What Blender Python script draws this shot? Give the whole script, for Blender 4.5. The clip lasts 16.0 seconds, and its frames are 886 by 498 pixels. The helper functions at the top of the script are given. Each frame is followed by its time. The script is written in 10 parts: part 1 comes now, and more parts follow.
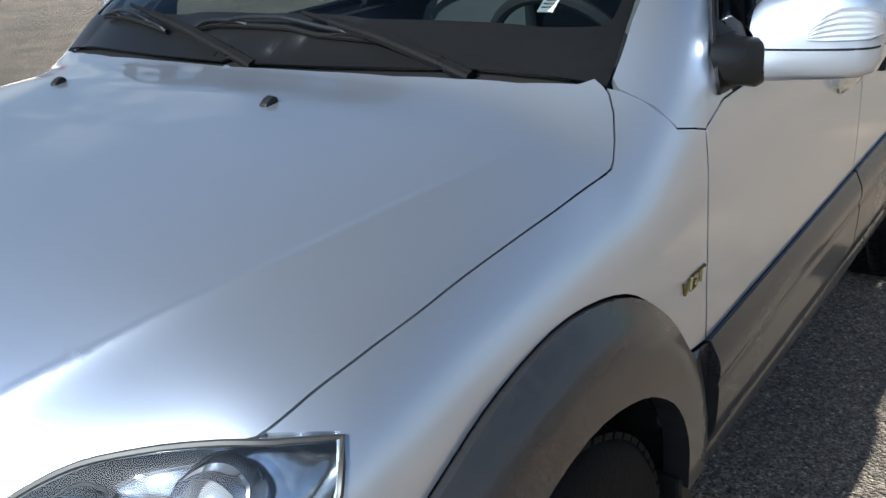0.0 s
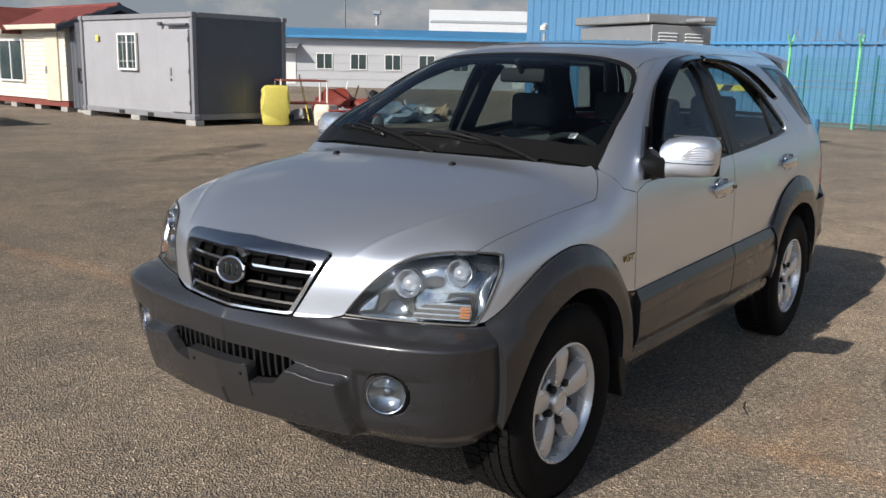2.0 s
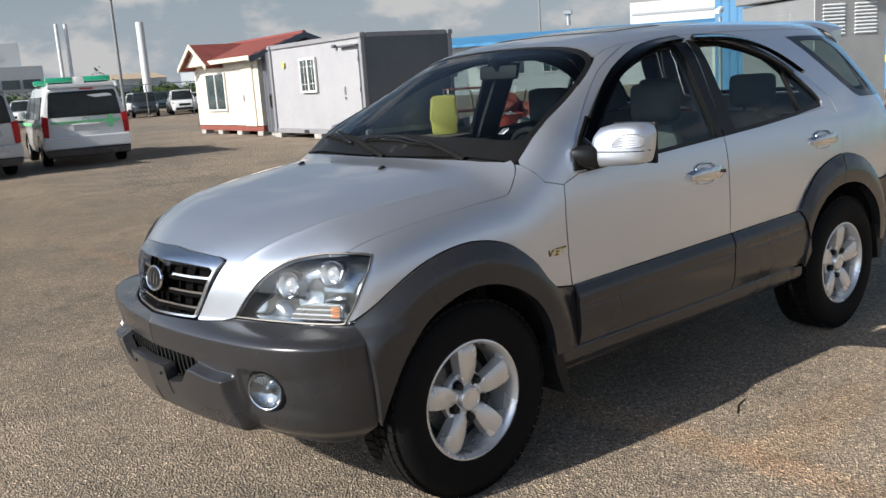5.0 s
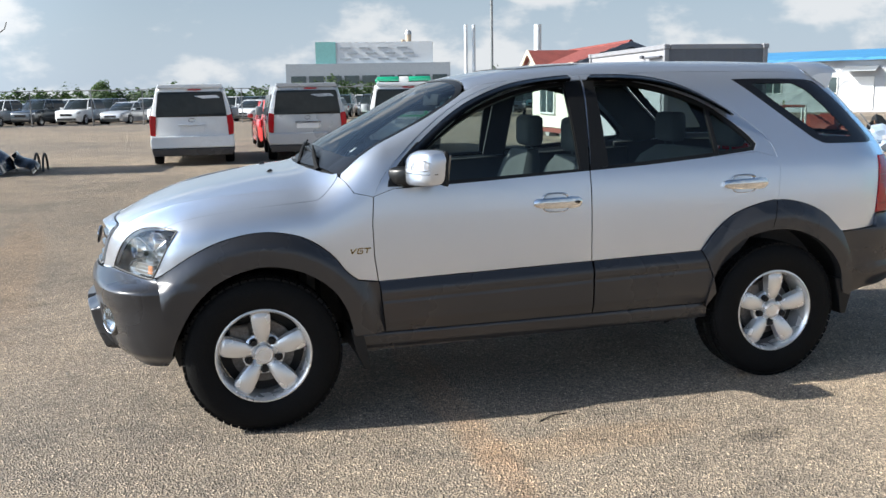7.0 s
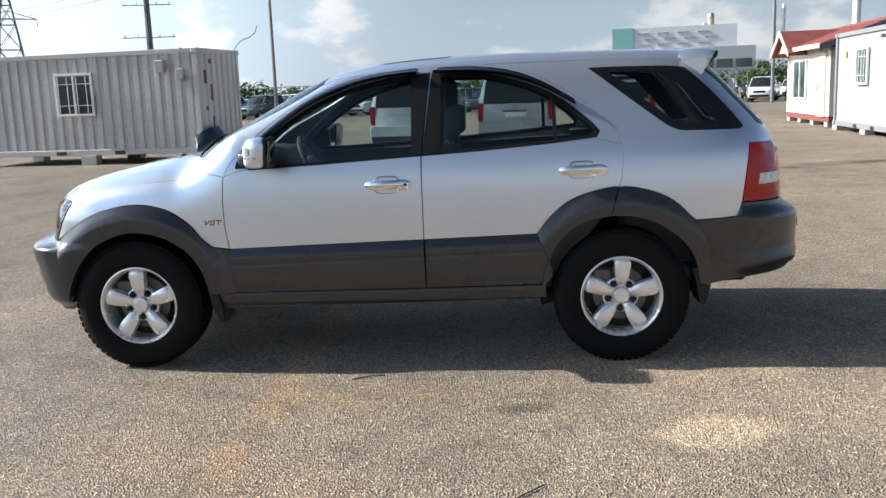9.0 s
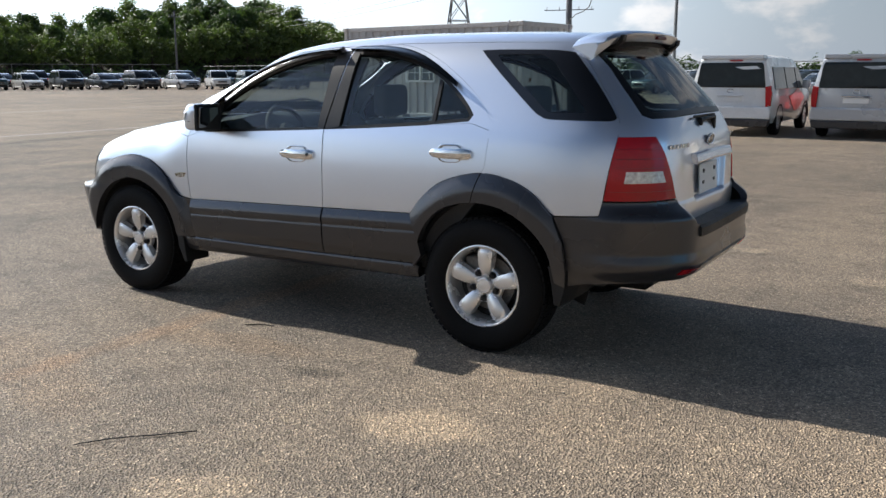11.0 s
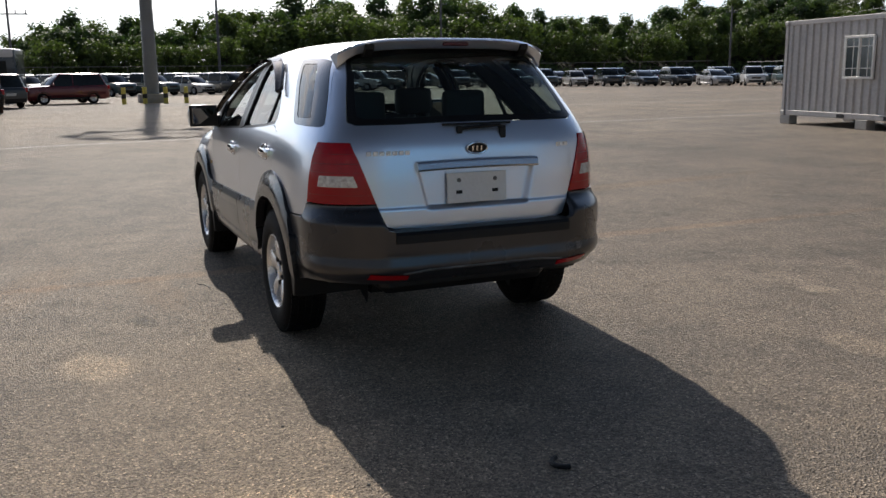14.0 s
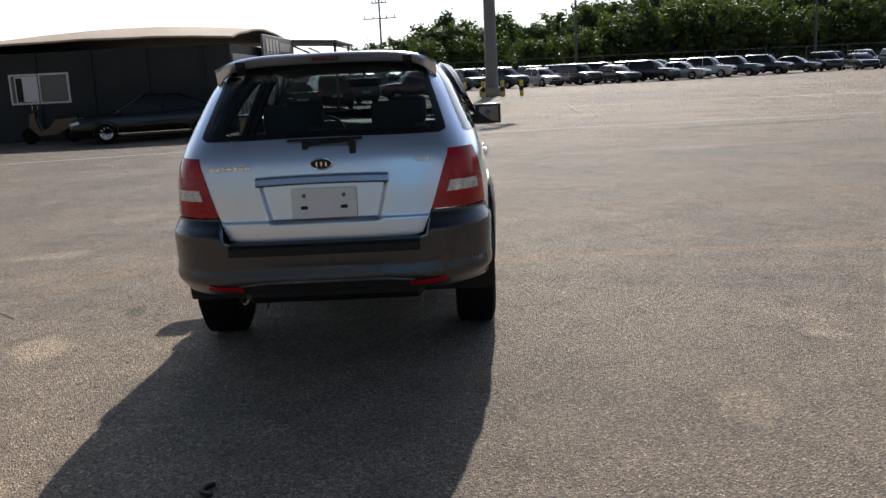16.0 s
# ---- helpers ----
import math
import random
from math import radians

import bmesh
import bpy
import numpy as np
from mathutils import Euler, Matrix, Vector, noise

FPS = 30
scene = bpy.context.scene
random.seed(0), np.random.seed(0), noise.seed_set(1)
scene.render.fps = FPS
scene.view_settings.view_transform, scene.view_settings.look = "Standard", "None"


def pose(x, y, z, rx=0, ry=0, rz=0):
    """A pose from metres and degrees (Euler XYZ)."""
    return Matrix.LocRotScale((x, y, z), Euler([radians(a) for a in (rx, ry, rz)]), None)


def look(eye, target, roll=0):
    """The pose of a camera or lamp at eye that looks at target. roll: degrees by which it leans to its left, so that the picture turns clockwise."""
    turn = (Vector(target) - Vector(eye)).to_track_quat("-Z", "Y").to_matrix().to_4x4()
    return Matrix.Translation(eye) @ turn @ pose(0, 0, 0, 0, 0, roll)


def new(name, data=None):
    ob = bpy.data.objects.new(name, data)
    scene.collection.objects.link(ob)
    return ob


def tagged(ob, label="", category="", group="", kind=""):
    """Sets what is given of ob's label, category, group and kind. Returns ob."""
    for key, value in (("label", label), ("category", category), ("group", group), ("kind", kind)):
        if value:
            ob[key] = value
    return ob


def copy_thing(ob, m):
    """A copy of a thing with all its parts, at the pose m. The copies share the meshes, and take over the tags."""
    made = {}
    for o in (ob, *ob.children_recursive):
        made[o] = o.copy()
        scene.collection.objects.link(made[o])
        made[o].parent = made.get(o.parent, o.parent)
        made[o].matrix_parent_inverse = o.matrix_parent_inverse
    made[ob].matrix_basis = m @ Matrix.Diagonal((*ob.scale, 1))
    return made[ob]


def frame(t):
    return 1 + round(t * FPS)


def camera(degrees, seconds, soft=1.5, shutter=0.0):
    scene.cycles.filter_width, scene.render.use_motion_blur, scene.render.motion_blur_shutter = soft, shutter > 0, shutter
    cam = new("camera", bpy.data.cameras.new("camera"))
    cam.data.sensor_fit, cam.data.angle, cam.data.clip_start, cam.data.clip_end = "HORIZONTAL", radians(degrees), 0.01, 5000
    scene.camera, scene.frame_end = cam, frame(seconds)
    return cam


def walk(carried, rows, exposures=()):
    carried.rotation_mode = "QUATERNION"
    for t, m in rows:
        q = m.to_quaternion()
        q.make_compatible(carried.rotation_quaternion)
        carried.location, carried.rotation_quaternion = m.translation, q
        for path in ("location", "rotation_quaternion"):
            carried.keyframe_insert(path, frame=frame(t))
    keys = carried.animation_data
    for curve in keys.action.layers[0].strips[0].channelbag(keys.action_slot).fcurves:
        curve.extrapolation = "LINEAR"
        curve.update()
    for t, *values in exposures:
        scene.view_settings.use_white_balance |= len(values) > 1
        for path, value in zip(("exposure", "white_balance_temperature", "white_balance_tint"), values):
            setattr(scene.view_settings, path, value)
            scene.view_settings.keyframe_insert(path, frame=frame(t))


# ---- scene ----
cam = camera(52.8, 16.0)
PATH = [
    (0, (2.258, 1.404, 1.463), (0.777, 0.269, 0.742), -4.0),
    (0.5, (2.715, 1.662, 1.477), (1.197, 0.496, 0.896), -0.3),
    (1, (3.177, 1.921, 1.535), (1.626, 0.75, 1.064), 0.6),
    (1.5, (3.66, 2.116, 1.546), (2.091, 0.944, 1.142), 1.3),
    (2, (4.064, 2.363, 1.547), (2.497, 1.187, 1.147), 1.3),
    (2.5, (4.405, 2.485, 1.536), (2.771, 1.403, 1.137), -0.5),
    (3, (4.522, 2.536, 1.557), (2.858, 1.491, 1.186), -0.6),
    (3.5, (4.419, 2.527, 1.547), (2.782, 1.433, 1.199), -0.2),
    (4, (4.093, 2.632, 1.566), (2.537, 1.428, 1.207), -0.8),
    (4.2, (3.942, 2.701, 1.549), (2.446, 1.43, 1.171), -1.5),
    (6.3, (2.259, 4.403, 1.519), (1.546, 2.568, 1.167), -3.0),
    (6.5, (2.071, 4.559, 1.531), (1.448, 2.694, 1.166), -2.3),
    (7, (1.568, 4.964, 1.542), (1.062, 3.059, 1.202), -1.0),
    (7.5, (1.048, 5.361, 1.548), (0.658, 3.427, 1.221), -0.2),
    (8, (0.448, 5.612, 1.539), (0.173, 3.66, 1.203), -0.1),
    (8.2, (0.249, 5.705, 1.477), (0.032, 3.744, 1.153), -0.7),
    (10.3, (-2.71, 5.466, 1.55), (-1.874, 3.693, 1.149), -1.5),
    (10.5, (-2.971, 5.37, 1.503), (-2.064, 3.63, 1.118), -1.0),
    (11, (-3.584, 4.947, 1.479), (-2.564, 3.271, 1.092), 0.0),
    (11.5, (-4.217, 4.515, 1.468), (-3.054, 2.929, 1.105), -0.3),
    (12, (-4.695, 4.019, 1.492), (-3.392, 2.547, 1.122), -0.3),
    (12.5, (-5.266, 3.591, 1.507), (-3.797, 2.278, 1.165), 0.5),
    (13, (-5.704, 3.091, 1.498), (-4.045, 2.019, 1.18), 0.3),
    (13.5, (-6.149, 2.557, 1.513), (-4.388, 1.665, 1.192), -1.0),
    (14, (-6.534, 2.009, 1.519), (-4.729, 1.241, 1.13), -0.7),
    (14.5, (-6.898, 1.393, 1.506), (-5.032, 0.786, 1.119), -0.2),
    (15, (-7.076, 0.705, 1.507), (-5.137, 0.406, 1.118), -2.0),
    (15.5, (-7.031, -0.008, 1.543), (-5.077, -0.156, 1.14), -2.7),
    (16, (-6.926, -0.7, 1.567), (-4.965, -0.663, 1.178), -2.8),
]
# stops, as the film's camera adapts to what it sees
EXPOSURES = [(0, 0.66, 5560, 5), (0.5, 0.42, 5800, 7), (1.0, 0.2, 6080, 9), (1.5, 0.15, 6250, 10), (3.5, 0.08, 6600, 12), (4.2, 0.2, 6550, 11), (6.5, 1.12, 6120, 7), (8.2, 1.12, 6120, 7), (10.5, 0.72, 6250, 9),
             (12.0, 0.5, 6350, 10), (14.0, 0.1, 6520, 12), (14.5, 0.22, 6550, 12), (15.0, 0.22, 6450, 12), (16.0, 0.22, 6420, 12)]
walk(cam, [(t, look(eye, target, roll)) for t, eye, target, roll in PATH], exposures=EXPOSURES)

# ---------- light ----------
SUN_ELEV, SUN_AZ = 33.0, -5.6      # degrees; azimuth from +x towards +y
world = bpy.data.worlds.new("sky")
scene.world = world
world.use_nodes = True
wn, wl = world.node_tree.nodes, world.node_tree.links
wn.clear()
w_out = wn.new("ShaderNodeOutputWorld")
w_bg = wn.new("ShaderNodeBackground")
w_sky = wn.new("ShaderNodeTexSky")
w_sky.sky_type, w_sky.sun_disc = "NISHITA", False
w_sky.sun_elevation, w_sky.sun_rotation = radians(SUN_ELEV), radians(90 - SUN_AZ)
w_sky.air_density, w_sky.dust_density, w_sky.ozone_density = 1.0, 0.8, 1.7
w_co = wn.new("ShaderNodeTexCoord")
w_map = wn.new("ShaderNodeMapping")
w_map.inputs["Scale"].default_value = (1.9, 1.9, 3.6)
w_map.inputs["Location"].default_value = (3.1, 0.4, 0.2)
w_noise = wn.new("ShaderNodeTexNoise")
w_noise.inputs["Scale"].default_value, w_noise.inputs["Detail"].default_value = 4.2, 10
w_noise.inputs["Roughness"].default_value = 0.55
w_ramp = wn.new("ShaderNodeValToRGB")
w_ramp.color_ramp.elements[0].position, w_ramp.color_ramp.elements[1].position = 0.485, 0.62
w_ramp.color_ramp.elements[0].color = (0, 0, 0, 1)
w_ramp.color_ramp.elements[1].color = (0.85, 0.85, 0.85, 1)
w_ramp.color_ramp.interpolation = "EASE"
# pale haze towards the horizon
w_sep = wn.new("ShaderNodeSeparateXYZ")
w_hz = wn.new("ShaderNodeMapRange")
w_hz.interpolation_type = "SMOOTHSTEP"
w_hz.inputs[1].default_value, w_hz.inputs[2].default_value = -0.02, 0.30
w_hz.inputs[3].default_value, w_hz.inputs[4].default_value = 0.92, 0.05
w_haze = wn.new("ShaderNodeMix")
w_haze.data_type = "RGBA"
w_haze.inputs[7].default_value = (6.1, 6.9, 7.9, 1)
w_mix = wn.new("ShaderNodeMix")
w_mix.data_type = "RGBA"
w_mix.inputs[7].default_value = (9.8, 9.5, 9.3, 1)
wl.new(w_co.outputs["Generated"], w_map.inputs["Vector"])
wl.new(w_co.outputs["Generated"], w_sep.inputs[0])
wl.new(w_sep.outputs[2], w_hz.inputs[0])
wl.new(w_map.outputs[0], w_noise.inputs["Vector"])
wl.new(w_noise.outputs[0], w_ramp.inputs[0])
wl.new(w_sky.outputs[0], w_haze.inputs[6])
wl.new(w_hz.outputs[0], w_haze.inputs[0])
# clouds lie low over the horizon; overhead it is clear, and dimmed unseen for darker shadows
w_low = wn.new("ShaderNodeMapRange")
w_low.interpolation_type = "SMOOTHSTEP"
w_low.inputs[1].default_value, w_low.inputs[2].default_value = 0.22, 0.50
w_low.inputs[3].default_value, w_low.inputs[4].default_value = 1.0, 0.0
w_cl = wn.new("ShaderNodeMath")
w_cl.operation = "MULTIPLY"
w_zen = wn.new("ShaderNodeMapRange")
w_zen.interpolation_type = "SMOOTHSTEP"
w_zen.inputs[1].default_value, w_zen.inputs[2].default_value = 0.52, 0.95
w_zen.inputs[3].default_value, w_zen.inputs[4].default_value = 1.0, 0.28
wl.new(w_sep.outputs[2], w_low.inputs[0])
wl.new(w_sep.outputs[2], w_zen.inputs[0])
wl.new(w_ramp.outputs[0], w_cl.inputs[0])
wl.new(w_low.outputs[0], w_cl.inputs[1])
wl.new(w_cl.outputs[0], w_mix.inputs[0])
wl.new(w_haze.outputs[2], w_mix.inputs[6])
# the hazy sky is much brighter on the sun's side
w_dot = wn.new("ShaderNodeVectorMath")
w_dot.operation = "DOT_PRODUCT"
w_dot.inputs[1].default_value = (math.cos(radians(SUN_AZ)) * 0.9, math.sin(radians(SUN_AZ)) * 0.9, 0.43)
w_glow = wn.new("ShaderNodeMapRange")
w_glow.interpolation_type = "SMOOTHSTEP"
w_glow.inputs[1].default_value, w_glow.inputs[2].default_value = 0.15, 1.0
w_glow.inputs[3].default_value, w_glow.inputs[4].default_value = 1.0, 4.2
w_mul = wn.new("ShaderNodeVectorMath")
w_mul.operation = "SCALE"
wl.new(w_co.outputs["Generated"], w_dot.inputs[0])
wl.new(w_dot.outputs["Value"], w_glow.inputs[0])
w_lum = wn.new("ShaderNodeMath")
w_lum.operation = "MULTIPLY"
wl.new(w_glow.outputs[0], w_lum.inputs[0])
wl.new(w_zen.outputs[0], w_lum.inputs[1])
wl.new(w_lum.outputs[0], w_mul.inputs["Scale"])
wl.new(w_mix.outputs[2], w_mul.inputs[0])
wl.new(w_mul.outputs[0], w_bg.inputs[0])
wl.new(w_bg.outputs[0], w_out.inputs[0])
w_bg.inputs[1].default_value = 0.041
sun = new("sun", bpy.data.lights.new("sun", "SUN"))
sun.data.energy, sun.data.angle, sun.data.color = 5.0, radians(0.6), (1.0, 0.93, 0.82)
_e, _a = radians(SUN_ELEV), radians(SUN_AZ)
sun.matrix_world = look((60 * math.cos(_a) * math.cos(_e), 60 * math.sin(_a) * math.cos(_e), 60 * math.sin(_e)), (0, 0, 0))


# ---------- materials ----------
def mat(name, a, b=None, rough=0.5, metal=0.0, scale=3.0, fine=40.0, bump=0.0, coat=0.0, spec=0.5, rvar=0.1, fac=1.0, island=0.0, trans=0.0):
    """A surface of two tones mixed by coarse and fine noise, with uneven gloss and fine relief."""
    m = bpy.data.materials.new(name)
    m.use_nodes = True
    n, l = m.node_tree.nodes, m.node_tree.links
    p = n["Principled BSDF"]
    b = b or tuple(c * 0.8 for c in a)
    co = n.new("ShaderNodeTexCoord")
    coarse, grain = n.new("ShaderNodeTexNoise"), n.new("ShaderNodeTexNoise")
    for t, s, d in ((coarse, scale, 4), (grain, fine, 3)):
        t.inputs["Scale"].default_value, t.inputs["Detail"].default_value = s, d
        l.new(co.outputs["Object"], t.inputs["Vector"])
    add = n.new("ShaderNodeMath")
    add.operation = "MULTIPLY_ADD"
    add.inputs[1].default_value = 0.45
    half_ = n.new("ShaderNodeMath")
    half_.operation = "MULTIPLY"
    half_.inputs[1].default_value = 0.55
    l.new(grain.outputs[0], half_.inputs[0])
    l.new(coarse.outputs[0], add.inputs[0])
    l.new(half_.outputs[0], add.inputs[2])
    rmp = n.new("ShaderNodeValToRGB")
    rmp.color_ramp.elements[0].position, rmp.color_ramp.elements[1].position = 0.36, 0.64
    rmp.color_ramp.elements[0].color, rmp.color_ramp.elements[1].color = (*a, 1), (*b, 1)
    l.new(add.outputs[0], rmp.inputs[0])
    col = rmp.outputs[0]
    if island:
        info = n.new("ShaderNodeObjectInfo")
        geo = n.new("ShaderNodeNewGeometry")
        su = n.new("ShaderNodeMath")
        su.operation = "ADD"
        l.new(info.outputs["Random"], su.inputs[0])
        l.new(geo.outputs["Random Per Island"], su.inputs[1])
        hsv = n.new("ShaderNodeHueSaturation")
        mr = n.new("ShaderNodeMapRange")
        mr.inputs[1].default_value, mr.inputs[2].default_value = 0, 2
        mr.inputs[3].default_value, mr.inputs[4].default_value = 1 - island, 1 + island
        l.new(su.outputs[0], mr.inputs[0])
        l.new(mr.outputs[0], hsv.inputs["Value"])
        l.new(col, hsv.inputs["Color"])
        col = hsv.outputs[0]
    l.new(col, p.inputs["Base Color"])
    rr = n.new("ShaderNodeMapRange")
    rr.inputs[3].default_value, rr.inputs[4].default_value = max(0.02, rough - rvar), min(1, rough + rvar)
    l.new(coarse.outputs[0], rr.inputs[0])
    l.new(rr.outputs[0], p.inputs["Roughness"])
    p.inputs["Metallic"].default_value = metal
    p.inputs["Coat Weight"].default_value = coat
    p.inputs["Coat Roughness"].default_value = 0.04
    p.inputs["Specular IOR Level"].default_value = spec
    if bump:
        bp = n.new("ShaderNodeBump")
        bp.inputs["Strength"].default_value, bp.inputs["Distance"].default_value = min(1, bump), 0.01
        l.new(grain.outputs[0], bp.inputs["Height"])
        l.new(bp.outputs[0], p.inputs["Normal"])
    return m


def glass(name, tint, base=0.06, rough=0.0):
    """Thin pane: what lies behind it, tinted, under a mirror gloss that grows towards grazing."""
    m = bpy.data.materials.new(name)
    m.use_nodes = True
    n, l = m.node_tree.nodes, m.node_tree.links
    n.clear()
    out, mix = n.new("ShaderNodeOutputMaterial"), n.new("ShaderNodeMixShader")
    tr, gl, lw = n.new("ShaderNodeBsdfTransparent"), n.new("ShaderNodeBsdfGlossy"), n.new("ShaderNodeLayerWeight")
    pw, fr = n.new("ShaderNodeMath"), n.new("ShaderNodeMath")
    pw.operation, pw.inputs[1].default_value = "POWER", 5.0
    fr.operation, fr.inputs[1].default_value, fr.inputs[2].default_value = "MULTIPLY_ADD", 0.9, base
    l.new(lw.outputs["Facing"], pw.inputs[0])
    l.new(pw.outputs[0], fr.inputs[0])
    tr.inputs[0].default_value = (*tint, 1)
    gl.inputs["Roughness"].default_value = rough
    l.new(fr.outputs[0], mix.inputs[0])
    l.new(tr.outputs[0], mix.inputs[1])
    l.new(gl.outputs[0], mix.inputs[2])
    l.new(mix.outputs[0], out.inputs[0])
    return m


def flake_paint(name, col, rough=0.30):
    """Metallic paint under a clear gloss coat."""
    m = mat(name, col, tuple(c * 0.95 for c in col), rough=rough, metal=0.84, scale=1.3, fine=900, coat=1.0, rvar=0.02)
    m.node_tree.nodes["Principled BSDF"].inputs["Coat Roughness"].default_value = 0.03
    return m


M = {
    "silver": flake_paint("silver_paint", (0.69, 0.737, 0.82)),
    "grey": mat("grey_cladding_paint", (0.047, 0.047, 0.051), (0.041, 0.041, 0.045), rough=0.28, metal=0.5, scale=2, fine=300, coat=0.45, rvar=0.06),
    "black": mat("black_plastic", (0.009, 0.009, 0.0095), (0.013, 0.013, 0.013), rough=0.5, spec=0.3, scale=5, fine=200, bump=0.1),
    "projector": mat("projector_lens", (0.66, 0.69, 0.72), (0.55, 0.58, 0.62), rough=0.09, metal=0.6, scale=20, fine=60, coat=0.6, rvar=0.02),
    "bowl": mat("lamp_reflector", (0.42, 0.45, 0.48), (0.24, 0.27, 0.30), rough=0.13, metal=0.9, scale=20, fine=120, rvar=0.06),
    "void": mat("unlit_black", (0.003, 0.003, 0.003), (0.004, 0.004, 0.004), rough=0.9, spec=0.05),
    "gloss_black": mat("gloss_black", (0.008, 0.008, 0.009), rough=0.12, scale=2, fine=60, coat=0.5),
    "satin_black": mat("satin_black", (0.007, 0.007, 0.0075), (0.01, 0.01, 0.01), rough=0.32, spec=0.3, scale=2, fine=60),
    "seal": mat("lamp_seal", (0.05, 0.047, 0.04), (0.035, 0.033, 0.03), rough=0.4, scale=8, fine=80),
    # the dark reflection of trees is put into the mirror's colour
    "mirror": mat("mirror_silver", (0.20, 0.21, 0.22), (0.17, 0.18, 0.19), rough=0.03, metal=1.0, scale=4, fine=60, rvar=0.01),
    "smoke": glass("smoked_plastic", (0.03, 0.027, 0.024), base=0.045, rough=0.05),
    "rubber": mat("tyre_rubber", (0.0035, 0.0035, 0.0038), (0.006, 0.0058, 0.0056), rough=0.75, spec=0.18, scale=9, fine=120, bump=0.25),
    "alloy": mat("wheel_alloy", (0.84, 0.83, 0.82), (0.76, 0.75, 0.73), rough=0.26, metal=0.6, scale=12, fine=900, rvar=0.08),
    "chrome": mat("chrome", (0.78, 0.79, 0.80), (0.7, 0.71, 0.73), rough=0.07, metal=1.0, scale=4, fine=60, rvar=0.03),
    "satin_chrome": mat("satin_chrome", (0.70, 0.72, 0.76), (0.62, 0.64, 0.68), rough=0.24, metal=1.0, scale=4, fine=60, rvar=0.04),
    "steel": mat("dull_steel", (0.22, 0.21, 0.20), (0.12, 0.11, 0.1), rough=0.55, metal=0.7, scale=9, fine=90),
    "glass": glass("window_glass", (0.70, 0.78, 0.77), base=0.06),
    "ws_glass": glass("windscreen_glass", (0.46, 0.52, 0.52), base=0.09),
    "dark_glass": glass("privacy_glass", (0.52, 0.60, 0.58)),
    "lens": glass("clear_lens", (0.92, 0.93, 0.93)),
    "red_lens": mat("red_lens", (0.44, 0.004, 0.010), (0.33, 0.003, 0.008), rough=0.12, scale=6, fine=110, coat=0.2, bump=0.03, spec=0.35),
    "dark_red": mat("dark_red", (0.10, 0.004, 0.006), rough=0.4),
    "clear_lamp": mat("clear_lamp", (0.46, 0.47, 0.48), (0.34, 0.35, 0.36), rough=0.12, metal=0.7, scale=30, fine=90, coat=1.0),
    "ribbed_band": mat("ribbed_clear_band", (0.86, 0.83, 0.80), (0.42, 0.38, 0.36), rough=0.2, metal=0.3, scale=24, fine=60, coat=0.5, bump=0.3),
    "ribbed_lens": mat("ribbed_lens", (0.66, 0.68, 0.72), (0.56, 0.58, 0.63), rough=0.12, metal=0.6, scale=8, fine=30, coat=0.8),
    "amber": mat("amber_lamp", (0.62, 0.24, 0.08), (0.52, 0.19, 0.06), rough=0.2, scale=20, fine=90, coat=0.8),
    "seat": mat("seat_cloth", (0.115, 0.122, 0.122), (0.085, 0.09, 0.094), rough=0.9, scale=6, fine=200, bump=0.3),
    "trim": mat("cabin_plastic", (0.05, 0.05, 0.052), (0.035, 0.035, 0.037), rough=0.65, scale=6, fine=160, bump=0.15),
    "gold": mat("gold_badge", (0.36, 0.27, 0.10), (0.25, 0.18, 0.06), rough=0.25, metal=1.0, scale=20, fine=90),
    "plate": mat("plate_blank", (0.80, 0.79, 0.77), (0.73, 0.72, 0.69), rough=0.5, scale=7, fine=60),
    "paper": mat("paper_white", (0.75, 0.76, 0.78), rough=0.6),
    "white": mat("white_paint", (0.78, 0.78, 0.77), (0.72, 0.72, 0.70), rough=0.25, scale=1.5, fine=40, coat=0.6),
}


# ---------- building helpers ----------
def thing(name, label, category, group="", loc=(0, 0, 0), rz=0.0, kind=""):
    ob = new(name)
    ob.empty_display_size = 0.2
    ob.matrix_basis = pose(*loc, 0, 0, rz)
    return tagged(ob, label, category, group, kind)


def finish(bm, name, material, smooth=False):
    me = bpy.data.meshes.new(name)
    bmesh.ops.recalc_face_normals(bm, faces=bm.faces)
    if smooth:
        for f_ in bm.faces:
            f_.smooth = True
        for e_ in bm.edges:
            if len(e_.link_faces) == 2 and e_.calc_face_angle(0) > 0.7:
                e_.smooth = False
    bm.to_mesh(me)
    bm.free()
    me.materials.append(M[material] if isinstance(material, str) else material)
    return me


def part(name, bm, material, parent, label="", smooth=False, m=None):
    ob = new(name, finish(bm, name, material, smooth))
    ob.parent = parent
    if m is not None:
        ob.matrix_basis = m
    return tagged(ob, label)


def again(ob, parent, m=None):
    """Another part on the same mesh."""
    o = new(ob.name.split(".")[0], ob.data)
    o.parent = parent
    o.matrix_basis = m if m is not None else Matrix()
    if "label" in ob:
        o["label"] = ob["label"]
    return o


def solo(name, bm, material, label, category, group="", kind="", smooth=False, m=None):
    ob = new(name, finish(bm, name, material, smooth))
    if m is not None:
        ob.matrix_basis = m
    return tagged(ob, label, category, group, kind)


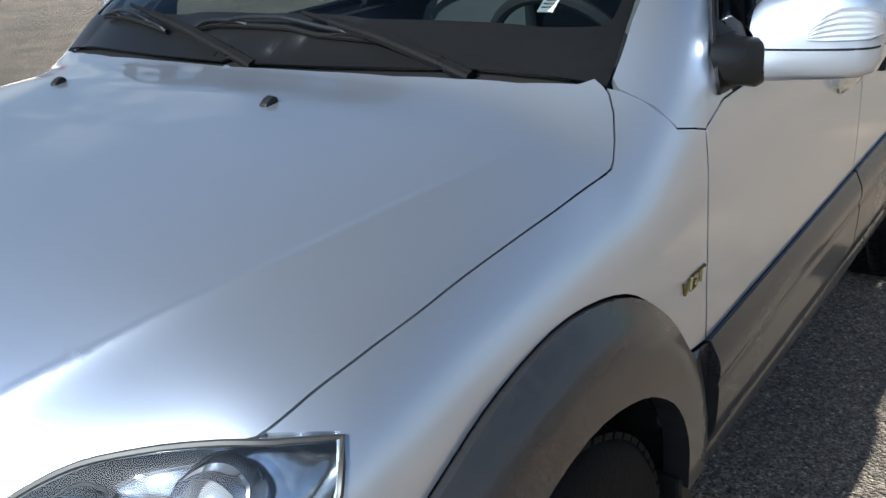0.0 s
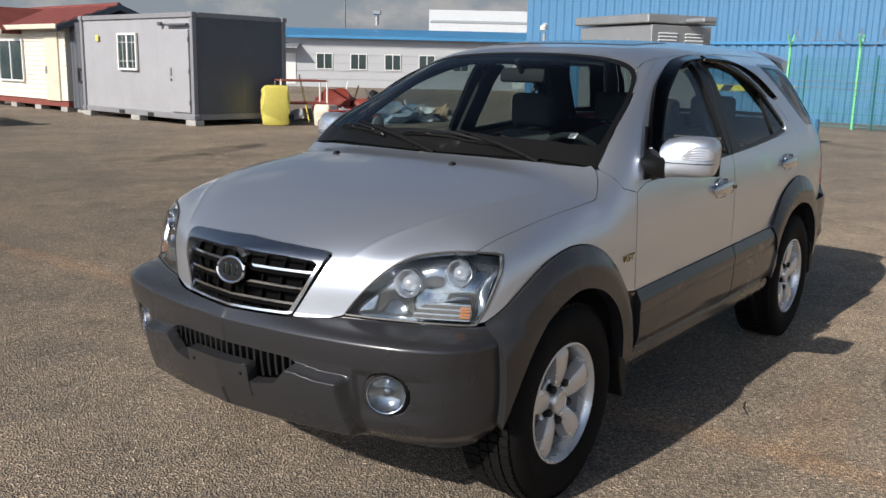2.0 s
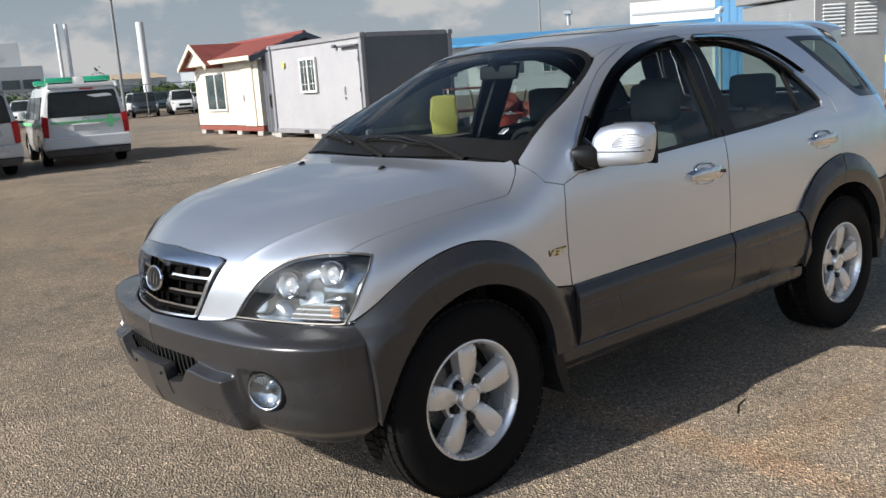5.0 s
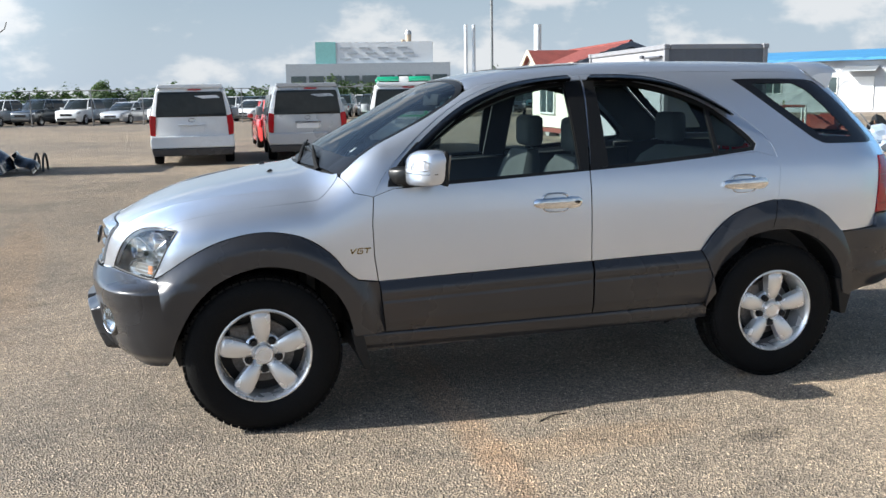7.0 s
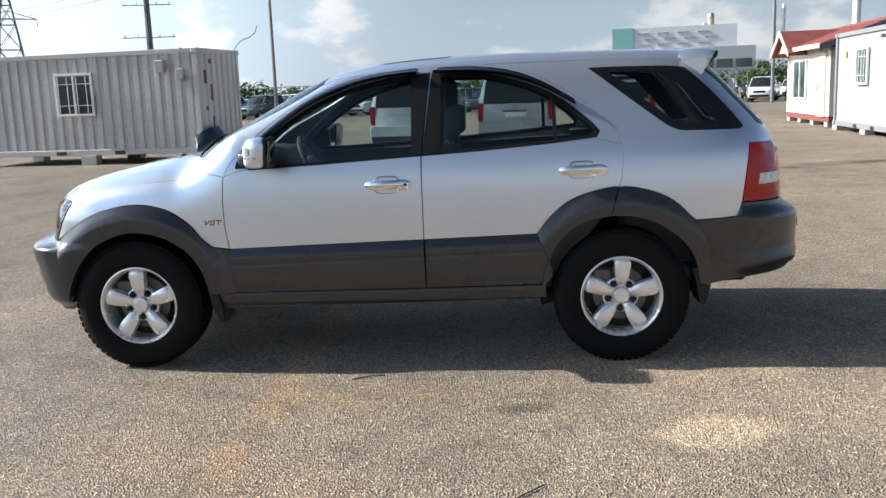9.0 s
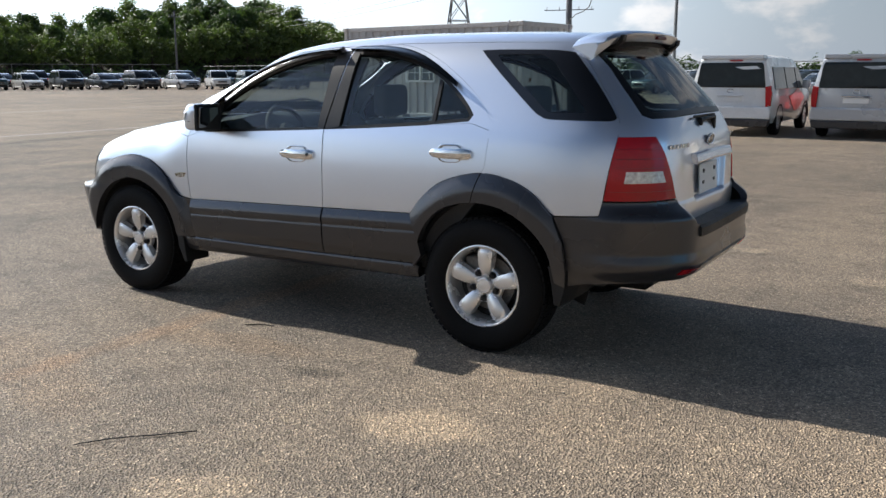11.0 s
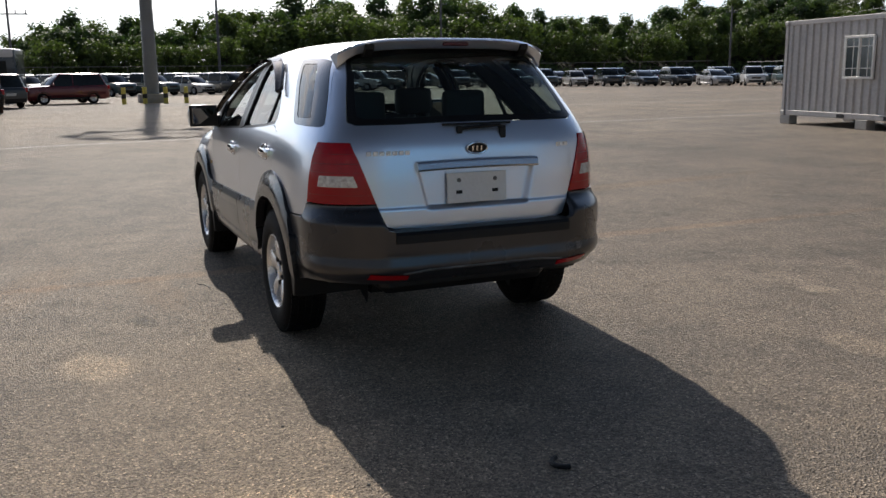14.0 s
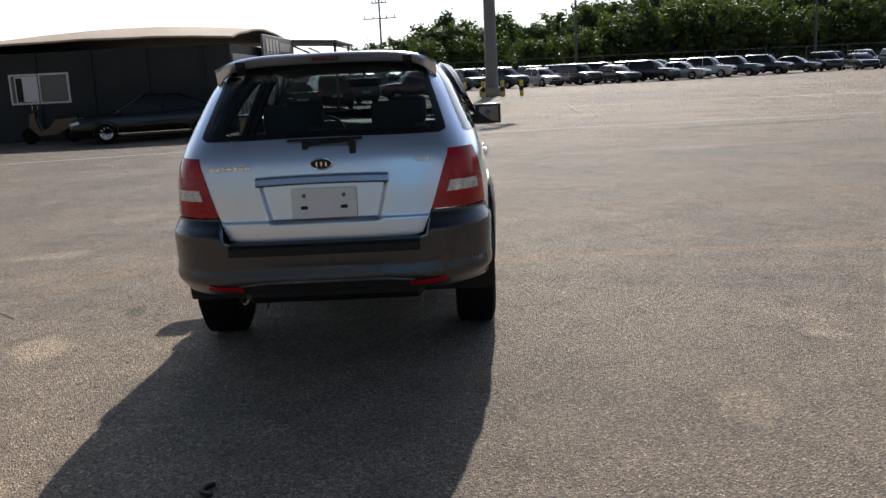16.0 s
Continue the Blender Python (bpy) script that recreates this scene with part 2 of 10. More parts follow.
def box(bm, c, s, bevel=0.0, seg=1, m=None):
    r = bmesh.ops.create_cube(bm, size=1.0)
    vs = r["verts"]
    for v in vs:
        v.co = Vector((v.co.x * s[0], v.co.y * s[1], v.co.z * s[2]))
    if bevel:
        es = list({e for v in vs for e in v.link_edges})
        g = bmesh.ops.bevel(bm, geom=es, offset=bevel, segments=seg, affect="EDGES", profile=0.6)
        vs = list({v for f_ in g["faces"] for v in f_.verts} | {v for v in vs if v.is_valid})
    mm = Matrix.Translation(c) @ (m or Matrix())
    for v in vs:
        v.co = mm @ v.co
    return vs


def rod(bm, p0, p1, r0, r1=None, seg=10, caps=True):
    p0, p1 = Vector(p0), Vector(p1)
    d = p1 - p0
    q = d.to_track_quat("Z", "Y").to_matrix().to_4x4()
    return bmesh.ops.create_cone(bm, cap_ends=caps, segments=seg, radius1=r0, radius2=r0 if r1 is None else r1, depth=d.length,
                                 matrix=Matrix.Translation((p0 + p1) / 2) @ q)["verts"]


def lathe(bm, prof, seg=48, axis="Y", centre=(0, 0, 0), a0=0.0, a1=2 * math.pi):
    """Turn (radius, along) pairs round an axis."""
    full = abs(a1 - a0 - 2 * math.pi) < 1e-6
    n = seg if full else seg + 1
    rings = []
    for i in range(n):
        a = a0 + (a1 - a0) * i / seg
        ring = []
        for r, h in prof:
            x, z = r * math.cos(a), r * math.sin(a)
            p = {"Y": (x, h, z), "Z": (x, z, h), "X": (h, x, z)}[axis]
            ring.append(bm.verts.new(Vector(p) + Vector(centre)))
        rings.append(ring)
    for i in range(seg):
        a, b = rings[i], rings[(i + 1) % n]
        for j in range(len(prof) - 1):
            bm.faces.new((a[j], b[j], b[j + 1], a[j + 1]))
    return rings


def tube(bm, pts, r, seg=8, closed=False):
    """A round bar along a line of points."""
    pts = [Vector(p) for p in pts]
    rings = []
    for i, p in enumerate(pts):
        if closed:
            d = pts[(i + 1) % len(pts)] - pts[i - 1]
        else:
            d = pts[min(i + 1, len(pts) - 1)] - pts[max(i - 1, 0)]
        q = d.to_track_quat("Z", "Y").to_matrix()
        rings.append([bm.verts.new(p + q @ Vector((r * math.cos(2 * math.pi * k / seg), r * math.sin(2 * math.pi * k / seg), 0))) for k in range(seg)])
    cnt = len(rings) if closed else len(rings) - 1
    for i in range(cnt):
        a, b = rings[i], rings[(i + 1) % len(rings)]
        for k in range(seg):
            bm.faces.new((a[k], a[(k + 1) % seg], b[(k + 1) % seg], b[k]))
    if not closed:
        bm.faces.new(rings[0][::-1])
        bm.faces.new(rings[-1])
    return rings


def prism(bm, outline, axis, h0, h1, bevel=0.0):
    """A flat outline pushed out along an axis. axis y: outline is (x, z); z: (x, y); x: (y, z)."""
    def at(p, h):
        return {"y": (p[0], h, p[1]), "z": (p[0], p[1], h), "x": (h, p[0], p[1])}[axis]
    a = [bm.verts.new(at(p, h0)) for p in outline]
    b = [bm.verts.new(at(p, h1)) for p in outline]
    fs = [bm.faces.new(a), bm.faces.new(b[::-1])]
    for i in range(len(a)):
        fs.append(bm.faces.new((a[i], b[i], b[(i + 1) % len(a)], a[(i + 1) % len(a)])))
    if bevel:
        es = list({e for f_ in fs for e in f_.edges})
        bmesh.ops.bevel(bm, geom=es, offset=bevel, segments=2, affect="EDGES", profile=0.6)


def curve(pts, n=6, closed=False):
    """Points of a smooth line through the given ones."""
    P = [np.array(p, float) for p in pts]
    out = []
    N = len(P)
    for i in range(N if closed else N - 1):
        p1, p2 = P[i], P[(i + 1) % N]
        p0 = P[i - 1] if (i > 0 or closed) else 2 * p1 - p2
        p3 = P[(i + 2) % N] if (i + 2 < N or closed) else 2 * p2 - p1
        for k in range(n):
            t = k / n
            out.append(tuple(0.5 * (2 * p1 + (p2 - p0) * t + (2 * p0 - 5 * p1 + 4 * p2 - p3) * t * t + (3 * p1 - p0 - 3 * p2 + p3) * t ** 3)))
    if not closed:
        out.append(tuple(P[-1]))
    return out


def smoothstep(a, b, x):
    t = np.clip((x - a) / (b - a), 0, 1)
    return t * t * (3 - 2 * t)

from mathutils import geometry


# ---------- the silver car: its outer surface ----------
def spl(xs, ys):
    """A smooth function through points."""
    xs, ys = np.array(xs, float), np.array(ys, float)
    d = np.diff(ys) / np.diff(xs)
    m = np.r_[d[0], (d[1:] + d[:-1]) / 2, d[-1]]
    def f_(x):
        x = np.clip(x, xs[0], xs[-1])
        i = np.clip(np.searchsorted(xs, x) - 1, 0, len(xs) - 2)
        h = xs[i + 1] - xs[i]
        t = (x - xs[i]) / h
        return ((2 * t ** 3 - 3 * t ** 2 + 1) * ys[i] + (t ** 3 - 2 * t ** 2 + t) * h * m[i]
                + (-2 * t ** 3 + 3 * t ** 2) * ys[i + 1] + (t ** 3 - t ** 2) * h * m[i + 1])
    return f_


WIDTH = spl([0.25, 0.45, 0.68, 0.88, 1.02, 1.12, 1.18, 1.4, 1.62, 1.8], [0.84, 0.872, 0.886, 0.888, 0.882, 0.868, 0.85, 0.752, 0.655, 0.575])
FRONT = spl([0.25, 0.36, 0.46, 0.54, 0.65, 0.74, 0.86, 0.93, 1.0, 1.1, 1.25], [2.04, 2.08, 2.12, 2.14, 2.145, 2.127, 2.11, 2.09, 2.05, 1.99, 1.95])
REAR = spl([0.25, 0.5, 0.76, 0.9, 1.05, 1.16, 1.26, 1.45, 1.6, 1.7, 1.8], [-2.26, -2.29, -2.30, -2.295, -2.285, -2.265, -2.21, -2.045, -1.905, -1.82, -1.75])
HOOD = spl([0.5, 0.7, 0.86, 1.0, 1.08, 1.24, 1.43, 1.70, 1.83, 1.93, 2.0, 2.05, 2.2], [1.475, 1.375, 1.296, 1.215, 1.181, 1.160, 1.131, 1.073, 1.030, 0.991, 0.962, 0.940, 0.86])
# share of the full width at a distance behind the foremost point: the swept nose, and the squarer bumper below it
NOSE_IN = spl([0, 0.02, 0.045, 0.075, 0.105, 0.15, 0.2, 0.25, 0.303, 0.36, 0.45, 0.6, 1.2], [0, 0.17, 0.30, 0.40, 0.485, 0.60, 0.715, 0.825, 0.92, 0.965, 0.99, 1.0, 1.0])
BUMPER_IN = spl([0, 0.02, 0.05, 0.10, 0.16, 0.24, 0.34, 0.45, 0.6, 1.2], [0, 0.27, 0.49, 0.72, 0.86, 0.94, 0.985, 1.0, 1.0, 1.0])
ROOF = spl([-2.3, -1.95, -1.75, -1.4, -1.0, -0.6, -0.2, 0.1, 0.24, 0.34, 0.7, 1.08, 1.3], [1.64, 1.664, 1.676, 1.688, 1.692, 1.69, 1.672, 1.638, 1.606, 1.56, 1.375, 1.185, 1.075])
XF, XR = 1.15, -1.2


def half(x, z):
    """Half the body's width at x and height z."""
    u = np.clip(FRONT(z) - x, 0, 1.2)
    w = smoothstep(0.685, 0.742, z)
    f2 = np.clip((XR - x) / (XR - REAR(z)), 0, 1)
    plan = ((1 - w) * BUMPER_IN(u) + w * NOSE_IN(u)) * (1 - f2 ** 5.0) ** 0.2
    b = smoothstep(0.74, 1.11, x)
    h1 = np.clip((z - 1.12) / (ROOF(x) - 1.12), 0, 1)
    h2 = np.clip((z - 0.78) / (HOOD(x) - 0.78), 0, 1)
    t1 = (1 - h1 ** 7) ** (1 / 7)
    t2 = (1 - h2 ** 4.2) ** (1 / 4.2)
    return WIDTH(z) * plan * ((1 - b) * t1 + b * t2)


def shoot(o, d):
    """How far from points o along d the body's surface lies."""
    lo, hi = np.zeros(len(o)), np.full(len(o), 2.2)
    for _ in range(34):
        mid = (lo + hi) / 2
        p = o + d * mid[:, None]
        ins = np.abs(p[:, 1]) < half(p[:, 0], p[:, 2])
        lo, hi = np.where(ins, mid, lo), np.where(ins, hi, mid)
    return (lo + hi) / 2


ZC = 0.68


def crown(p):
    """The bow of roof, windscreen and hood across the car, and the hood's raised middle."""
    x, y, z = p.T
    top = smoothstep(0.30, 0.42, (z - ZC) / np.maximum(np.hypot(y, z - ZC), 1e-6))
    roof = smoothstep(1.15, 1.35, z) * 0.022 * (1 - smoothstep(0.2, 0.45, x)) + smoothstep(1.0, 1.1, z) * 0.05 * smoothstep(0.2, 0.45, x) * (1 - smoothstep(0.9, 1.1, x))
    hood = smoothstep(0.98, 1.12, x) * (1 - smoothstep(1.85, 2.08, x))
    bow = roof * np.clip(1 - (y / 0.62) ** 2, 0, 1)
    bow = bow + hood * 0.012 * np.clip(1 - (y / 0.8) ** 2, 0, 1)
    q = p.copy()
    q[:, 2] += bow * top
    return q


def surf(mode, uv, bowed=True):
    """Points of the body. side: (x, angle round the car's length); nose, tail: (angle round an upright axis, z)."""
    uv = np.asarray(uv, float)
    n = len(uv)
    if mode == "side":
        o = np.stack([uv[:, 0], np.zeros(n), np.full(n, ZC)], 1)
        d = np.stack([np.zeros(n), np.sin(uv[:, 1]), np.cos(uv[:, 1])], 1)
    else:
        ax, sg = (XF, 1) if mode == "nose" else (XR, -1)
        uv = np.stack([np.where(np.abs(uv[:, 0]) < 2e-3, 2e-3, uv[:, 0]), uv[:, 1]], 1)
        o = np.stack([np.full(n, ax), np.zeros(n), uv[:, 1]], 1)
        d = np.stack([sg * np.cos(uv[:, 0]), np.sin(uv[:, 0]), np.zeros(n)], 1)
    p = o + d * shoot(o, d)[:, None]
    return crown(p) if bowed else p


def uv_xz(pts, s=1):
    """From points seen from the side."""
    a = np.array(pts, float)
    return [(x, s * math.atan2(y, z - ZC)) for (x, z), y in zip(a, half(a[:, 0], a[:, 1]))]


def uv_xy(pts):
    """From points seen from above."""
    out = []
    for x, y in pts:
        lo, hi = ZC, 1.8
        for _ in range(34):
            mid = (lo + hi) / 2
            if half(np.array([x]), np.array([mid]))[0] > abs(y):
                lo = mid
            else:
                hi = mid
        out.append((x, math.atan2(y, lo - ZC)))
    return out


def uv_yz(pts, mode):
    """From points seen from ahead or behind."""
    a = np.array(pts, float)
    out = []
    ax, sg = (XF, 1) if mode == "nose" else (XR, -1)
    for y, z in a:
        lo, hi = 0.0, 1.3
        for _ in range(34):
            mid = (lo + hi) / 2
            if half(np.array([ax + sg * mid]), np.array([z]))[0] > abs(y):
                lo = mid
            else:
                hi = mid
        out.append((math.atan2(y, lo), z))
    return out


def uv_corner(pts, mode, s=1):
    """From points (x, z) at a corner, for the nose or tail map."""
    a = np.array(pts, float)
    ax, sg = (XF, 1) if mode == "nose" else (XR, -1)
    return [(s * math.atan2(y, sg * (x - ax)), z) for (x, z), y in zip(a, half(a[:, 0], a[:, 1]))]


def dense(pts, step=0.05):
    out = []
    for i, p in enumerate(pts):
        q = pts[(i + 1) % len(pts)]
        k = max(1, int(math.dist(p, q) / step))
        out += [(p[0] + (q[0] - p[0]) * j / k, p[1] + (q[1] - p[1]) * j / k) for j in range(k)]
    return out


def dense_open(pts, step=0.05):
    out = []
    for p, q in zip(pts, pts[1:]):
        k = max(1, int(math.dist(p, q) / step))
        out += [(p[0] + (q[0] - p[0]) * j / k, p[1] + (q[1] - p[1]) * j / k) for j in range(k)]
    return out + [pts[-1]]


def shrink(pts, d):
    area = sum(p[0] * q[1] - q[0] * p[1] for p, q in zip(pts, pts[1:] + pts[:1]))
    if area < 0:
        pts = pts[::-1]
    if not d:
        return pts
    out, n = [], len(pts)
    for i in range(n):
        p0, p1, p2 = (np.array(pts[j % n]) for j in (i - 1, i, i + 1))
        e1, e2 = p1 - p0, p2 - p1
        n1 = np.array([-e1[1], e1[0]]) / max(np.hypot(*e1), 1e-9)
        n2 = np.array([-e2[1], e2[0]]) / max(np.hypot(*e2), 1e-9)
        k = n1 + n2
        k = k / max(k @ k, 0.5) * 2
        out.append(tuple(p1 + d * k))
    return out


def within(p, loop):
    """Whether a flat point lies inside a closed outline."""
    inside = False
    for (x0, y0), (x1, y1) in zip(loop, loop[1:] + loop[:1]):
        if (y0 > p[1]) != (y1 > p[1]) and p[0] < x0 + (p[1] - y0) / (y1 - y0) * (x1 - x0):
            inside = not inside
    return inside


def panel(name, uv, mode, material, parent, label="", off=0.0, thick=0.018, gap=0.0017, step=0.05, shape=None, hole=None, lines=()):
    """A bent panel cut out of the body's surface by an outline. off: how far it stands proud; shape: a further push, by place."""
    uv = shrink(list(uv), gap)
    bm = bmesh.new()
    loops = [uv]
    if hole:
        loops.append(shrink(list(hole), -gap)[::-1])
    flat, edges = [], []
    for lp in loops:
        k = len(flat)
        flat += [Vector(p) for p in lp]
        edges += [(k + i, k + (i + 1) % len(lp)) for i in range(len(lp))]
    for lp in lines:
        k = len(flat)
        flat += [Vector(p) for p in lp]
        edges += [(k + i, k + i + 1) for i in range(len(lp) - 1)]
    fv, _, ff, _, _, _ = geometry.delaunay_2d_cdt(flat, edges, [], 0, 1e-6)
    vs = [bm.verts.new((p.x, p.y, 0)) for p in fv]
    for q in ff:
        mid = sum((fv[i] for i in q), Vector((0, 0))) / len(q)
        size = abs(sum(fv[q[i - 1]].x * fv[q[i]].y - fv[q[i]].x * fv[q[i - 1]].y for i in range(len(q))))
        if size > 1e-9 and within(mid, loops[0]) and not (hole and within(mid, loops[1])):
            turn = sum(fv[q[i - 1]].x * fv[q[i]].y - fv[q[i]].x * fv[q[i - 1]].y for i in range(len(q)))
            bm.faces.new([vs[i] for i in (q if turn > 0 else q[::-1])])
    for v in [v for v in bm.verts if not v.link_faces]:
        bm.verts.remove(v)
    for ax in (0, 1):
        cs = [v.co[ax] for v in bm.verts]
        lo, hi = min(cs), max(cs)
        k = max(2, int((hi - lo) / step) + 1)
        for i in range(1, k):
            co, no = [0, 0, 0], [0, 0, 0]
            co[ax], no[ax] = lo + (hi - lo) * i / k, 1
            bmesh.ops.bisect_plane(bm, geom=bm.verts[:] + bm.edges[:] + bm.faces[:], plane_co=co, plane_no=no, dist=1e-6)
    bm.verts.index_update()
    P = np.array([(v.co.x, v.co.y) for v in bm.verts])
    if mode == "side":
        P[:, 1] = np.where(np.abs(P[:, 1]) < 2e-4, 2e-4, P[:, 1])
    F = [[v.index for v in f_.verts] for f_ in bm.faces]
    rim = [[v.index for v in e.verts] for e in bm.edges if len(e.link_faces) == 1]
    bm.free()
    e = 0.004 if not lines else 0.0018
    c = surf(mode, P)
    du = surf(mode, P + (e, 0)) - surf(mode, P - (e, 0))
    dv = surf(mode, P + (0, e)) - surf(mode, P - (0, e))
    nr = np.cross(du, dv)
    nr /= np.maximum(np.linalg.norm(nr, axis=1), 1e-9)[:, None]
    centre = np.stack([np.clip(c[:, 0], -1.0, 1.0), 0 * c[:, 1], np.full(len(c), 0.9)], 1)
    flip = np.sign((nr * (c - centre)).sum(1))
    nr *= np.where(flip == 0, 1, flip)[:, None]
    push = np.full(len(c), off)
    if shape is not None:
        push = push + shape(c)
        def pushed(q):
            s0 = surf(mode, q)
            return s0, shape(s0)
        # normals of the pushed surface
        a1, h1 = pushed(P + (e, 0))
        a0, h0 = pushed(P - (e, 0))
        b1, k1 = pushed(P + (0, e))
        b0, k0 = pushed(P - (0, e))
        n2 = np.cross((a1 + nr * h1[:, None]) - (a0 + nr * h0[:, None]), (b1 + nr * k1[:, None]) - (b0 + nr * k0[:, None]))
        n2 /= np.maximum(np.linalg.norm(n2, axis=1), 1e-9)[:, None]
        n2 *= np.sign((n2 * nr).sum(1))[:, None]
        out, nn = c + nr * push[:, None], n2
    else:
        out, nn = c + nr * push[:, None], nr
    N = len(out)
    back = out - nr * thick
    verts = [tuple(v) for v in out]
    faces, normals = [], []
    vote = 0.0
    for f_ in F:
        a, b, d = (Vector(verts[i]) for i in f_[:3])
        vote += (b - a).cross(d - a).dot(Vector(nn[f_[0]]))
    for f_ in F:
        faces.append(f_ if vote > 0 else f_[::-1])
    # rim and back are faces with points of their own
    ridx, allr = {}, []
    for a, b in rim:
        for v in (a, b):
            if v not in ridx:
                ridx[v] = N + 2 * len(ridx)
                verts.append(tuple(out[v]))
                verts.append(tuple(back[v]))
        allr.append((ridx[a], ridx[b], ridx[b] + 1, ridx[a] + 1))
    nf = len(faces)
    me = bpy.data.meshes.new(name)
    me.from_pydata(verts, [], faces + allr)
    for p in me.polygons:
        p.use_smooth = True
    ln = [(0.0, 0.0, 0.0)] * len(me.loops)
    for p in me.polygons[:nf]:
        for li in p.loop_indices:
            ln[li] = tuple(nn[me.loops[li].vertex_index])
    me.normals_split_custom_set(ln)
    me.materials.append(M[material] if isinstance(material, str) else material)
    ob = new(name, me)
    ob.parent = parent
    return tagged(ob, label)


car = thing("suv", "silver-grey five-door off-road estate car, dark grey cladding, parked on asphalt", "car")
SIDES = (1, -1)

# lines shared by neighbouring panels, as (x, z) from the side
HOOD_EDGE = curve([(1.762, 0.9725), (1.72, 0.989), (1.674, 1.003), (1.61, 1.016), (1.538, 1.027), (1.447, 1.039), (1.336, 1.050), (1.204, 1.060), (1.10, 1.067), (1.067, 1.0725)], 3)
HOOD_BACK = [(1.052, 1.081), (1.025, 1.103), (0.989, 1.138), (0.970, 1.162), (0.964, 1.174), (0.962, 1.184)]
HL_OUT = [(1.822, 0.748), (1.795, 0.80), (1.765, 0.86), (1.732, 0.915), (1.703, 0.960)]
HL_TOP = curve([(0.80, 0.966), (0.742, 0.968), (0.669, 0.959), (0.60, 0.939), (0.535, 0.892), (0.473, 0.813), (0.437, 0.757)], 4)
HL_BOT = curve([(0.437, 0.752), (0.547, 0.748), (0.669, 0.745), (0.80, 0.745)], 3)
DOOR_FRONT = [(0.802, 0.678), (0.818, 0.80), (0.822, 0.95), (0.812, 1.08)]
ROOF_LINE = curve([(0.812, 1.08), (0.753, 1.18), (0.567, 1.352), (0.322, 1.513), (0.076, 1.602), (-0.171, 1.636), (-0.34, 1.643), (-0.61, 1.641), (-0.802, 1.612),
                   (-0.965, 1.55), (-1.131, 1.452), (-1.262, 1.355), (-1.345, 1.26), (-1.375, 1.142)], 4)
FLARE_F_OUT = curve([(1.80, 0.755), (1.626, 0.863), (1.484, 0.918), (1.316, 0.940), (1.15, 0.908), (1.026, 0.826), (0.958, 0.741), (0.90, 0.692)], 4)
FLARE_F_IN = curve([(1.752, 0.40), (1.72, 0.50), (1.641, 0.636), (1.523, 0.735), (1.352, 0.788), (1.185, 0.762), (1.047, 0.682), (0.966, 0.57), (0.93, 0.44)], 4)
FLARE_R_OUT = curve([(-0.905, 0.722), (-0.985, 0.822), (-1.112, 0.914), (-1.33, 0.968), (-1.501, 0.947), (-1.636, 0.887), (-1.733, 0.795)], 4)
FLARE_R_IN = curve([(-0.93, 0.43), (-0.96, 0.554), (-1.021, 0.679), (-1.132, 0.771), (-1.30, 0.812), (-1.474, 0.795), (-1.626, 0.717), (-1.733, 0.595), (-1.775, 0.44)], 4)
QW = curve([(-1.205, 1.600), (-1.36, 1.602), (-1.62, 1.597), (-1.735, 1.585)], 3) + curve([(-1.76, 1.565), (-1.87, 1.455), (-1.98, 1.325), (-2.025, 1.262)], 3) \
    + [(-2.015, 1.250), (-1.99, 1.246)] + curve([(-1.95, 1.246), (-1.80, 1.248), (-1.685, 1.251), (-1.640, 1.266), (-1.597, 1.291), (-1.43, 1.42), (-1.25, 1.565)], 3)


def mold_top(x):
    return 0.6795 + (0.801 - x) * 0.0245


def clad(c, top):
    """Lower door cladding: a sloping shoulder, a fine groove and a face that tucks in below."""
    d = top - c[:, 2]
    return 0.026 * smoothstep(-0.02, 0.06, d) - 0.004 * np.exp(-((d - 0.092) / 0.008) ** 2) - 0.012 * smoothstep(0.50, 0.43, c[:, 2])


RAIL = sorted(ROOF_LINE)


def visor_bulge(c):
    """The visors stand further off the glass towards their free edge."""
    d = np.interp(c[:, 0], [p[0] for p in RAIL], [p[1] for p in RAIL]) - c[:, 2]
    return 0.034 * smoothstep(0.02, 0.075, d)


def grown(pts, d):
    return shrink(list(pts), -d)


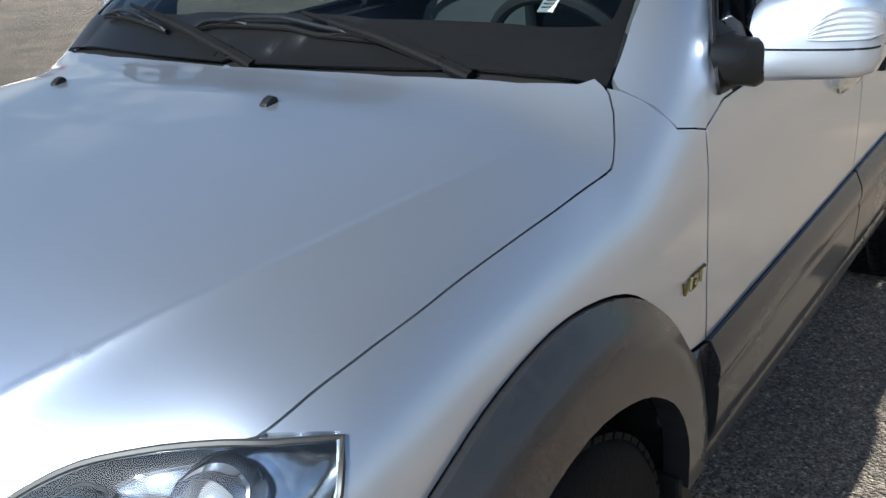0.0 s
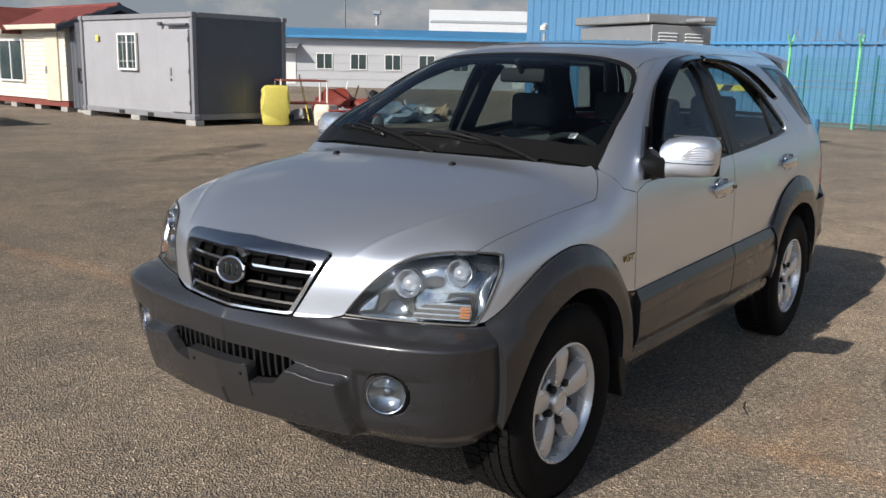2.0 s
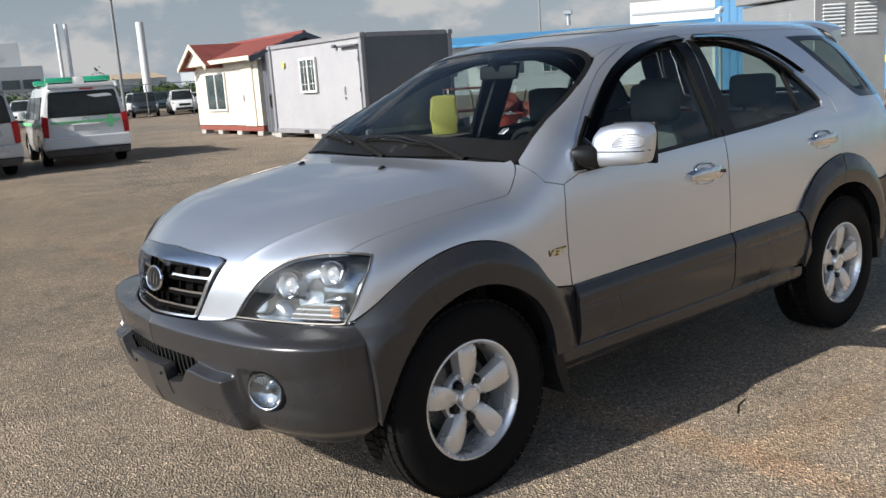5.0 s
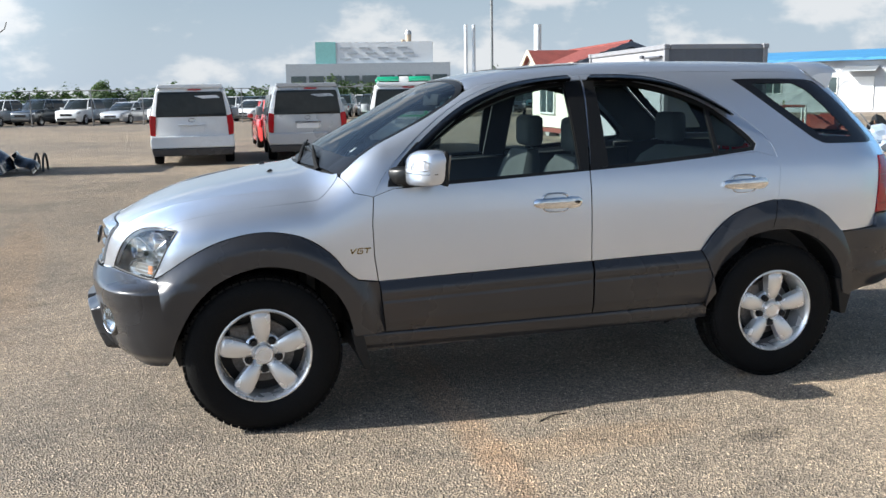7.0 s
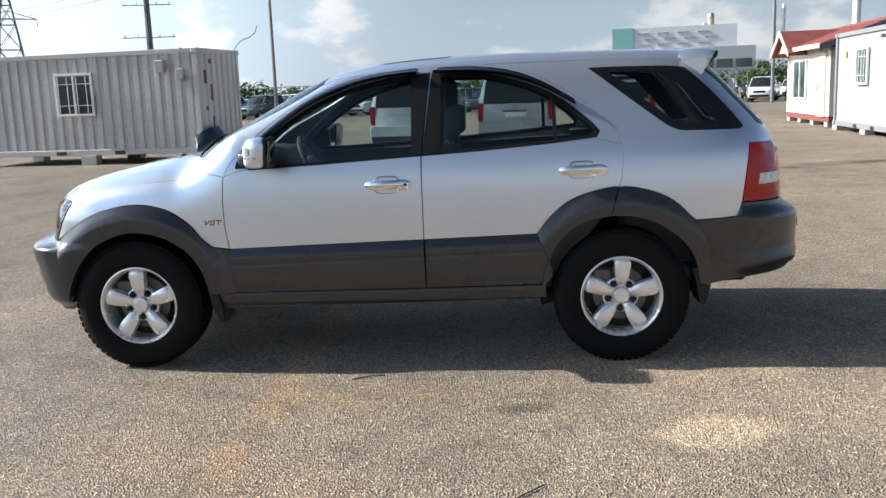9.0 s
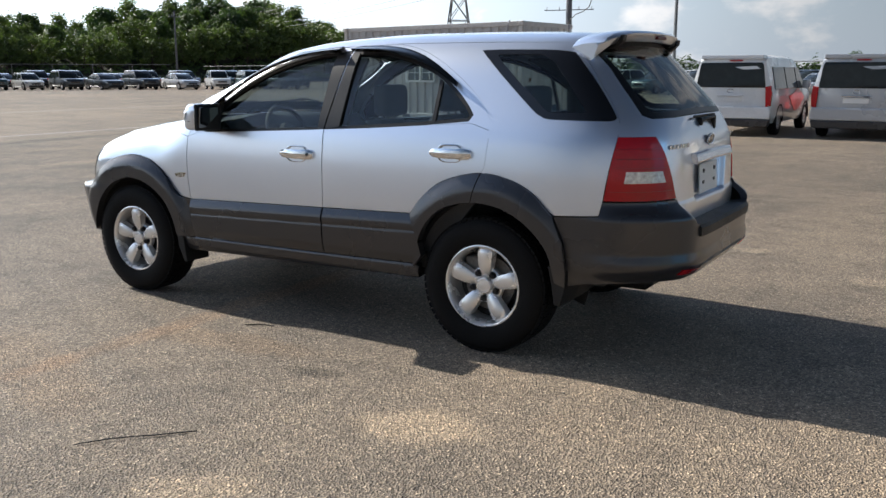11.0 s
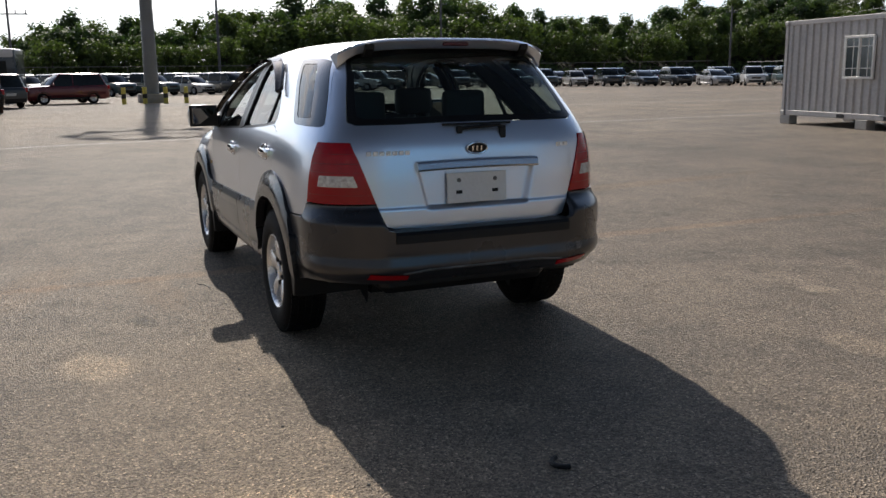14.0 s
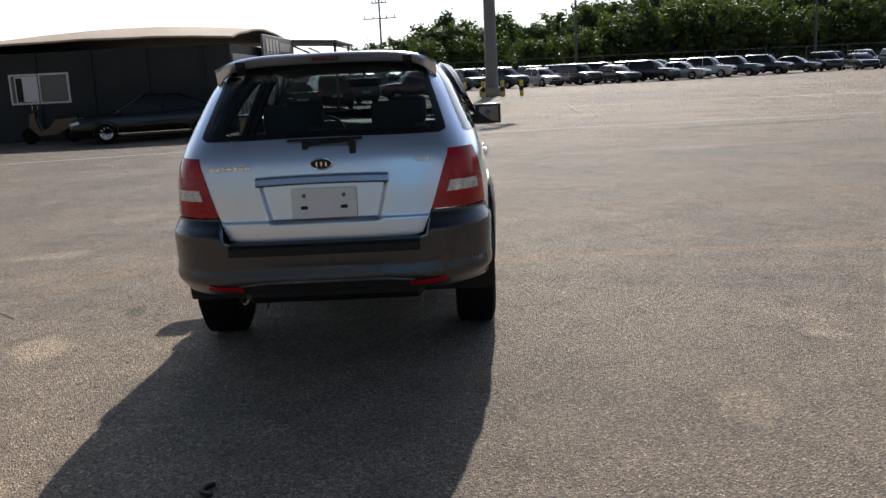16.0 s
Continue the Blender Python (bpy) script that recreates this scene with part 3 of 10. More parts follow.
for s in SIDES:
    side = "left" if s > 0 else "right"
    # front wing
    o = HOOD_EDGE + HOOD_BACK[:-1] + [(0.952, 1.168), (0.90, 1.10), (0.812, 1.08)] + DOOR_FRONT[::-1][1:] + FLARE_F_OUT[::-1] + [(1.826, 0.748), (1.797, 0.80), (1.767, 0.862), (1.734, 0.917), (1.706, 0.963)]
    panel("front_wing", uv_xz(dense(o), s), "side", "silver", car, "silver painted front wing", gap=0.0032)
    # side frame: screen pillar, roof rail, rear pillar and rear quarter
    inner = [(0.945, 0.765), (0.85, 0.754), (0.75, 0.735), (0.65, 0.715), (0.55, 0.693), (0.47, 0.672), (0.40, 0.648), (0.33, 0.618), (0.29, 0.598)] + [(x, 0.585) for x in np.linspace(0.2, -1.5, 14)] + [(-1.6, 0.575), (-1.70, 0.56)]
    up = [(x, s * a) for x, a in uv_xy(inner)]
    low = uv_xz(dense_open([(0.952, 1.168), (0.90, 1.10)] + ROOF_LINE[0:-1] + [(-1.375, 1.142), (-1.362, 1.0)] + [(-1.345, 0.966)] + FLARE_R_OUT[13:] + [(-1.757, 0.778), (-1.90, 0.784), (-1.985, 0.79)]
                      + curve([(-2.0, 0.86), (-2.02, 1.0), (-2.045, 1.17), (-2.03, 1.26), (-1.93, 1.40), (-1.83, 1.52), (-1.74, 1.612)], 4)), s)
    panel("side_frame", low + up[::-1], "side", "silver", car, "silver painted side frame and rear quarter", hole=uv_xz(QW, s), gap=0.0)
    # doors
    d = thing("front_door", "", "")
    d.parent = car
    o = DOOR_FRONT + [(0.72, 1.112), (0.334, 1.128), (-0.10, 1.150), (-0.286, 1.160), (-0.288, 0.706)] + [(0.4, mold_top(0.4))]
    panel("door_skin", uv_xz(dense(o), s), "side", "silver", d, "silver painted door skin")
    o = [(0.80, mold_top(0.8)), (-0.288, mold_top(-0.288)), (-0.292, 0.438), (0.776, 0.432)]
    panel("door_cladding", uv_xz(dense(o), s), "side", "grey", d, "dark grey lower door cladding", off=0.004, thick=0.03,
          step=0.010, shape=lambda c: clad(c, mold_top(c[:, 0])))
    # window frame
    fr = ROOF_LINE[:ROOF_LINE.index(min(ROOF_LINE, key=lambda p: abs(p[0] + 0.34))) + 1]
    o = [(0.812, 1.08)] + fr[1:] + [(-0.284, 1.160), (-0.10, 1.150), (0.334, 1.128), (0.72, 1.112)]
    glass_f = curve([(0.66, 1.175), (0.568, 1.268), (0.323, 1.435), (0.09, 1.53), (-0.106, 1.577)], 4) + [(-0.232, 1.590), (-0.236, 1.168), (0.334, 1.142), (0.655, 1.130)]
    dark = [(-0.282 - 0.116 * (z - 1.16) if x < -0.2 else x, z) for x, z in grown(glass_f, 0.017)]
    panel("upper_frame", uv_xz(dense(o), s), "side", "silver", d, "silver painted upper door frame", off=-0.002, gap=0.001, hole=uv_xz(dense(dark), s))
    panel("window_frame", uv_xz(dense(dark), s), "side", "satin_black", d, "black window surround", off=-0.007, gap=-0.003, hole=uv_xz(dense(glass_f), s))
    panel("window", uv_xz(dense(glass_f), s), "side", "glass", d, "tinted front door glass", off=-0.014, thick=0.004, gap=-0.004)
    d = thing("rear_door", "", "")
    d.parent = car
    o = [(-0.289, 1.160), (-0.289, mold_top(-0.289)), (-0.6, mold_top(-0.6)), (-0.905, 0.722)] + FLARE_R_OUT[1:13] + [(-1.345, 0.966), (-1.362, 1.0), (-1.375, 1.142), (-1.378, 1.185), (-1.25, 1.221), (-0.918, 1.199), (-0.598, 1.176)]
    panel("door_skin", uv_xz(dense(o), s), "side", "silver", d, "silver painted door skin")
    o = [(-0.296, mold_top(-0.296)), (-0.905, 0.722), (-0.96, 0.60), (-0.985, 0.50), (-0.93, 0.445), (-0.296, 0.438)]
    panel("door_cladding", uv_xz(dense(o), s), "side", "grey", d, "dark grey lower door cladding", off=0.004, thick=0.03,
          step=0.010, shape=lambda c: clad(c, mold_top(c[:, 0])))
    k = ROOF_LINE.index(min(ROOF_LINE, key=lambda p: abs(p[0] + 0.34)))
    o = ROOF_LINE[k:] + [(-1.378, 1.185), (-1.25, 1.221), (-0.918, 1.199), (-0.598, 1.176), (-0.292, 1.160)]
    glass_r = [(-0.392, 1.178), (-0.392, 1.592)] + curve([(-0.593, 1.588), (-0.783, 1.545), (-0.976, 1.470), (-1.107, 1.382), (-1.20, 1.302), (-1.235, 1.262)], 4) + [(-1.225, 1.246), (-0.918, 1.216), (-0.598, 1.193)]
    dark = [(-0.294 - 0.116 * (z - 1.16) if x > -0.42 else x, z) for x, z in grown(glass_r, 0.017)]
    panel("upper_frame", uv_xz(dense(o), s), "side", "silver", d, "silver painted upper door frame", off=-0.002, gap=0.001, hole=uv_xz(dense(dark), s))
    panel("window_frame", uv_xz(dense(dark), s), "side", "satin_black", d, "black window surround", off=-0.007, gap=-0.003, hole=uv_xz(dense(glass_r), s))
    panel("window", uv_xz(dense(glass_r), s), "side", "glass", d, "tinted rear door glass", off=-0.014, thick=0.004, gap=-0.004)
    o = [(-1.005, 1.22), (-1.03, 1.22), (-1.02, 1.44), (-0.995, 1.455)]
    panel("window_divider", uv_xz(dense(o), s), "side", "satin_black", d, "black upright bar between the panes", off=-0.005)
    for o, lb in (([(-0.238, 1.166), (-0.234, 1.592), (-0.334, 1.602), (-0.2835, 1.160)], "front"), ([(-0.2925, 1.160), (-0.344, 1.602), (-0.397, 1.594), (-0.393, 1.178)], "rear")):
        panel("pillar_cover", uv_xz(dense(o), s), "side", "satin_black", car, "black middle pillar cover", off=0.0005, thick=0.006, gap=0)
    # quarter window
    q = panel("quarter_window", uv_xz(QW, s), "side", "dark_glass", car, "dark tinted rear quarter glass", off=-0.002, thick=0.004, gap=0.002)
    qi = dense([(-1.327, 1.574), (-1.572, 1.571), (-1.643, 1.537), (-1.734, 1.445), (-1.872, 1.292), (-1.862, 1.286), (-1.69, 1.287), (-1.655, 1.300), (-1.629, 1.325), (-1.471, 1.445), (-1.322, 1.566)], 0.04)
    panel("rubber_border", uv_xz(QW, s), "side", "gloss_black", q, "black printed glass border", off=0.0005, thick=0.004, gap=0.002, hole=uv_xz(qi, s))
    # wheel arch cladding
    o = FLARE_F_OUT + [(0.80, 0.676), (0.775, 0.432), (0.92, 0.432)] + FLARE_F_IN[::-1]
    panel("front_arch", uv_xz(dense(o), s), "side", "grey", car, "dark grey plastic wheel arch cladding", off=0.006, thick=0.05, step=0.022,
          shape=lambda c: 0.034 * smoothstep(0.60, 0.50, np.hypot(c[:, 0] - 1.345, c[:, 2] - 0.36)))
    o = FLARE_R_OUT[13:] + [(-1.757, 0.775), (-1.815, 0.641), (-1.835, 0.50), (-1.83, 0.42)] + FLARE_R_IN[::-1][:17] + [(-1.345, 0.966)]
    panel("rear_arch", uv_xz(dense(o), s), "side", "grey", car, "dark grey plastic wheel arch cladding", off=0.006, thick=0.05, step=0.022,
          shape=lambda c: 0.034 * smoothstep(0.62, 0.50, np.hypot(c[:, 0] + 1.36, c[:, 2] - 0.37)))
    o = [(-0.905, 0.722)] + FLARE_R_OUT[1:13] + [(-1.341, 0.966)] + FLARE_R_IN[::-1][16:] + [(-0.985, 0.50), (-0.96, 0.60)]
    panel("door_arch", uv_xz(dense(o), s), "side", "grey", car, "dark grey plastic wheel arch cladding on the door", off=0.006, thick=0.05, step=0.022,
          shape=lambda c: 0.034 * smoothstep(0.62, 0.50, np.hypot(c[:, 0] + 1.36, c[:, 2] - 0.37)))
    # sill
    o = [(0.90, 0.430), (-0.95, 0.438), (-0.95, 0.36), (0.90, 0.335)]
    panel("sill", uv_xz(dense(o), s), "side", "grey", car, "grey painted sill under the doors", off=0.006, thick=0.08, step=0.03,
          shape=lambda c: 0.012 * smoothstep(0.44, 0.42, c[:, 2]) * smoothstep(0.34, 0.38, c[:, 2]))
    o = [(0.88, 0.50), (-0.98, 0.50), (-0.98, 0.41), (0.88, 0.41)]
    panel("door_seal", uv_xz(dense(o), s), "side", "black", car, "black rubber seal behind the sill", off=-0.03, thick=0.02, gap=0)

# hood
edge = uv_xz(HOOD_EDGE + HOOD_BACK)
back = uv_xy([(0.982, 0.722), (1.000, 0.68), (1.018, 0.635), (1.045, 0.53), (1.066, 0.41), (1.077, 0.24), (1.085, 0.0)])
NX = 1.80
front_edge = uv_xz([(NX, 0.9655)])[0][1]
o = [(NX, front_edge * t) for t in (0.25, 0.5, 0.75, 1.0)] + uv_xz([(1.784, 0.968)]) + edge + back
full = o + [(x, -a) for x, a in o[:-1][::-1]]


def hood_crease(c):
    """A fold on each side of the hood, from the grille's corner back to the wing."""
    x, y = c[:, 0], np.abs(c[:, 1])
    d = CREASE(x) - y
    amount = 0.0042 * smoothstep(1.02, 1.45, x) * smoothstep(2.03, 1.88, x)
    out_ = np.maximum(-d, 0) / 0.055
    ridge = np.where(d > 0, 1 - smoothstep(0.0, 0.016, d), np.exp(-2.2 * out_))
    return 0.42 * amount * ridge - amount * out_ * np.exp(1 - out_)


CREASE = spl([1.0, 1.17, 1.42, 1.63, 1.76, 1.87, 1.985, 2.1], [0.745, 0.725, 0.688, 0.632, 0.568, 0.492, 0.418, 0.35])
FOLDS = [[(x, float(CREASE(x)) - d) for x in np.arange(1.13, 2.0, 0.02)] for d in (0.018, 0.009, 0.0, -0.007, -0.016, -0.03)]
fold_side = [[q for q in uv_xy(f_) if q[0] < 1.792] for f_ in FOLDS]
fold_side += [[(x, -a) for x, a in f_] for f_ in fold_side]
hood = panel("hood", full, "side", "silver", car, "silver painted hood with two raised creases", thick=0.02, gap=0.0, step=0.011, shape=hood_crease, lines=fold_side)

lip = [(1.74, front_edge * t) for t in np.linspace(-0.97, 0.97, 9)] + [(1.835, front_edge * t) for t in np.linspace(0.9, -0.9, 9)]
panel("hood_lip", lip, "side", "silver", hood, "painted lip under the hood's front edge", off=-0.004, thick=0.006, gap=0.0)

# ---------- roof, screen, nose ----------
def mirrored(half_line):
    """A closed outline from its left half, which begins and ends on the middle line."""
    return half_line + [(-a, b) for a, b in half_line[::-1] if abs(a) > 1e-6]


def flipped(side_uv):
    return side_uv + [(x, -a) for x, a in side_uv[::-1] if abs(a) > 1e-6]


rl = uv_xy([(0.243, 0.0), (0.245, 0.2), (0.257, 0.45), (0.270, 0.535), (0.279, 0.570), (0.272, 0.590), (0.20, 0.583)] + [(x, 0.582) for x in np.linspace(0.1, -1.5, 14)] + [(-1.62, 0.572), (-1.72, 0.56), (-1.80, 0.45), (-1.82, 0.25), (-1.83, 0.0)])
roof = panel("roof", flipped(rl), "side", "silver", car, "silver painted roof")
sr = uv_xy([(-0.02, 0.0), (-0.02, 0.3), (-0.06, 0.40), (-0.40, 0.42), (-0.44, 0.36), (-0.44, 0.0)])
panel("sunroof", flipped(sr), "side", "gloss_black", roof, "dark glass sunroof", off=0.003, thick=0.006)
for s in SIDES:
    st = uv_xy([(0.20, 0.577), (-1.5, 0.577), (-1.66, 0.566), (-1.66, 0.578), (-1.5, 0.590), (0.20, 0.590)])
    panel("roof_strip", [(x, s * a) for x, a in dense(st, 0.08)], "side", "black", roof, "black rubber strip in the roof gutter", off=-0.007, gap=0, thick=0.008)
wl_ = uv_xy(curve([(1.068, 0.0), (1.058, 0.25), (1.036, 0.45), (0.992, 0.66), (0.965, 0.745), (0.94, 0.763), (0.75, 0.731), (0.55, 0.689), (0.40, 0.644), (0.33, 0.612), (0.288, 0.565), (0.265, 0.45), (0.252, 0.2), (0.25, 0.0)], 4))
wi_ = uv_xy(curve([(0.965, 0.0), (0.957, 0.25), (0.938, 0.46), (0.908, 0.62), (0.885, 0.70), (0.86, 0.722), (0.75, 0.706), (0.55, 0.666), (0.41, 0.623), (0.345, 0.590), (0.318, 0.54), (0.298, 0.43), (0.283, 0.2), (0.28, 0.0)], 4))
screen = panel("windscreen", flipped(wl_), "side", "ws_glass", car, "curved laminated windscreen", off=-0.003, thick=0.005, step=0.03)
panel("printed_border", flipped(wl_), "side", "satin_black", screen, "black printed screen border", off=-0.001, thick=0.004, step=0.03, hole=flipped(wi_))
# cowl under the wipers
cw = uv_xy([(1.11, 0.0), (1.10, 0.3), (1.06, 0.55), (1.0, 0.72), (0.965, 0.75), (0.985, 0.66), (1.03, 0.45), (1.052, 0.25), (1.06, 0.0)])
panel("cowl", flipped(cw), "side", "black", car, "black plastic cowl below the windscreen", off=-0.016, thick=0.02, gap=-0.004)

topuv = [(math.atan2(p[1], p[0] - XF), p[2]) for p in surf("side", [(NX - 0.0008, front_edge * t) for t in np.linspace(0, 1, 61)], False)]
GR = [(0.0, 0.956), (0.2, 0.951), (0.325, 0.943), (0.352, 0.937), (0.358, 0.928), (0.352, 0.905)] + [(0.268, 0.736)]
gl_ = uv_yz(GR, "nose")
down = uv_yz(curve([(0.722, 0.9665), (0.669, 0.959), (0.60, 0.939), (0.535, 0.892), (0.473, 0.813), (0.437, 0.757), (0.40, 0.742), (0.33, 0.733), (0.27, 0.730)], 4), "nose")
ol = topuv + down + gl_[::-1]
fold_nose = []
for f_ in FOLDS:
    ps = surf("side", uv_xy([q for q in f_ if q[0] > 1.806]), False)
    fold_nose += [[(sg_ * math.atan2(p[1], p[0] - XF), p[2]) for p in ps] for sg_ in (1, -1)]
nose = panel("nose", ol[:-1] + [gl_[0]] + [(-a, b) for a, b in ol[1:-1][::-1]], "nose", "silver", car, "silver painted nose round the grille", gap=0.0, step=0.014, shape=hood_crease, lines=fold_nose)

# grille
grille = thing("grille", "black grille with three chrome bars and an oval badge", "")
grille.parent = car

GI = [(0.0, 0.952), (0.2, 0.947), (0.32, 0.939), (0.345, 0.932), (0.349, 0.925), (0.342, 0.905), (0.262, 0.738), (0.25, 0.732), (0.12, 0.729), (0.0, 0.728)]
panel("backing", uv_yz(mirrored(GI), "nose"), "nose", "void", grille, "black honeycomb backing", off=-0.055, thick=0.01, gap=-0.004)
# chrome surround, broad along the top
oz = mirrored(GI)
iz = mirrored([(0.0, 0.920), (0.2, 0.915), (0.310, 0.908), (0.329, 0.900), (0.325, 0.887), (0.249, 0.745), (0.24, 0.741), (0.12, 0.737), (0.0, 0.736)])
panel("surround", uv_yz(oz, "nose"), "nose", "satin_chrome", grille, "bright satin chrome surround", off=0.006, thick=0.05, gap=0.0, hole=uv_yz(iz, "nose"), step=0.010,
      shape=lambda c: 0.008 * smoothstep(0.955, 0.905, c[:, 2]) * smoothstep(0.80, 0.89, c[:, 2]))
for zc, yh in ((0.876, 0.314), (0.822, 0.286), (0.768, 0.258)):
    bar = [(0.0, zc + 0.0045), (yh * 0.5, zc + 0.0045), (yh + 0.002, zc + 0.004), (yh - 0.002, zc - 0.004), (yh * 0.5, zc - 0.0035), (0.0, zc - 0.0035)]
    panel("bar", uv_yz(mirrored(bar), "nose"), "nose", "chrome", grille, off=-0.006, thick=0.03, gap=0, step=0.04)
    bar = [(0.0, zc - 0.005), (yh * 0.5, zc - 0.005), (yh - 0.004, zc - 0.006), (yh - 0.012, zc - 0.019), (yh * 0.5, zc - 0.018), (0.0, zc - 0.018)]
    panel("bar_body", uv_yz(mirrored(bar), "nose"), "nose", "void", grille, "black underside of a bar", off=-0.012, thick=0.03, gap=0, step=0.04)
for k in range(-3, 4):
    y = k * 0.08 + 0.02
    zb = 0.735 + max(0, abs(y) - 0.23) * 1.8
    panel("rib", uv_yz([(y - 0.004, 0.915), (y + 0.004, 0.915), (y + 0.004, zb), (y - 0.004, zb)], "nose"), "nose", "void", grille, off=-0.036, thick=0.015, gap=0)


def oval(bm, a, b, depth, seg=40):
    for r, d0, d1 in ((1.0, 0.0, depth),):
        ring = [(a * math.cos(2 * math.pi * i / seg), b * math.sin(2 * math.pi * i / seg)) for i in range(seg)]
        prism(bm, ring, "x", d0, d1, bevel=0.003)


def badge(parent, x, z, a, b, way, tilt):
    """An oval badge with three plain upright marks."""
    m = pose(x, 0, z, 0, tilt, 0 if way > 0 else 180)
    bm = bmesh.new()
    ring = [(a * math.cos(2 * math.pi * i / 40), b * math.sin(2 * math.pi * i / 40)) for i in range(40)]
    tube(bm, [(0.008, p[0], p[1]) for p in ring], 0.005, 8, closed=True)
    o = part("badge_rim", bm, "chrome", parent, "chrome oval rim", smooth=True, m=m)
    bm = bmesh.new()
    oval(bm, a, b, 0.008)
    part("badge_face", bm, "satin_black", parent, "black oval face", m=m)
    for k in (-1, 0, 1):
        bm = bmesh.new()
        box(bm, (0.0095, k * a * 0.42, 0), (0.004, a * 0.16, b * 0.95), 0.001)
        part("badge_mark", bm, "chrome", parent, "plain bright mark", m=m)


px = surf("nose", [(0.0, 0.851)])[0]
badge(grille, px[0] + 0.002, 0.851, 0.068, 0.043, 1, -12)

# headlights
for s in SIDES:
    hl = thing("headlight", "clear headlight with two round lamps and an amber corner", "")
    hl.parent = car
    uvl = uv_corner(HL_OUT, "nose", s) + [(s * a, b) for a, b in uv_yz(HL_TOP + HL_BOT, "nose")]
    panel("lens", uvl, "nose", "lens", hl, "clear plastic lens", off=0.002, thick=0.004, gap=0.003, step=0.03)
    rim = surf("nose", dense(uvl, 0.02))
    bm = bmesh.new()
    tube(bm, [tuple(p) for p in rim], 0.004, 6, closed=True)
    part("lens_seal", bm, "seal", hl, "dark seal round the lens", smooth=True)
    inward = Vector((-0.80, -s * 0.58, -0.08)).normalized()
    bm = bmesh.new()
    loops = [[bm.verts.new(Vector(p) + inward * d) for p in rim] for d in (0.003, 0.03, 0.075)]
    for a_, b_ in zip(loops, loops[1:]):
        for k in range(len(rim)):
            bm.faces.new((a_[k], a_[(k + 1) % len(rim)], b_[(k + 1) % len(rim)], b_[k]))
    part("housing_wall", bm, "bowl", hl, "grey inner wall of the lamp housing", smooth=True)
    panel("bowl", uvl, "nose", "bowl", hl, "bright reflector bowl", off=-0.062, thick=0.005, gap=-0.026, step=0.02,
          shape=lambda c: 0.010 * np.sin(c[:, 1] * 30) * np.sin(c[:, 2] * 34 + 1.0))
    for (y, z, r, lb) in ((0.618, 0.862, 0.044, "deep dark lamp bowl"), (0.757, 0.902, 0.041, "bright lamp bowl")):
        u = uv_yz([(y, z)], "nose")[0]
        c = Vector(surf("nose", [(s * u[0], u[1])])[0])
        nrm = Vector((0.90, s * 0.34, 0.12)).normalized()
        m = Matrix.Translation(c + inward * 0.040) @ nrm.to_track_quat("Z", "Y").to_matrix().to_4x4()
        bm = bmesh.new()
        lathe(bm, [(r * 1.12, -0.03), (r * 1.1, 0.018), (r * 1.04, 0.022), (r * 0.97, 0.018), (r * 0.90, 0.004), (r * 0.72, -0.016), (r * 0.58, -0.022)], 36, "Z")
        part("lamp_ring", bm, "chrome", hl, "chrome ring", smooth=True, m=m)
        bm = bmesh.new()
        lathe(bm, [(r * 0.62, -0.024), (r * 0.60, -0.008), (r * 0.48, 0.004), (r * 0.24, 0.011), (0.0005, 0.013)], 32, "Z")
        part("lamp_glass", bm, "projector", hl, "round clear lamp", smooth=True, m=m)
    ind = [(0.632, 0.757), (0.640, 0.775), (0.662, 0.800), (0.69, 0.808), (0.800, 0.808), (0.806, 0.780), (0.800, 0.756)]
    panel("indicator", [(s * a, b) for a, b in uv_yz(dense(ind, 0.03), "nose")], "nose", "clear_lamp", hl, "clear ribbed indicator", off=-0.016, thick=0.03, gap=0, step=0.006, shape=lambda c: 0.0025 * np.abs(np.sin(c[:, 2] * 190)))
    for k in range(4):
        z0 = 0.766 + 0.0095 * k
        panel("corner_lamp", [(s * a, b) for a, b in uv_yz([(0.772, z0), (0.800, z0), (0.800, z0 + 0.006), (0.772, z0 + 0.006)], "nose")], "nose", "amber", hl, "amber corner lamp stripe", off=-0.009, thick=0.006, gap=0)

# front bumper
BT = uv_yz([(0.0, 0.720), (0.12, 0.722), (0.25, 0.724), (0.33, 0.727), (0.40, 0.737), (0.437, 0.746), (0.547, 0.742), (0.669, 0.739), (0.77, 0.739)], "nose") + uv_corner([(1.822, 0.742), (1.79, 0.744), (1.765, 0.70), (1.745, 0.56), (1.752, 0.38), (1.79, 0.325), (1.87, 0.318)], "nose") \
    + uv_yz([(0.66, 0.328), (0.5, 0.342), (0.3, 0.352), (0.0, 0.356)], "nose")
IN = uv_yz([(0.0, 0.604), (0.285, 0.602), (0.315, 0.590), (0.25, 0.528), (0.17, 0.512), (0.0, 0.508)], "nose")


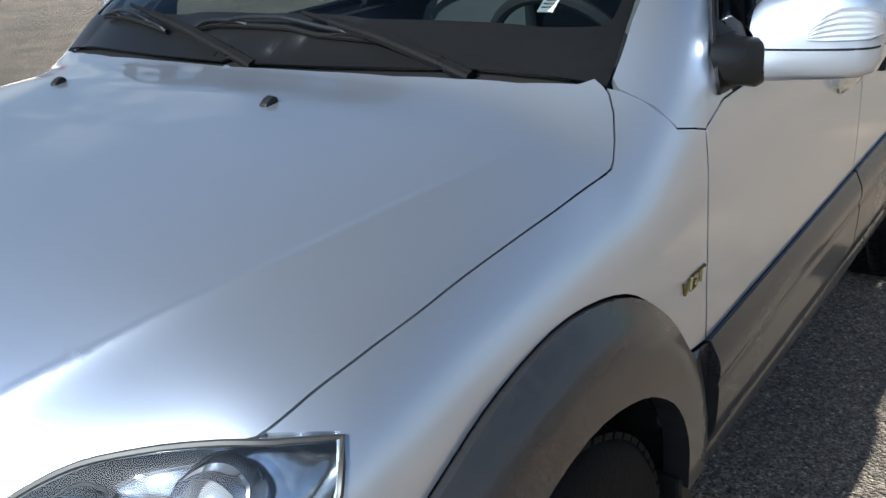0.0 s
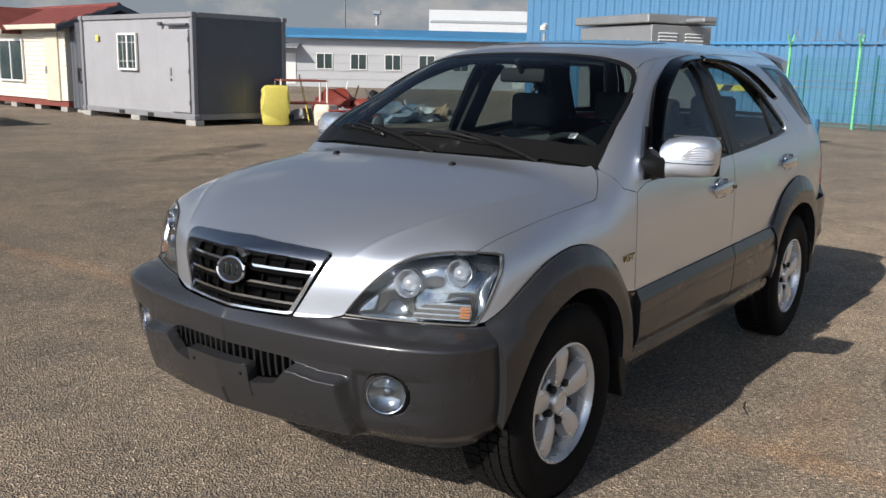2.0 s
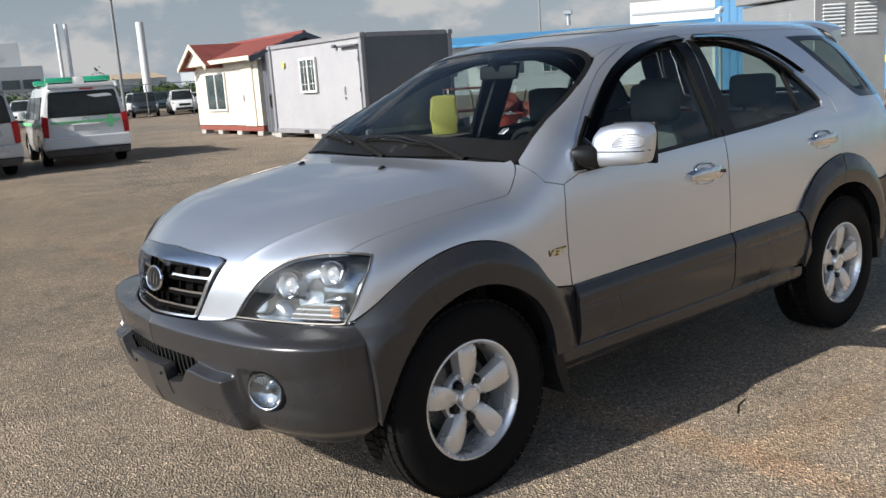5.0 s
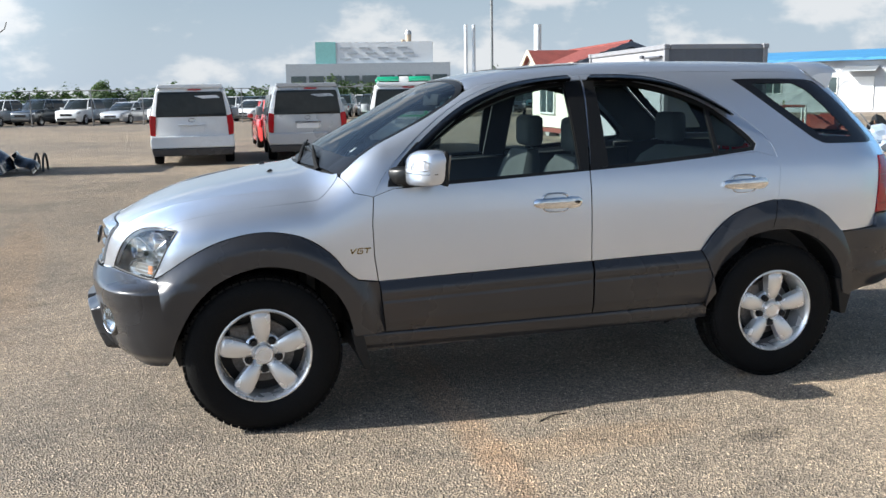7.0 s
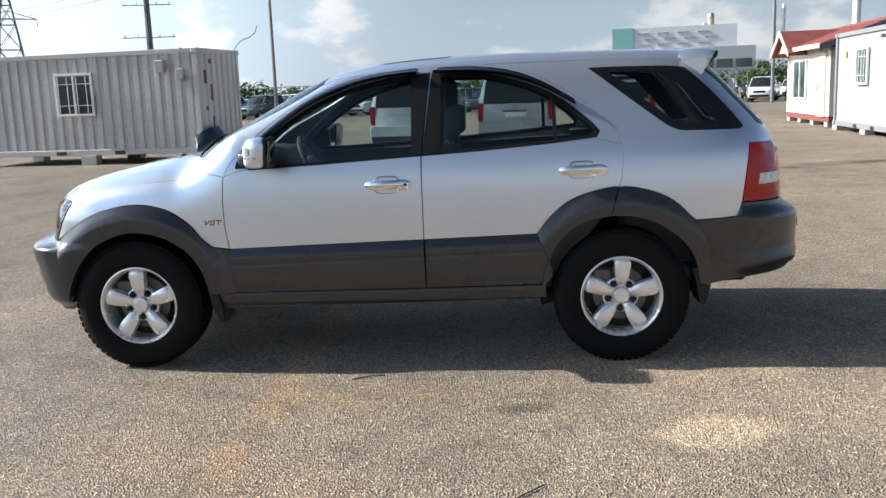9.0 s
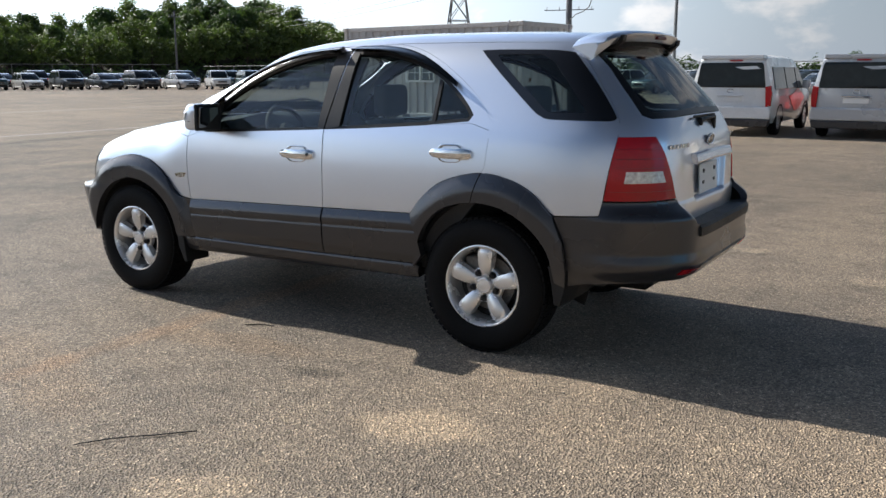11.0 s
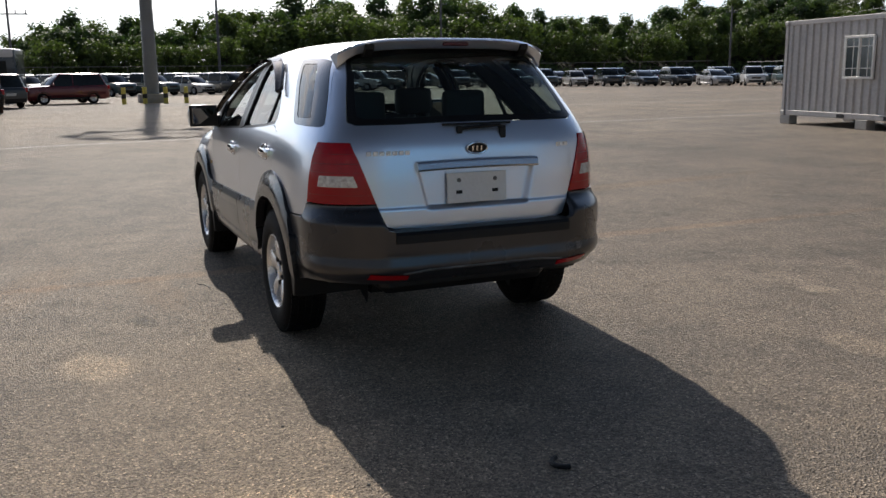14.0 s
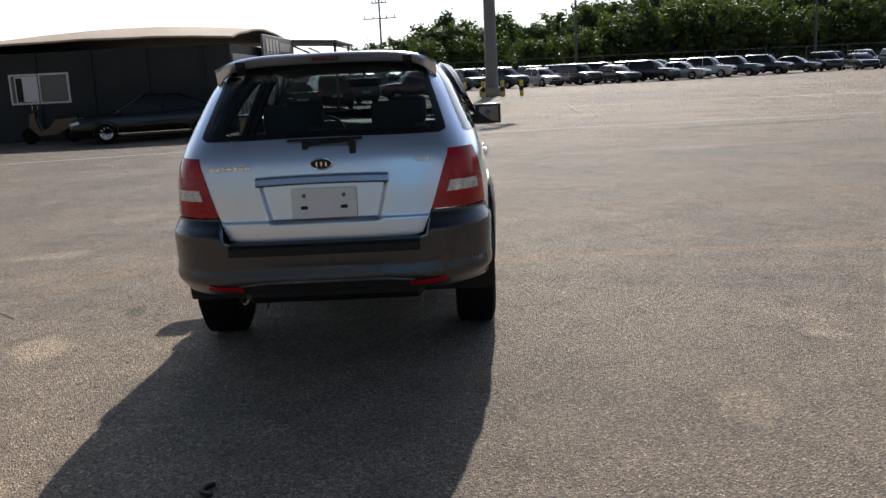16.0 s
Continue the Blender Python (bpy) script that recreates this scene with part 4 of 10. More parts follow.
def bump_f(c):
    x, y, z = np.abs(c.T)
    fwd = smoothstep(1.76, 1.92, x)
    rim_ = (0.006 + 0.014 * fwd) * np.clip((0.744 - z) / 0.060, 0, 1) - 0.015 * np.clip((0.684 - z) / 0.075, 0, 1) * fwd
    top_ = 0.592 - 0.014 * smoothstep(0.30, 0.43, y)
    lip_ = 0.044 * smoothstep(top_ + 0.003, top_ - 0.017, z) * smoothstep(0.520, 0.480, y - 0.02 * smoothstep(0.54, 0.40, z)) * smoothstep(0.33, 0.40, z)
    pocket = smoothstep(0.520, 0.540, y) * smoothstep(0.86, 0.66, y) * smoothstep(0.425, 0.480, z) * smoothstep(0.612, 0.580, z)
    r = np.hypot(y - 0.632, z - 0.532)
    hole_ = smoothstep(0.076, 0.064, r)
    return rim_ + lip_ - 0.012 * pocket * fwd - 0.035 * hole_ - 0.030 * smoothstep(0.40, 0.33, z)


lip_y = np.linspace(0.322, 0.56, 13)
lip_lines = []
for k in (0.004, -0.002, -0.007, -0.012, -0.018):
    ln_ = uv_yz([(y, 0.592 - 0.014 * float(smoothstep(0.30, 0.43, y)) + k) for y in lip_y], "nose")
    lip_lines += [[(sg_ * a, b) for a, b in ln_] for sg_ in (1, -1)]
bmp = panel("front_bumper", BT + [(-a, b) for a, b in BT[::-1] if abs(a) > 1e-6], "nose", "grey", car, "dark grey front bumper with a lower lip", off=0.004, thick=0.04, gap=0.001, step=0.0065, shape=bump_f, lines=lip_lines,
            hole=IN + [(-a, b) for a, b in IN[::-1] if abs(a) > 1e-6])
inn = IN + [(-a, b) for a, b in IN[::-1] if abs(a) > 1e-6]
panel("intake_back", inn, "nose", "black", bmp, "black lower air intake", off=-0.03, thick=0.01, gap=-0.01)
for k in range(-9, 10):
    y = k * 0.032
    zt, zb = 0.602, 0.510 + max(0, abs(y) - 0.17) * 0.30
    panel("intake_rib", uv_yz([(y - 0.0045, zt), (y + 0.0055, zt), (y + 0.0055, zb), (y - 0.0055, zb)], "nose"), "nose", "black", bmp, off=0.004, thick=0.03, gap=0)
panel("plate_mount", uv_yz(dense([(-0.165, 0.562), (0.14, 0.562), (0.14, 0.462), (-0.165, 0.462)]), "nose"), "nose", "grey", bmp, "dark grey blank plate mount", off=0.056, thick=0.045, gap=0)
for y in (-0.135, 0.11):
    u = uv_yz([(y, 0.522)], "nose")[0]
    c = surf("nose", [u])[0]
    bm = bmesh.new()
    rod(bm, (c[0] + 0.052, y, 0.522), (c[0] + 0.061, y, 0.522), 0.008, 0.006, 8)
    part("screw", bm, "black", bmp)
for s in SIDES:
    u = uv_yz([(0.632, 0.532)], "nose")[0]
    c = Vector(surf("nose", [(s * u[0], u[1])])[0])
    nrm = Vector((0.86, s * 0.5, 0)).normalized()
    m = Matrix.Translation(c + nrm * 0.004) @ nrm.to_track_quat("Z", "Y").to_matrix().to_4x4()
    fog = thing("fog_lamp", "round fog lamp in a chrome ring", "")
    fog.parent = car
    bm = bmesh.new()
    lathe(bm, [(0.0645, -0.004), (0.063, 0.0), (0.060, -0.002), (0.057, -0.024)], 36, "Z")
    part("fog_ring", bm, "chrome", fog, "chrome ring", smooth=True, m=m)
    bm = bmesh.new()
    lathe(bm, [(0.082, -0.030), (0.070, -0.012), (0.065, -0.005), (0.064, -0.03)], 36, "Z")
    part("fog_bezel", bm, "grey", fog, "dark grey bezel", smooth=True, m=m)
    bm = bmesh.new()
    lathe(bm, [(0.06, -0.012), (0.056, 0.0), (0.04, 0.008), (0.02, 0.012), (0.0005, 0.013)], 36, "Z")
    part("fog_glass", bm, "lens", fog, "clear glass", smooth=True, m=m)
    bm = bmesh.new()
    lathe(bm, [(0.060, -0.012), (0.05, -0.024), (0.034, -0.034), (0.018, -0.038), (0.014, -0.02), (0.0005, -0.016)], 36, "Z")
    part("fog_reflector", bm, "bowl", fog, "bright concave reflector", smooth=True, m=m)
panel("valance", uv_yz(mirrored([(0.0, 0.40), (0.4, 0.40), (0.56, 0.39), (0.56, 0.30), (0.4, 0.29), (0.0, 0.29)]), "nose"), "nose", "black", car, "black plastic valance under the bumper", off=-0.07, thick=0.03, gap=0)

# ---------- tail ----------
PIL = curve([(-2.045, 1.172), (-2.03, 1.26), (-1.93, 1.40), (-1.83, 1.52), (-1.74, 1.612)], 4)
left = uv_yz([(0.0, 0.727), (0.25, 0.728), (0.47, 0.733), (0.515, 0.745), (0.562, 0.862), (0.663, 1.172)], "tail") + uv_corner(PIL, "tail") + uv_yz([(0.50, 1.655), (0.25, 1.668), (0.0, 1.672)], "tail")
RW = uv_yz([(0.0, 1.252), (0.40, 1.252), (0.62, 1.258), (0.655, 1.275), (0.632, 1.36), (0.585, 1.50), (0.55, 1.60), (0.52, 1.618), (0.25, 1.63), (0.0, 1.632)], "tail")


def hatch_shape(c):
    x, y, z = np.abs(c.T)
    w = 0.285 + (z - 0.83) * 0.24
    rec = smoothstep(w + 0.014, w - 0.016, y) * smoothstep(0.818, 0.842, z) * smoothstep(1.062, 1.045, z)
    low = smoothstep(0.845, 0.825, z)
    return -0.030 * rec + 0.007 * low


hatch = thing("tailgate", "silver tailgate with chrome handle bar and blank plate", "")
hatch.parent = car
panel("tailgate_skin", left + [(-a, b) for a, b in left[::-1] if abs(a) > 1e-6], "tail", "silver", hatch, "silver painted tailgate skin", step=0.009, shape=hatch_shape, gap=0.002,
      hole=RW + [(-a, b) for a, b in RW[::-1] if abs(a) > 1e-6])
rw = RW + [(-a, b) for a, b in RW[::-1] if abs(a) > 1e-6]
rwin = panel("rear_window", rw, "tail", "dark_glass", hatch, "dark tinted heated rear window", off=0.0, thick=0.005, gap=0.002)
ri = [(a * 0.93, 1.43 + (b - 1.43) * 0.84) for a, b in rw]
panel("printed_border", rw, "tail", "satin_black", rwin, "black printed glass border", off=0.001, thick=0.004, gap=0.002, hole=ri)
c0 = surf("tail", [(0.0, 1.05)])[0]
bm = bmesh.new()
pts = []
for y in np.linspace(-0.347, 0.347, 13):
    pts.append((surf("tail", [(uv_yz([(abs(y), 1.05)], "tail")[0][0] * (1 if y > 0 else -1), 1.05)])[0][0] - 0.014, y, 1.049 - 0.006 * (y / 0.35) ** 2))
rings = []
for x, y, z in pts:
    rings.append([bm.verts.new((x + dx, y, z + dz)) for dx, dz in ((0.03, 0.028), (0.0, 0.027), (-0.014, 0.023), (-0.0185, 0.015), (-0.027, -0.012), (-0.022, -0.022), (0.03, -0.027))])
for a, b in zip(rings, rings[1:]):
    for k in range(7):
        bm.faces.new((a[k], a[(k + 1) % 7], b[(k + 1) % 7], b[k]))
bm.faces.new(rings[0])
bm.faces.new(rings[-1][::-1])
part("handle_bar", bm, "satin_chrome", hatch, "chrome bar over the plate")
bm = bmesh.new()
rod(bm, (c0[0] - 0.034, -0.255, 1.046), (c0[0] - 0.024, -0.255, 1.046), 0.009, seg=14)
part("lock", bm, "black", hatch, "small black lock")
plx = surf("tail", [(0.0, 0.92)])[0][0]
bm = bmesh.new()
box(bm, (plx + 0.012, 0, 0.922), (0.008, 0.345, 0.158), 0.003, m=pose(0, 0, 0, 0, 3, 0))
plate = part("number_plate", bm, "plate", hatch, "blank off-white plate with two slots")
for y in (0.105, -0.105):
    bm = bmesh.new()
    rod(bm, (plx + 0.012, y, 0.962), (plx + 0.003, y, 0.962), 0.012, 0.010, 10)
    part("bolt", bm, "steel", plate)
    bm = bmesh.new()
    box(bm, (plx + 0.0075, y, 0.90), (0.004, 0.036, 0.018), 0.001)
    part("slot", bm, "black", plate)
badge(hatch, surf("tail", [(0.0, 1.13)])[0][0] - 0.004, 1.128, 0.058, 0.029, -1, 8)


def marks(parent, y0, z0, n, w, h, material, name="name_badge"):
    """A word badge as plain bars."""
    for k in range(n):
        y = y0 - k * w * 1.22
        p = surf("tail", [(uv_yz([(abs(y), z0)], "tail")[0][0] * (1 if y > 0 else -1), z0)])[0]
        bm = bmesh.new()
        box(bm, (p[0] - 0.003, y, z0), (0.006, w, h), 0.0015)
        part(name, bm, material, parent, "plain bright bar badge")


marks(hatch, 0.585, 1.118, 7, 0.027, 0.022, "alloy")
marks(hatch, -0.50, 1.126, 3, 0.022, 0.022, "alloy")
# rear wiper
bm = bmesh.new()
p = surf("tail", [(-0.14, 1.235)])[0]
tube(bm, [(p[0] - 0.01, -0.165, 1.185), (p[0] - 0.03, -0.165, 1.225), (p[0] - 0.035, -0.14, 1.243), (p[0] - 0.025, 0.03, 1.232), (p[0] - 0.02, 0.085, 1.226)], 0.010, 8)
wip = part("rear_wiper", bm, "black", hatch, "black rear wiper arm", smooth=True)
bm = bmesh.new()
box(bm, (p[0] - 0.012, -0.165, 1.205), (0.05, 0.036, 0.07), 0.01, 2)
part("wiper_base", bm, "black", wip)
bm = bmesh.new()
box(bm, (p[0] - 0.012, -0.02, 1.252), (0.014, 0.40, 0.012), 0.004, m=pose(0, 0, 0, 0, 0, 0))
part("wiper_blade", bm, "black", wip)
bm = bmesh.new()
box(bm, (p[0] - 0.02, 0.085, 1.222), (0.03, 0.03, 0.04), 0.008, 2)
part("wiper_stop", bm, "black", wip)
# spoiler
bm = bmesh.new()
rings = []
for y in np.linspace(-0.615, 0.615, 25):
    e_ = abs(y) / 0.615
    zt = 1.706 - 0.012 * e_ ** 2 - 0.062 * e_ ** 6
    xr = -1.985 + 0.075 * e_ ** 2 + 0.05 * e_ ** 8
    dn = 0.03 * smoothstep(0.86, 1.0, e_)
    rings.append([bm.verts.new(q) for q in ((-1.72, y, zt - 0.022), (-1.78, y, zt - 0.007), (-1.89, y, zt - 0.002), (xr + 0.014, y, zt - 0.006), (xr, y, zt - 0.018), (xr + 0.026, y, zt - 0.054 - dn), (xr + 0.05, y, zt - 0.062 - dn), (-1.82, y, zt - 0.052 - dn))])
for a, b in zip(rings, rings[1:]):
    for k in range(8):
        bm.faces.new((a[k], a[(k + 1) % 8], b[(k + 1) % 8], b[k]))
bm.faces.new(rings[0])
bm.faces.new(rings[-1][::-1])
sp = part("spoiler", bm, "silver", car, "silver roof spoiler over the rear window", smooth=True)
for s in SIDES:
    bm = bmesh.new()
    prism(bm, [(-1.80, 1.66), (-1.947, 1.672), (-1.942, 1.64), (-1.90, 1.605), (-1.85, 1.60)], "y", s * 0.435, s * 0.485, bevel=0.006)
    part("spoiler_stay", bm, "black", sp, "black stay under the spoiler")
bm = bmesh.new()
box(bm, (-1.974, -0.02, 1.668), (0.022, 0.15, 0.018), 0.004)
part("brake_lamp", bm, "dark_red", sp, "dark red high brake lamp")
# tail lamps
for s in SIDES:
    tl = thing("tail_lamp", "red tail lamp with a clear band", "")
    tl.parent = car
    def edge_in(z):
        return 0.560 + (z - 0.862) * 0.335
    def edge_out(z):
        return -2.004 - (z - 0.862) * 0.135
    for nm, z0, z1, mt, lb, i0, i1, o_ in (("lamp_lens", 0.864, 1.172, "red_lens", "red lens with fine ribs", 0.0, 0.0, 0.006), ("lamp_band", 0.950, 1.008, "ribbed_band", "clear ribbed band", 0.055, -0.075, 0.0085), ("lamp_rib", 1.066, 1.070, "dark_red", "dark joint in the lens", 0.012, -0.012, 0.008), ("lamp_rib", 1.114, 1.117, "dark_red", "dark joint in the lens", 0.012, -0.012, 0.008), ("lamp_rib", 1.022, 1.025, "dark_red", "dark joint in the lens", 0.012, -0.012, 0.008), ("lamp_rib", 0.908, 0.911, "dark_red", "dark joint in the lens", 0.012, -0.012, 0.008)):
        zz = np.linspace(z0, z1, 5)
        u = uv_yz([(edge_in(z) + i0, z) for z in zz], "tail") + uv_corner([(edge_out(z) + i1, z) for z in zz[::-1]], "tail")
        panel(nm, [(s * a, b) for a, b in u], "tail", mt, tl, lb, off=o_, thick=0.03 if o_ < 0.007 else 0.006, gap=0.001, step=0.03)
# rear bumper
LB = uv_yz([(0.0, 0.722), (0.25, 0.723), (0.47, 0.728), (0.517, 0.742), (0.560, 0.859), (0.70, 0.859)], "tail") + uv_corner([(-2.0, 0.858), (-1.985, 0.787), (-1.90, 0.780), (-1.76, 0.772), (-1.815, 0.641), (-1.835, 0.50), (-1.83, 0.42), (-1.95, 0.445)], "tail") \
    + uv_yz([(0.70, 0.462), (0.5, 0.464), (0.25, 0.468), (0.0, 0.47)], "tail")


def bump_r(c):
    x, y, z = c[:, 0], np.abs(c[:, 1]), c[:, 2]
    back_ = smoothstep(-1.80, -2.12, x)
    ledge = smoothstep(0.80 + 0.055 * smoothstep(0.48, 0.56, y), 0.735 + 0.03 * smoothstep(0.48, 0.56, y), z)
    return back_ * (0.092 * ledge * (1 - 0.55 * smoothstep(0.5, 0.82, y)) + 0.012 * smoothstep(0.60, 0.56, z) - 0.05 * smoothstep(0.54, 0.45, z)) + 0.008


rb = panel("rear_bumper", LB + [(-a, b) for a, b in LB[::-1] if abs(a) > 1e-6], "tail", "grey", car, "dark grey rear bumper with a step", off=0.0, thick=0.04, gap=0.001, step=0.025, shape=bump_r)
for s in SIDES:
    u = [(s * a, b) for a, b in uv_yz(dense([(0.425, 0.512), (0.60, 0.526), (0.612, 0.497), (0.43, 0.484)]), "tail")]
    panel("reflector", u, "tail", "red_lens", rb, "red reflector", off=0.006, thick=0.03, gap=0, shape=bump_r, step=0.02)
bm = bmesh.new()
rings = []
for y in np.linspace(-0.50, 0.50, 21):
    u = uv_yz([(max(abs(y), 0.01), 0.72)], "tail")[0]
    x = surf("tail", [(u[0] * (1 if y >= 0 else -1), 0.72)])[0][0]
    rings.append([bm.verts.new(q) for q in ((x + 0.03, y, 0.728), (x - 0.05, y, 0.736), (x - 0.100, y, 0.730), (x - 0.113, y, 0.715), (x - 0.112, y, 0.672), (x + 0.03, y, 0.70))])
for a, b in zip(rings, rings[1:]):
    for k in range(6):
        bm.faces.new((a[k], a[(k + 1) % 6], b[(k + 1) % 6], b[k]))
bm.faces.new(rings[0])
bm.faces.new(rings[-1][::-1])
part("step_pad", bm, "black", rb, "black step pad on the bumper", smooth=True)
# lower lip line
bm = bmesh.new()
pts = []
for y in np.linspace(-0.46, 0.46, 15):
    u = uv_yz([(max(abs(y), 0.01), 0.50)], "tail")[0]
    zt = 0.528 - 0.014 * smoothstep(0.30, 0.46, abs(y))
    q = surf("tail", [(u[0] * (1 if y >= 0 else -1), zt)])
    pts.append((q[0][0] - bump_r(q)[0] - 0.001, y, zt))
tube(bm, pts, 0.007, 8)
part("lower_trim", bm, "steel", rb, "pale line along the lower bumper", smooth=True)

# ---------- wheels ----------
bm = bmesh.new()
prof = [(0.214, 0.098), (0.222, 0.106), (0.232, 0.112), (0.262, 0.121), (0.30, 0.1225), (0.328, 0.116), (0.346, 0.106), (0.357, 0.094), (0.3595, 0.07), (0.360, 0.0)]
prof = prof + [(r, -h) for r, h in prof[::-1][1:]]
lathe(bm, prof, 64, "Y")
tyre_me = finish(bm, "tyre", "rubber", True)
bm = bmesh.new()
for row, (w0, w1) in enumerate(((-0.098, -0.064), (-0.058, -0.022), (-0.016, 0.016), (0.022, 0.058), (0.064, 0.098))):
    nb = 60
    for i in range(nb):
        a0 = 2 * math.pi * (i + 0.25 * (row % 2)) / nb
        a1 = a0 + 2 * math.pi / nb * 0.80
        rr = 0.3695 if row in (1, 2, 3) else 0.3665
        q = [bm.verts.new((r * math.cos(a), y, r * math.sin(a))) for r in (0.356, rr) for a in (a0, a1) for y in (w0, w1)]
        for f_ in ((4, 5, 7, 6), (0, 4, 6, 2), (1, 3, 7, 5), (0, 1, 5, 4), (2, 6, 7, 3)):
            bm.faces.new([q[k] for k in f_])
tread_me = finish(bm, "tread", "rubber")
bm = bmesh.new()
lathe(bm, [(0.2215, 0.100), (0.2225, 0.108), (0.216, 0.110), (0.209, 0.104), (0.203, 0.085), (0.199, 0.06), (0.197, -0.10), (0.21, -0.105)], 64, "Y")
rim_me = finish(bm, "rim", "alloy", True)
bm = bmesh.new()
for k, (r, w, y0, y1) in enumerate(((0.030, 0.023, 0.040, 0.066), (0.056, 0.028, 0.042, 0.077), (0.085, 0.035, 0.044, 0.088), (0.12, 0.042, 0.046, 0.095), (0.155, 0.046, 0.046, 0.098), (0.180, 0.047, 0.044, 0.098), (0.198, 0.042, 0.042, 0.094), (0.207, 0.030, 0.040, 0.086))):
    ring = [bm.verts.new(p) for p in ((-w, y0, r), (-w * 0.92, y1 - 0.008, r), (-w * 0.55, y1, r), (w * 0.55, y1, r), (w * 0.92, y1 - 0.008, r), (w, y0, r))]
    if k:
        for j in range(6):
            bm.faces.new((last[j], last[(j + 1) % 6], ring[(j + 1) % 6], ring[j]))
    else:
        bm.faces.new(ring)
    last = ring
bm.faces.new(last[::-1])
spoke_me = finish(bm, "spoke", "alloy", True)
bm = bmesh.new()
lathe(bm, [(0.100, 0.03), (0.098, 0.056), (0.090, 0.062), (0.060, 0.064), (0.047, 0.066), (0.046, 0.084), (0.042, 0.090), (0.036, 0.0915), (0.034, 0.089), (0.0005, 0.092)], 40, "Y")
hub_me = finish(bm, "hub_cap", "alloy", True)
bm = bmesh.new()
lathe(bm, [(0.0005, 0.090), (0.012, 0.090), (0.0155, 0.084), (0.016, 0.05)], 8, "Y")
lathe(bm, [(0.013, 0.0655), (0.0205, 0.0655)], 16, "Y")
nut_me = finish(bm, "wheel_nut", "black")
bm = bmesh.new()
lathe(bm, [(0.03, 0.012), (0.148, 0.012), (0.148, -0.012), (0.03, -0.012)], 40, "Y")
box(bm, (0.10, 0.0, 0.085), (0.10, 0.06, 0.10), 0.01)
disc_me = finish(bm, "brake_disc", "steel", True)
bm = bmesh.new()
lathe(bm, [(0.0005, -0.02), (0.196, -0.02)], 40, "Y")
back_me = finish(bm, "drum_back", "black")


def wheel(parent, x, s, turn):
    w = thing("wheel", "black off-road tyre on a five-spoke alloy wheel", "")
    w.parent = parent
    w.matrix_basis = pose(x, s * 0.788, 0.3665, 0, turn, 0 if s > 0 else 180)
    for nm, me, lb in (("tyre", tyre_me, "black tyre with block tread"), ("rim", rim_me, "silver alloy rim"), ("hub_cap", hub_me, "silver hub cap"), ("brake_disc", disc_me, "dull steel brake disc"), ("drum_back", back_me, "dark backing")):
        o = new(nm, me)
        o.parent = w
        tagged(o, lb)
    o = new("tread", tread_me)
    o.parent = w
    tagged(o, "worn black block tread", kind="stuff")
    for k in range(5):
        o = new("spoke", spoke_me)
        o.parent, o.matrix_basis = w, pose(0, 0, 0, 0, 72 * k, 0)
        a = radians(72 * k + 36 + 90)
        o = new("wheel_nut", nut_me)
        o.parent, o.matrix_basis = w, pose(0.072 * math.cos(a), 0, 0.072 * math.sin(a))
    return w


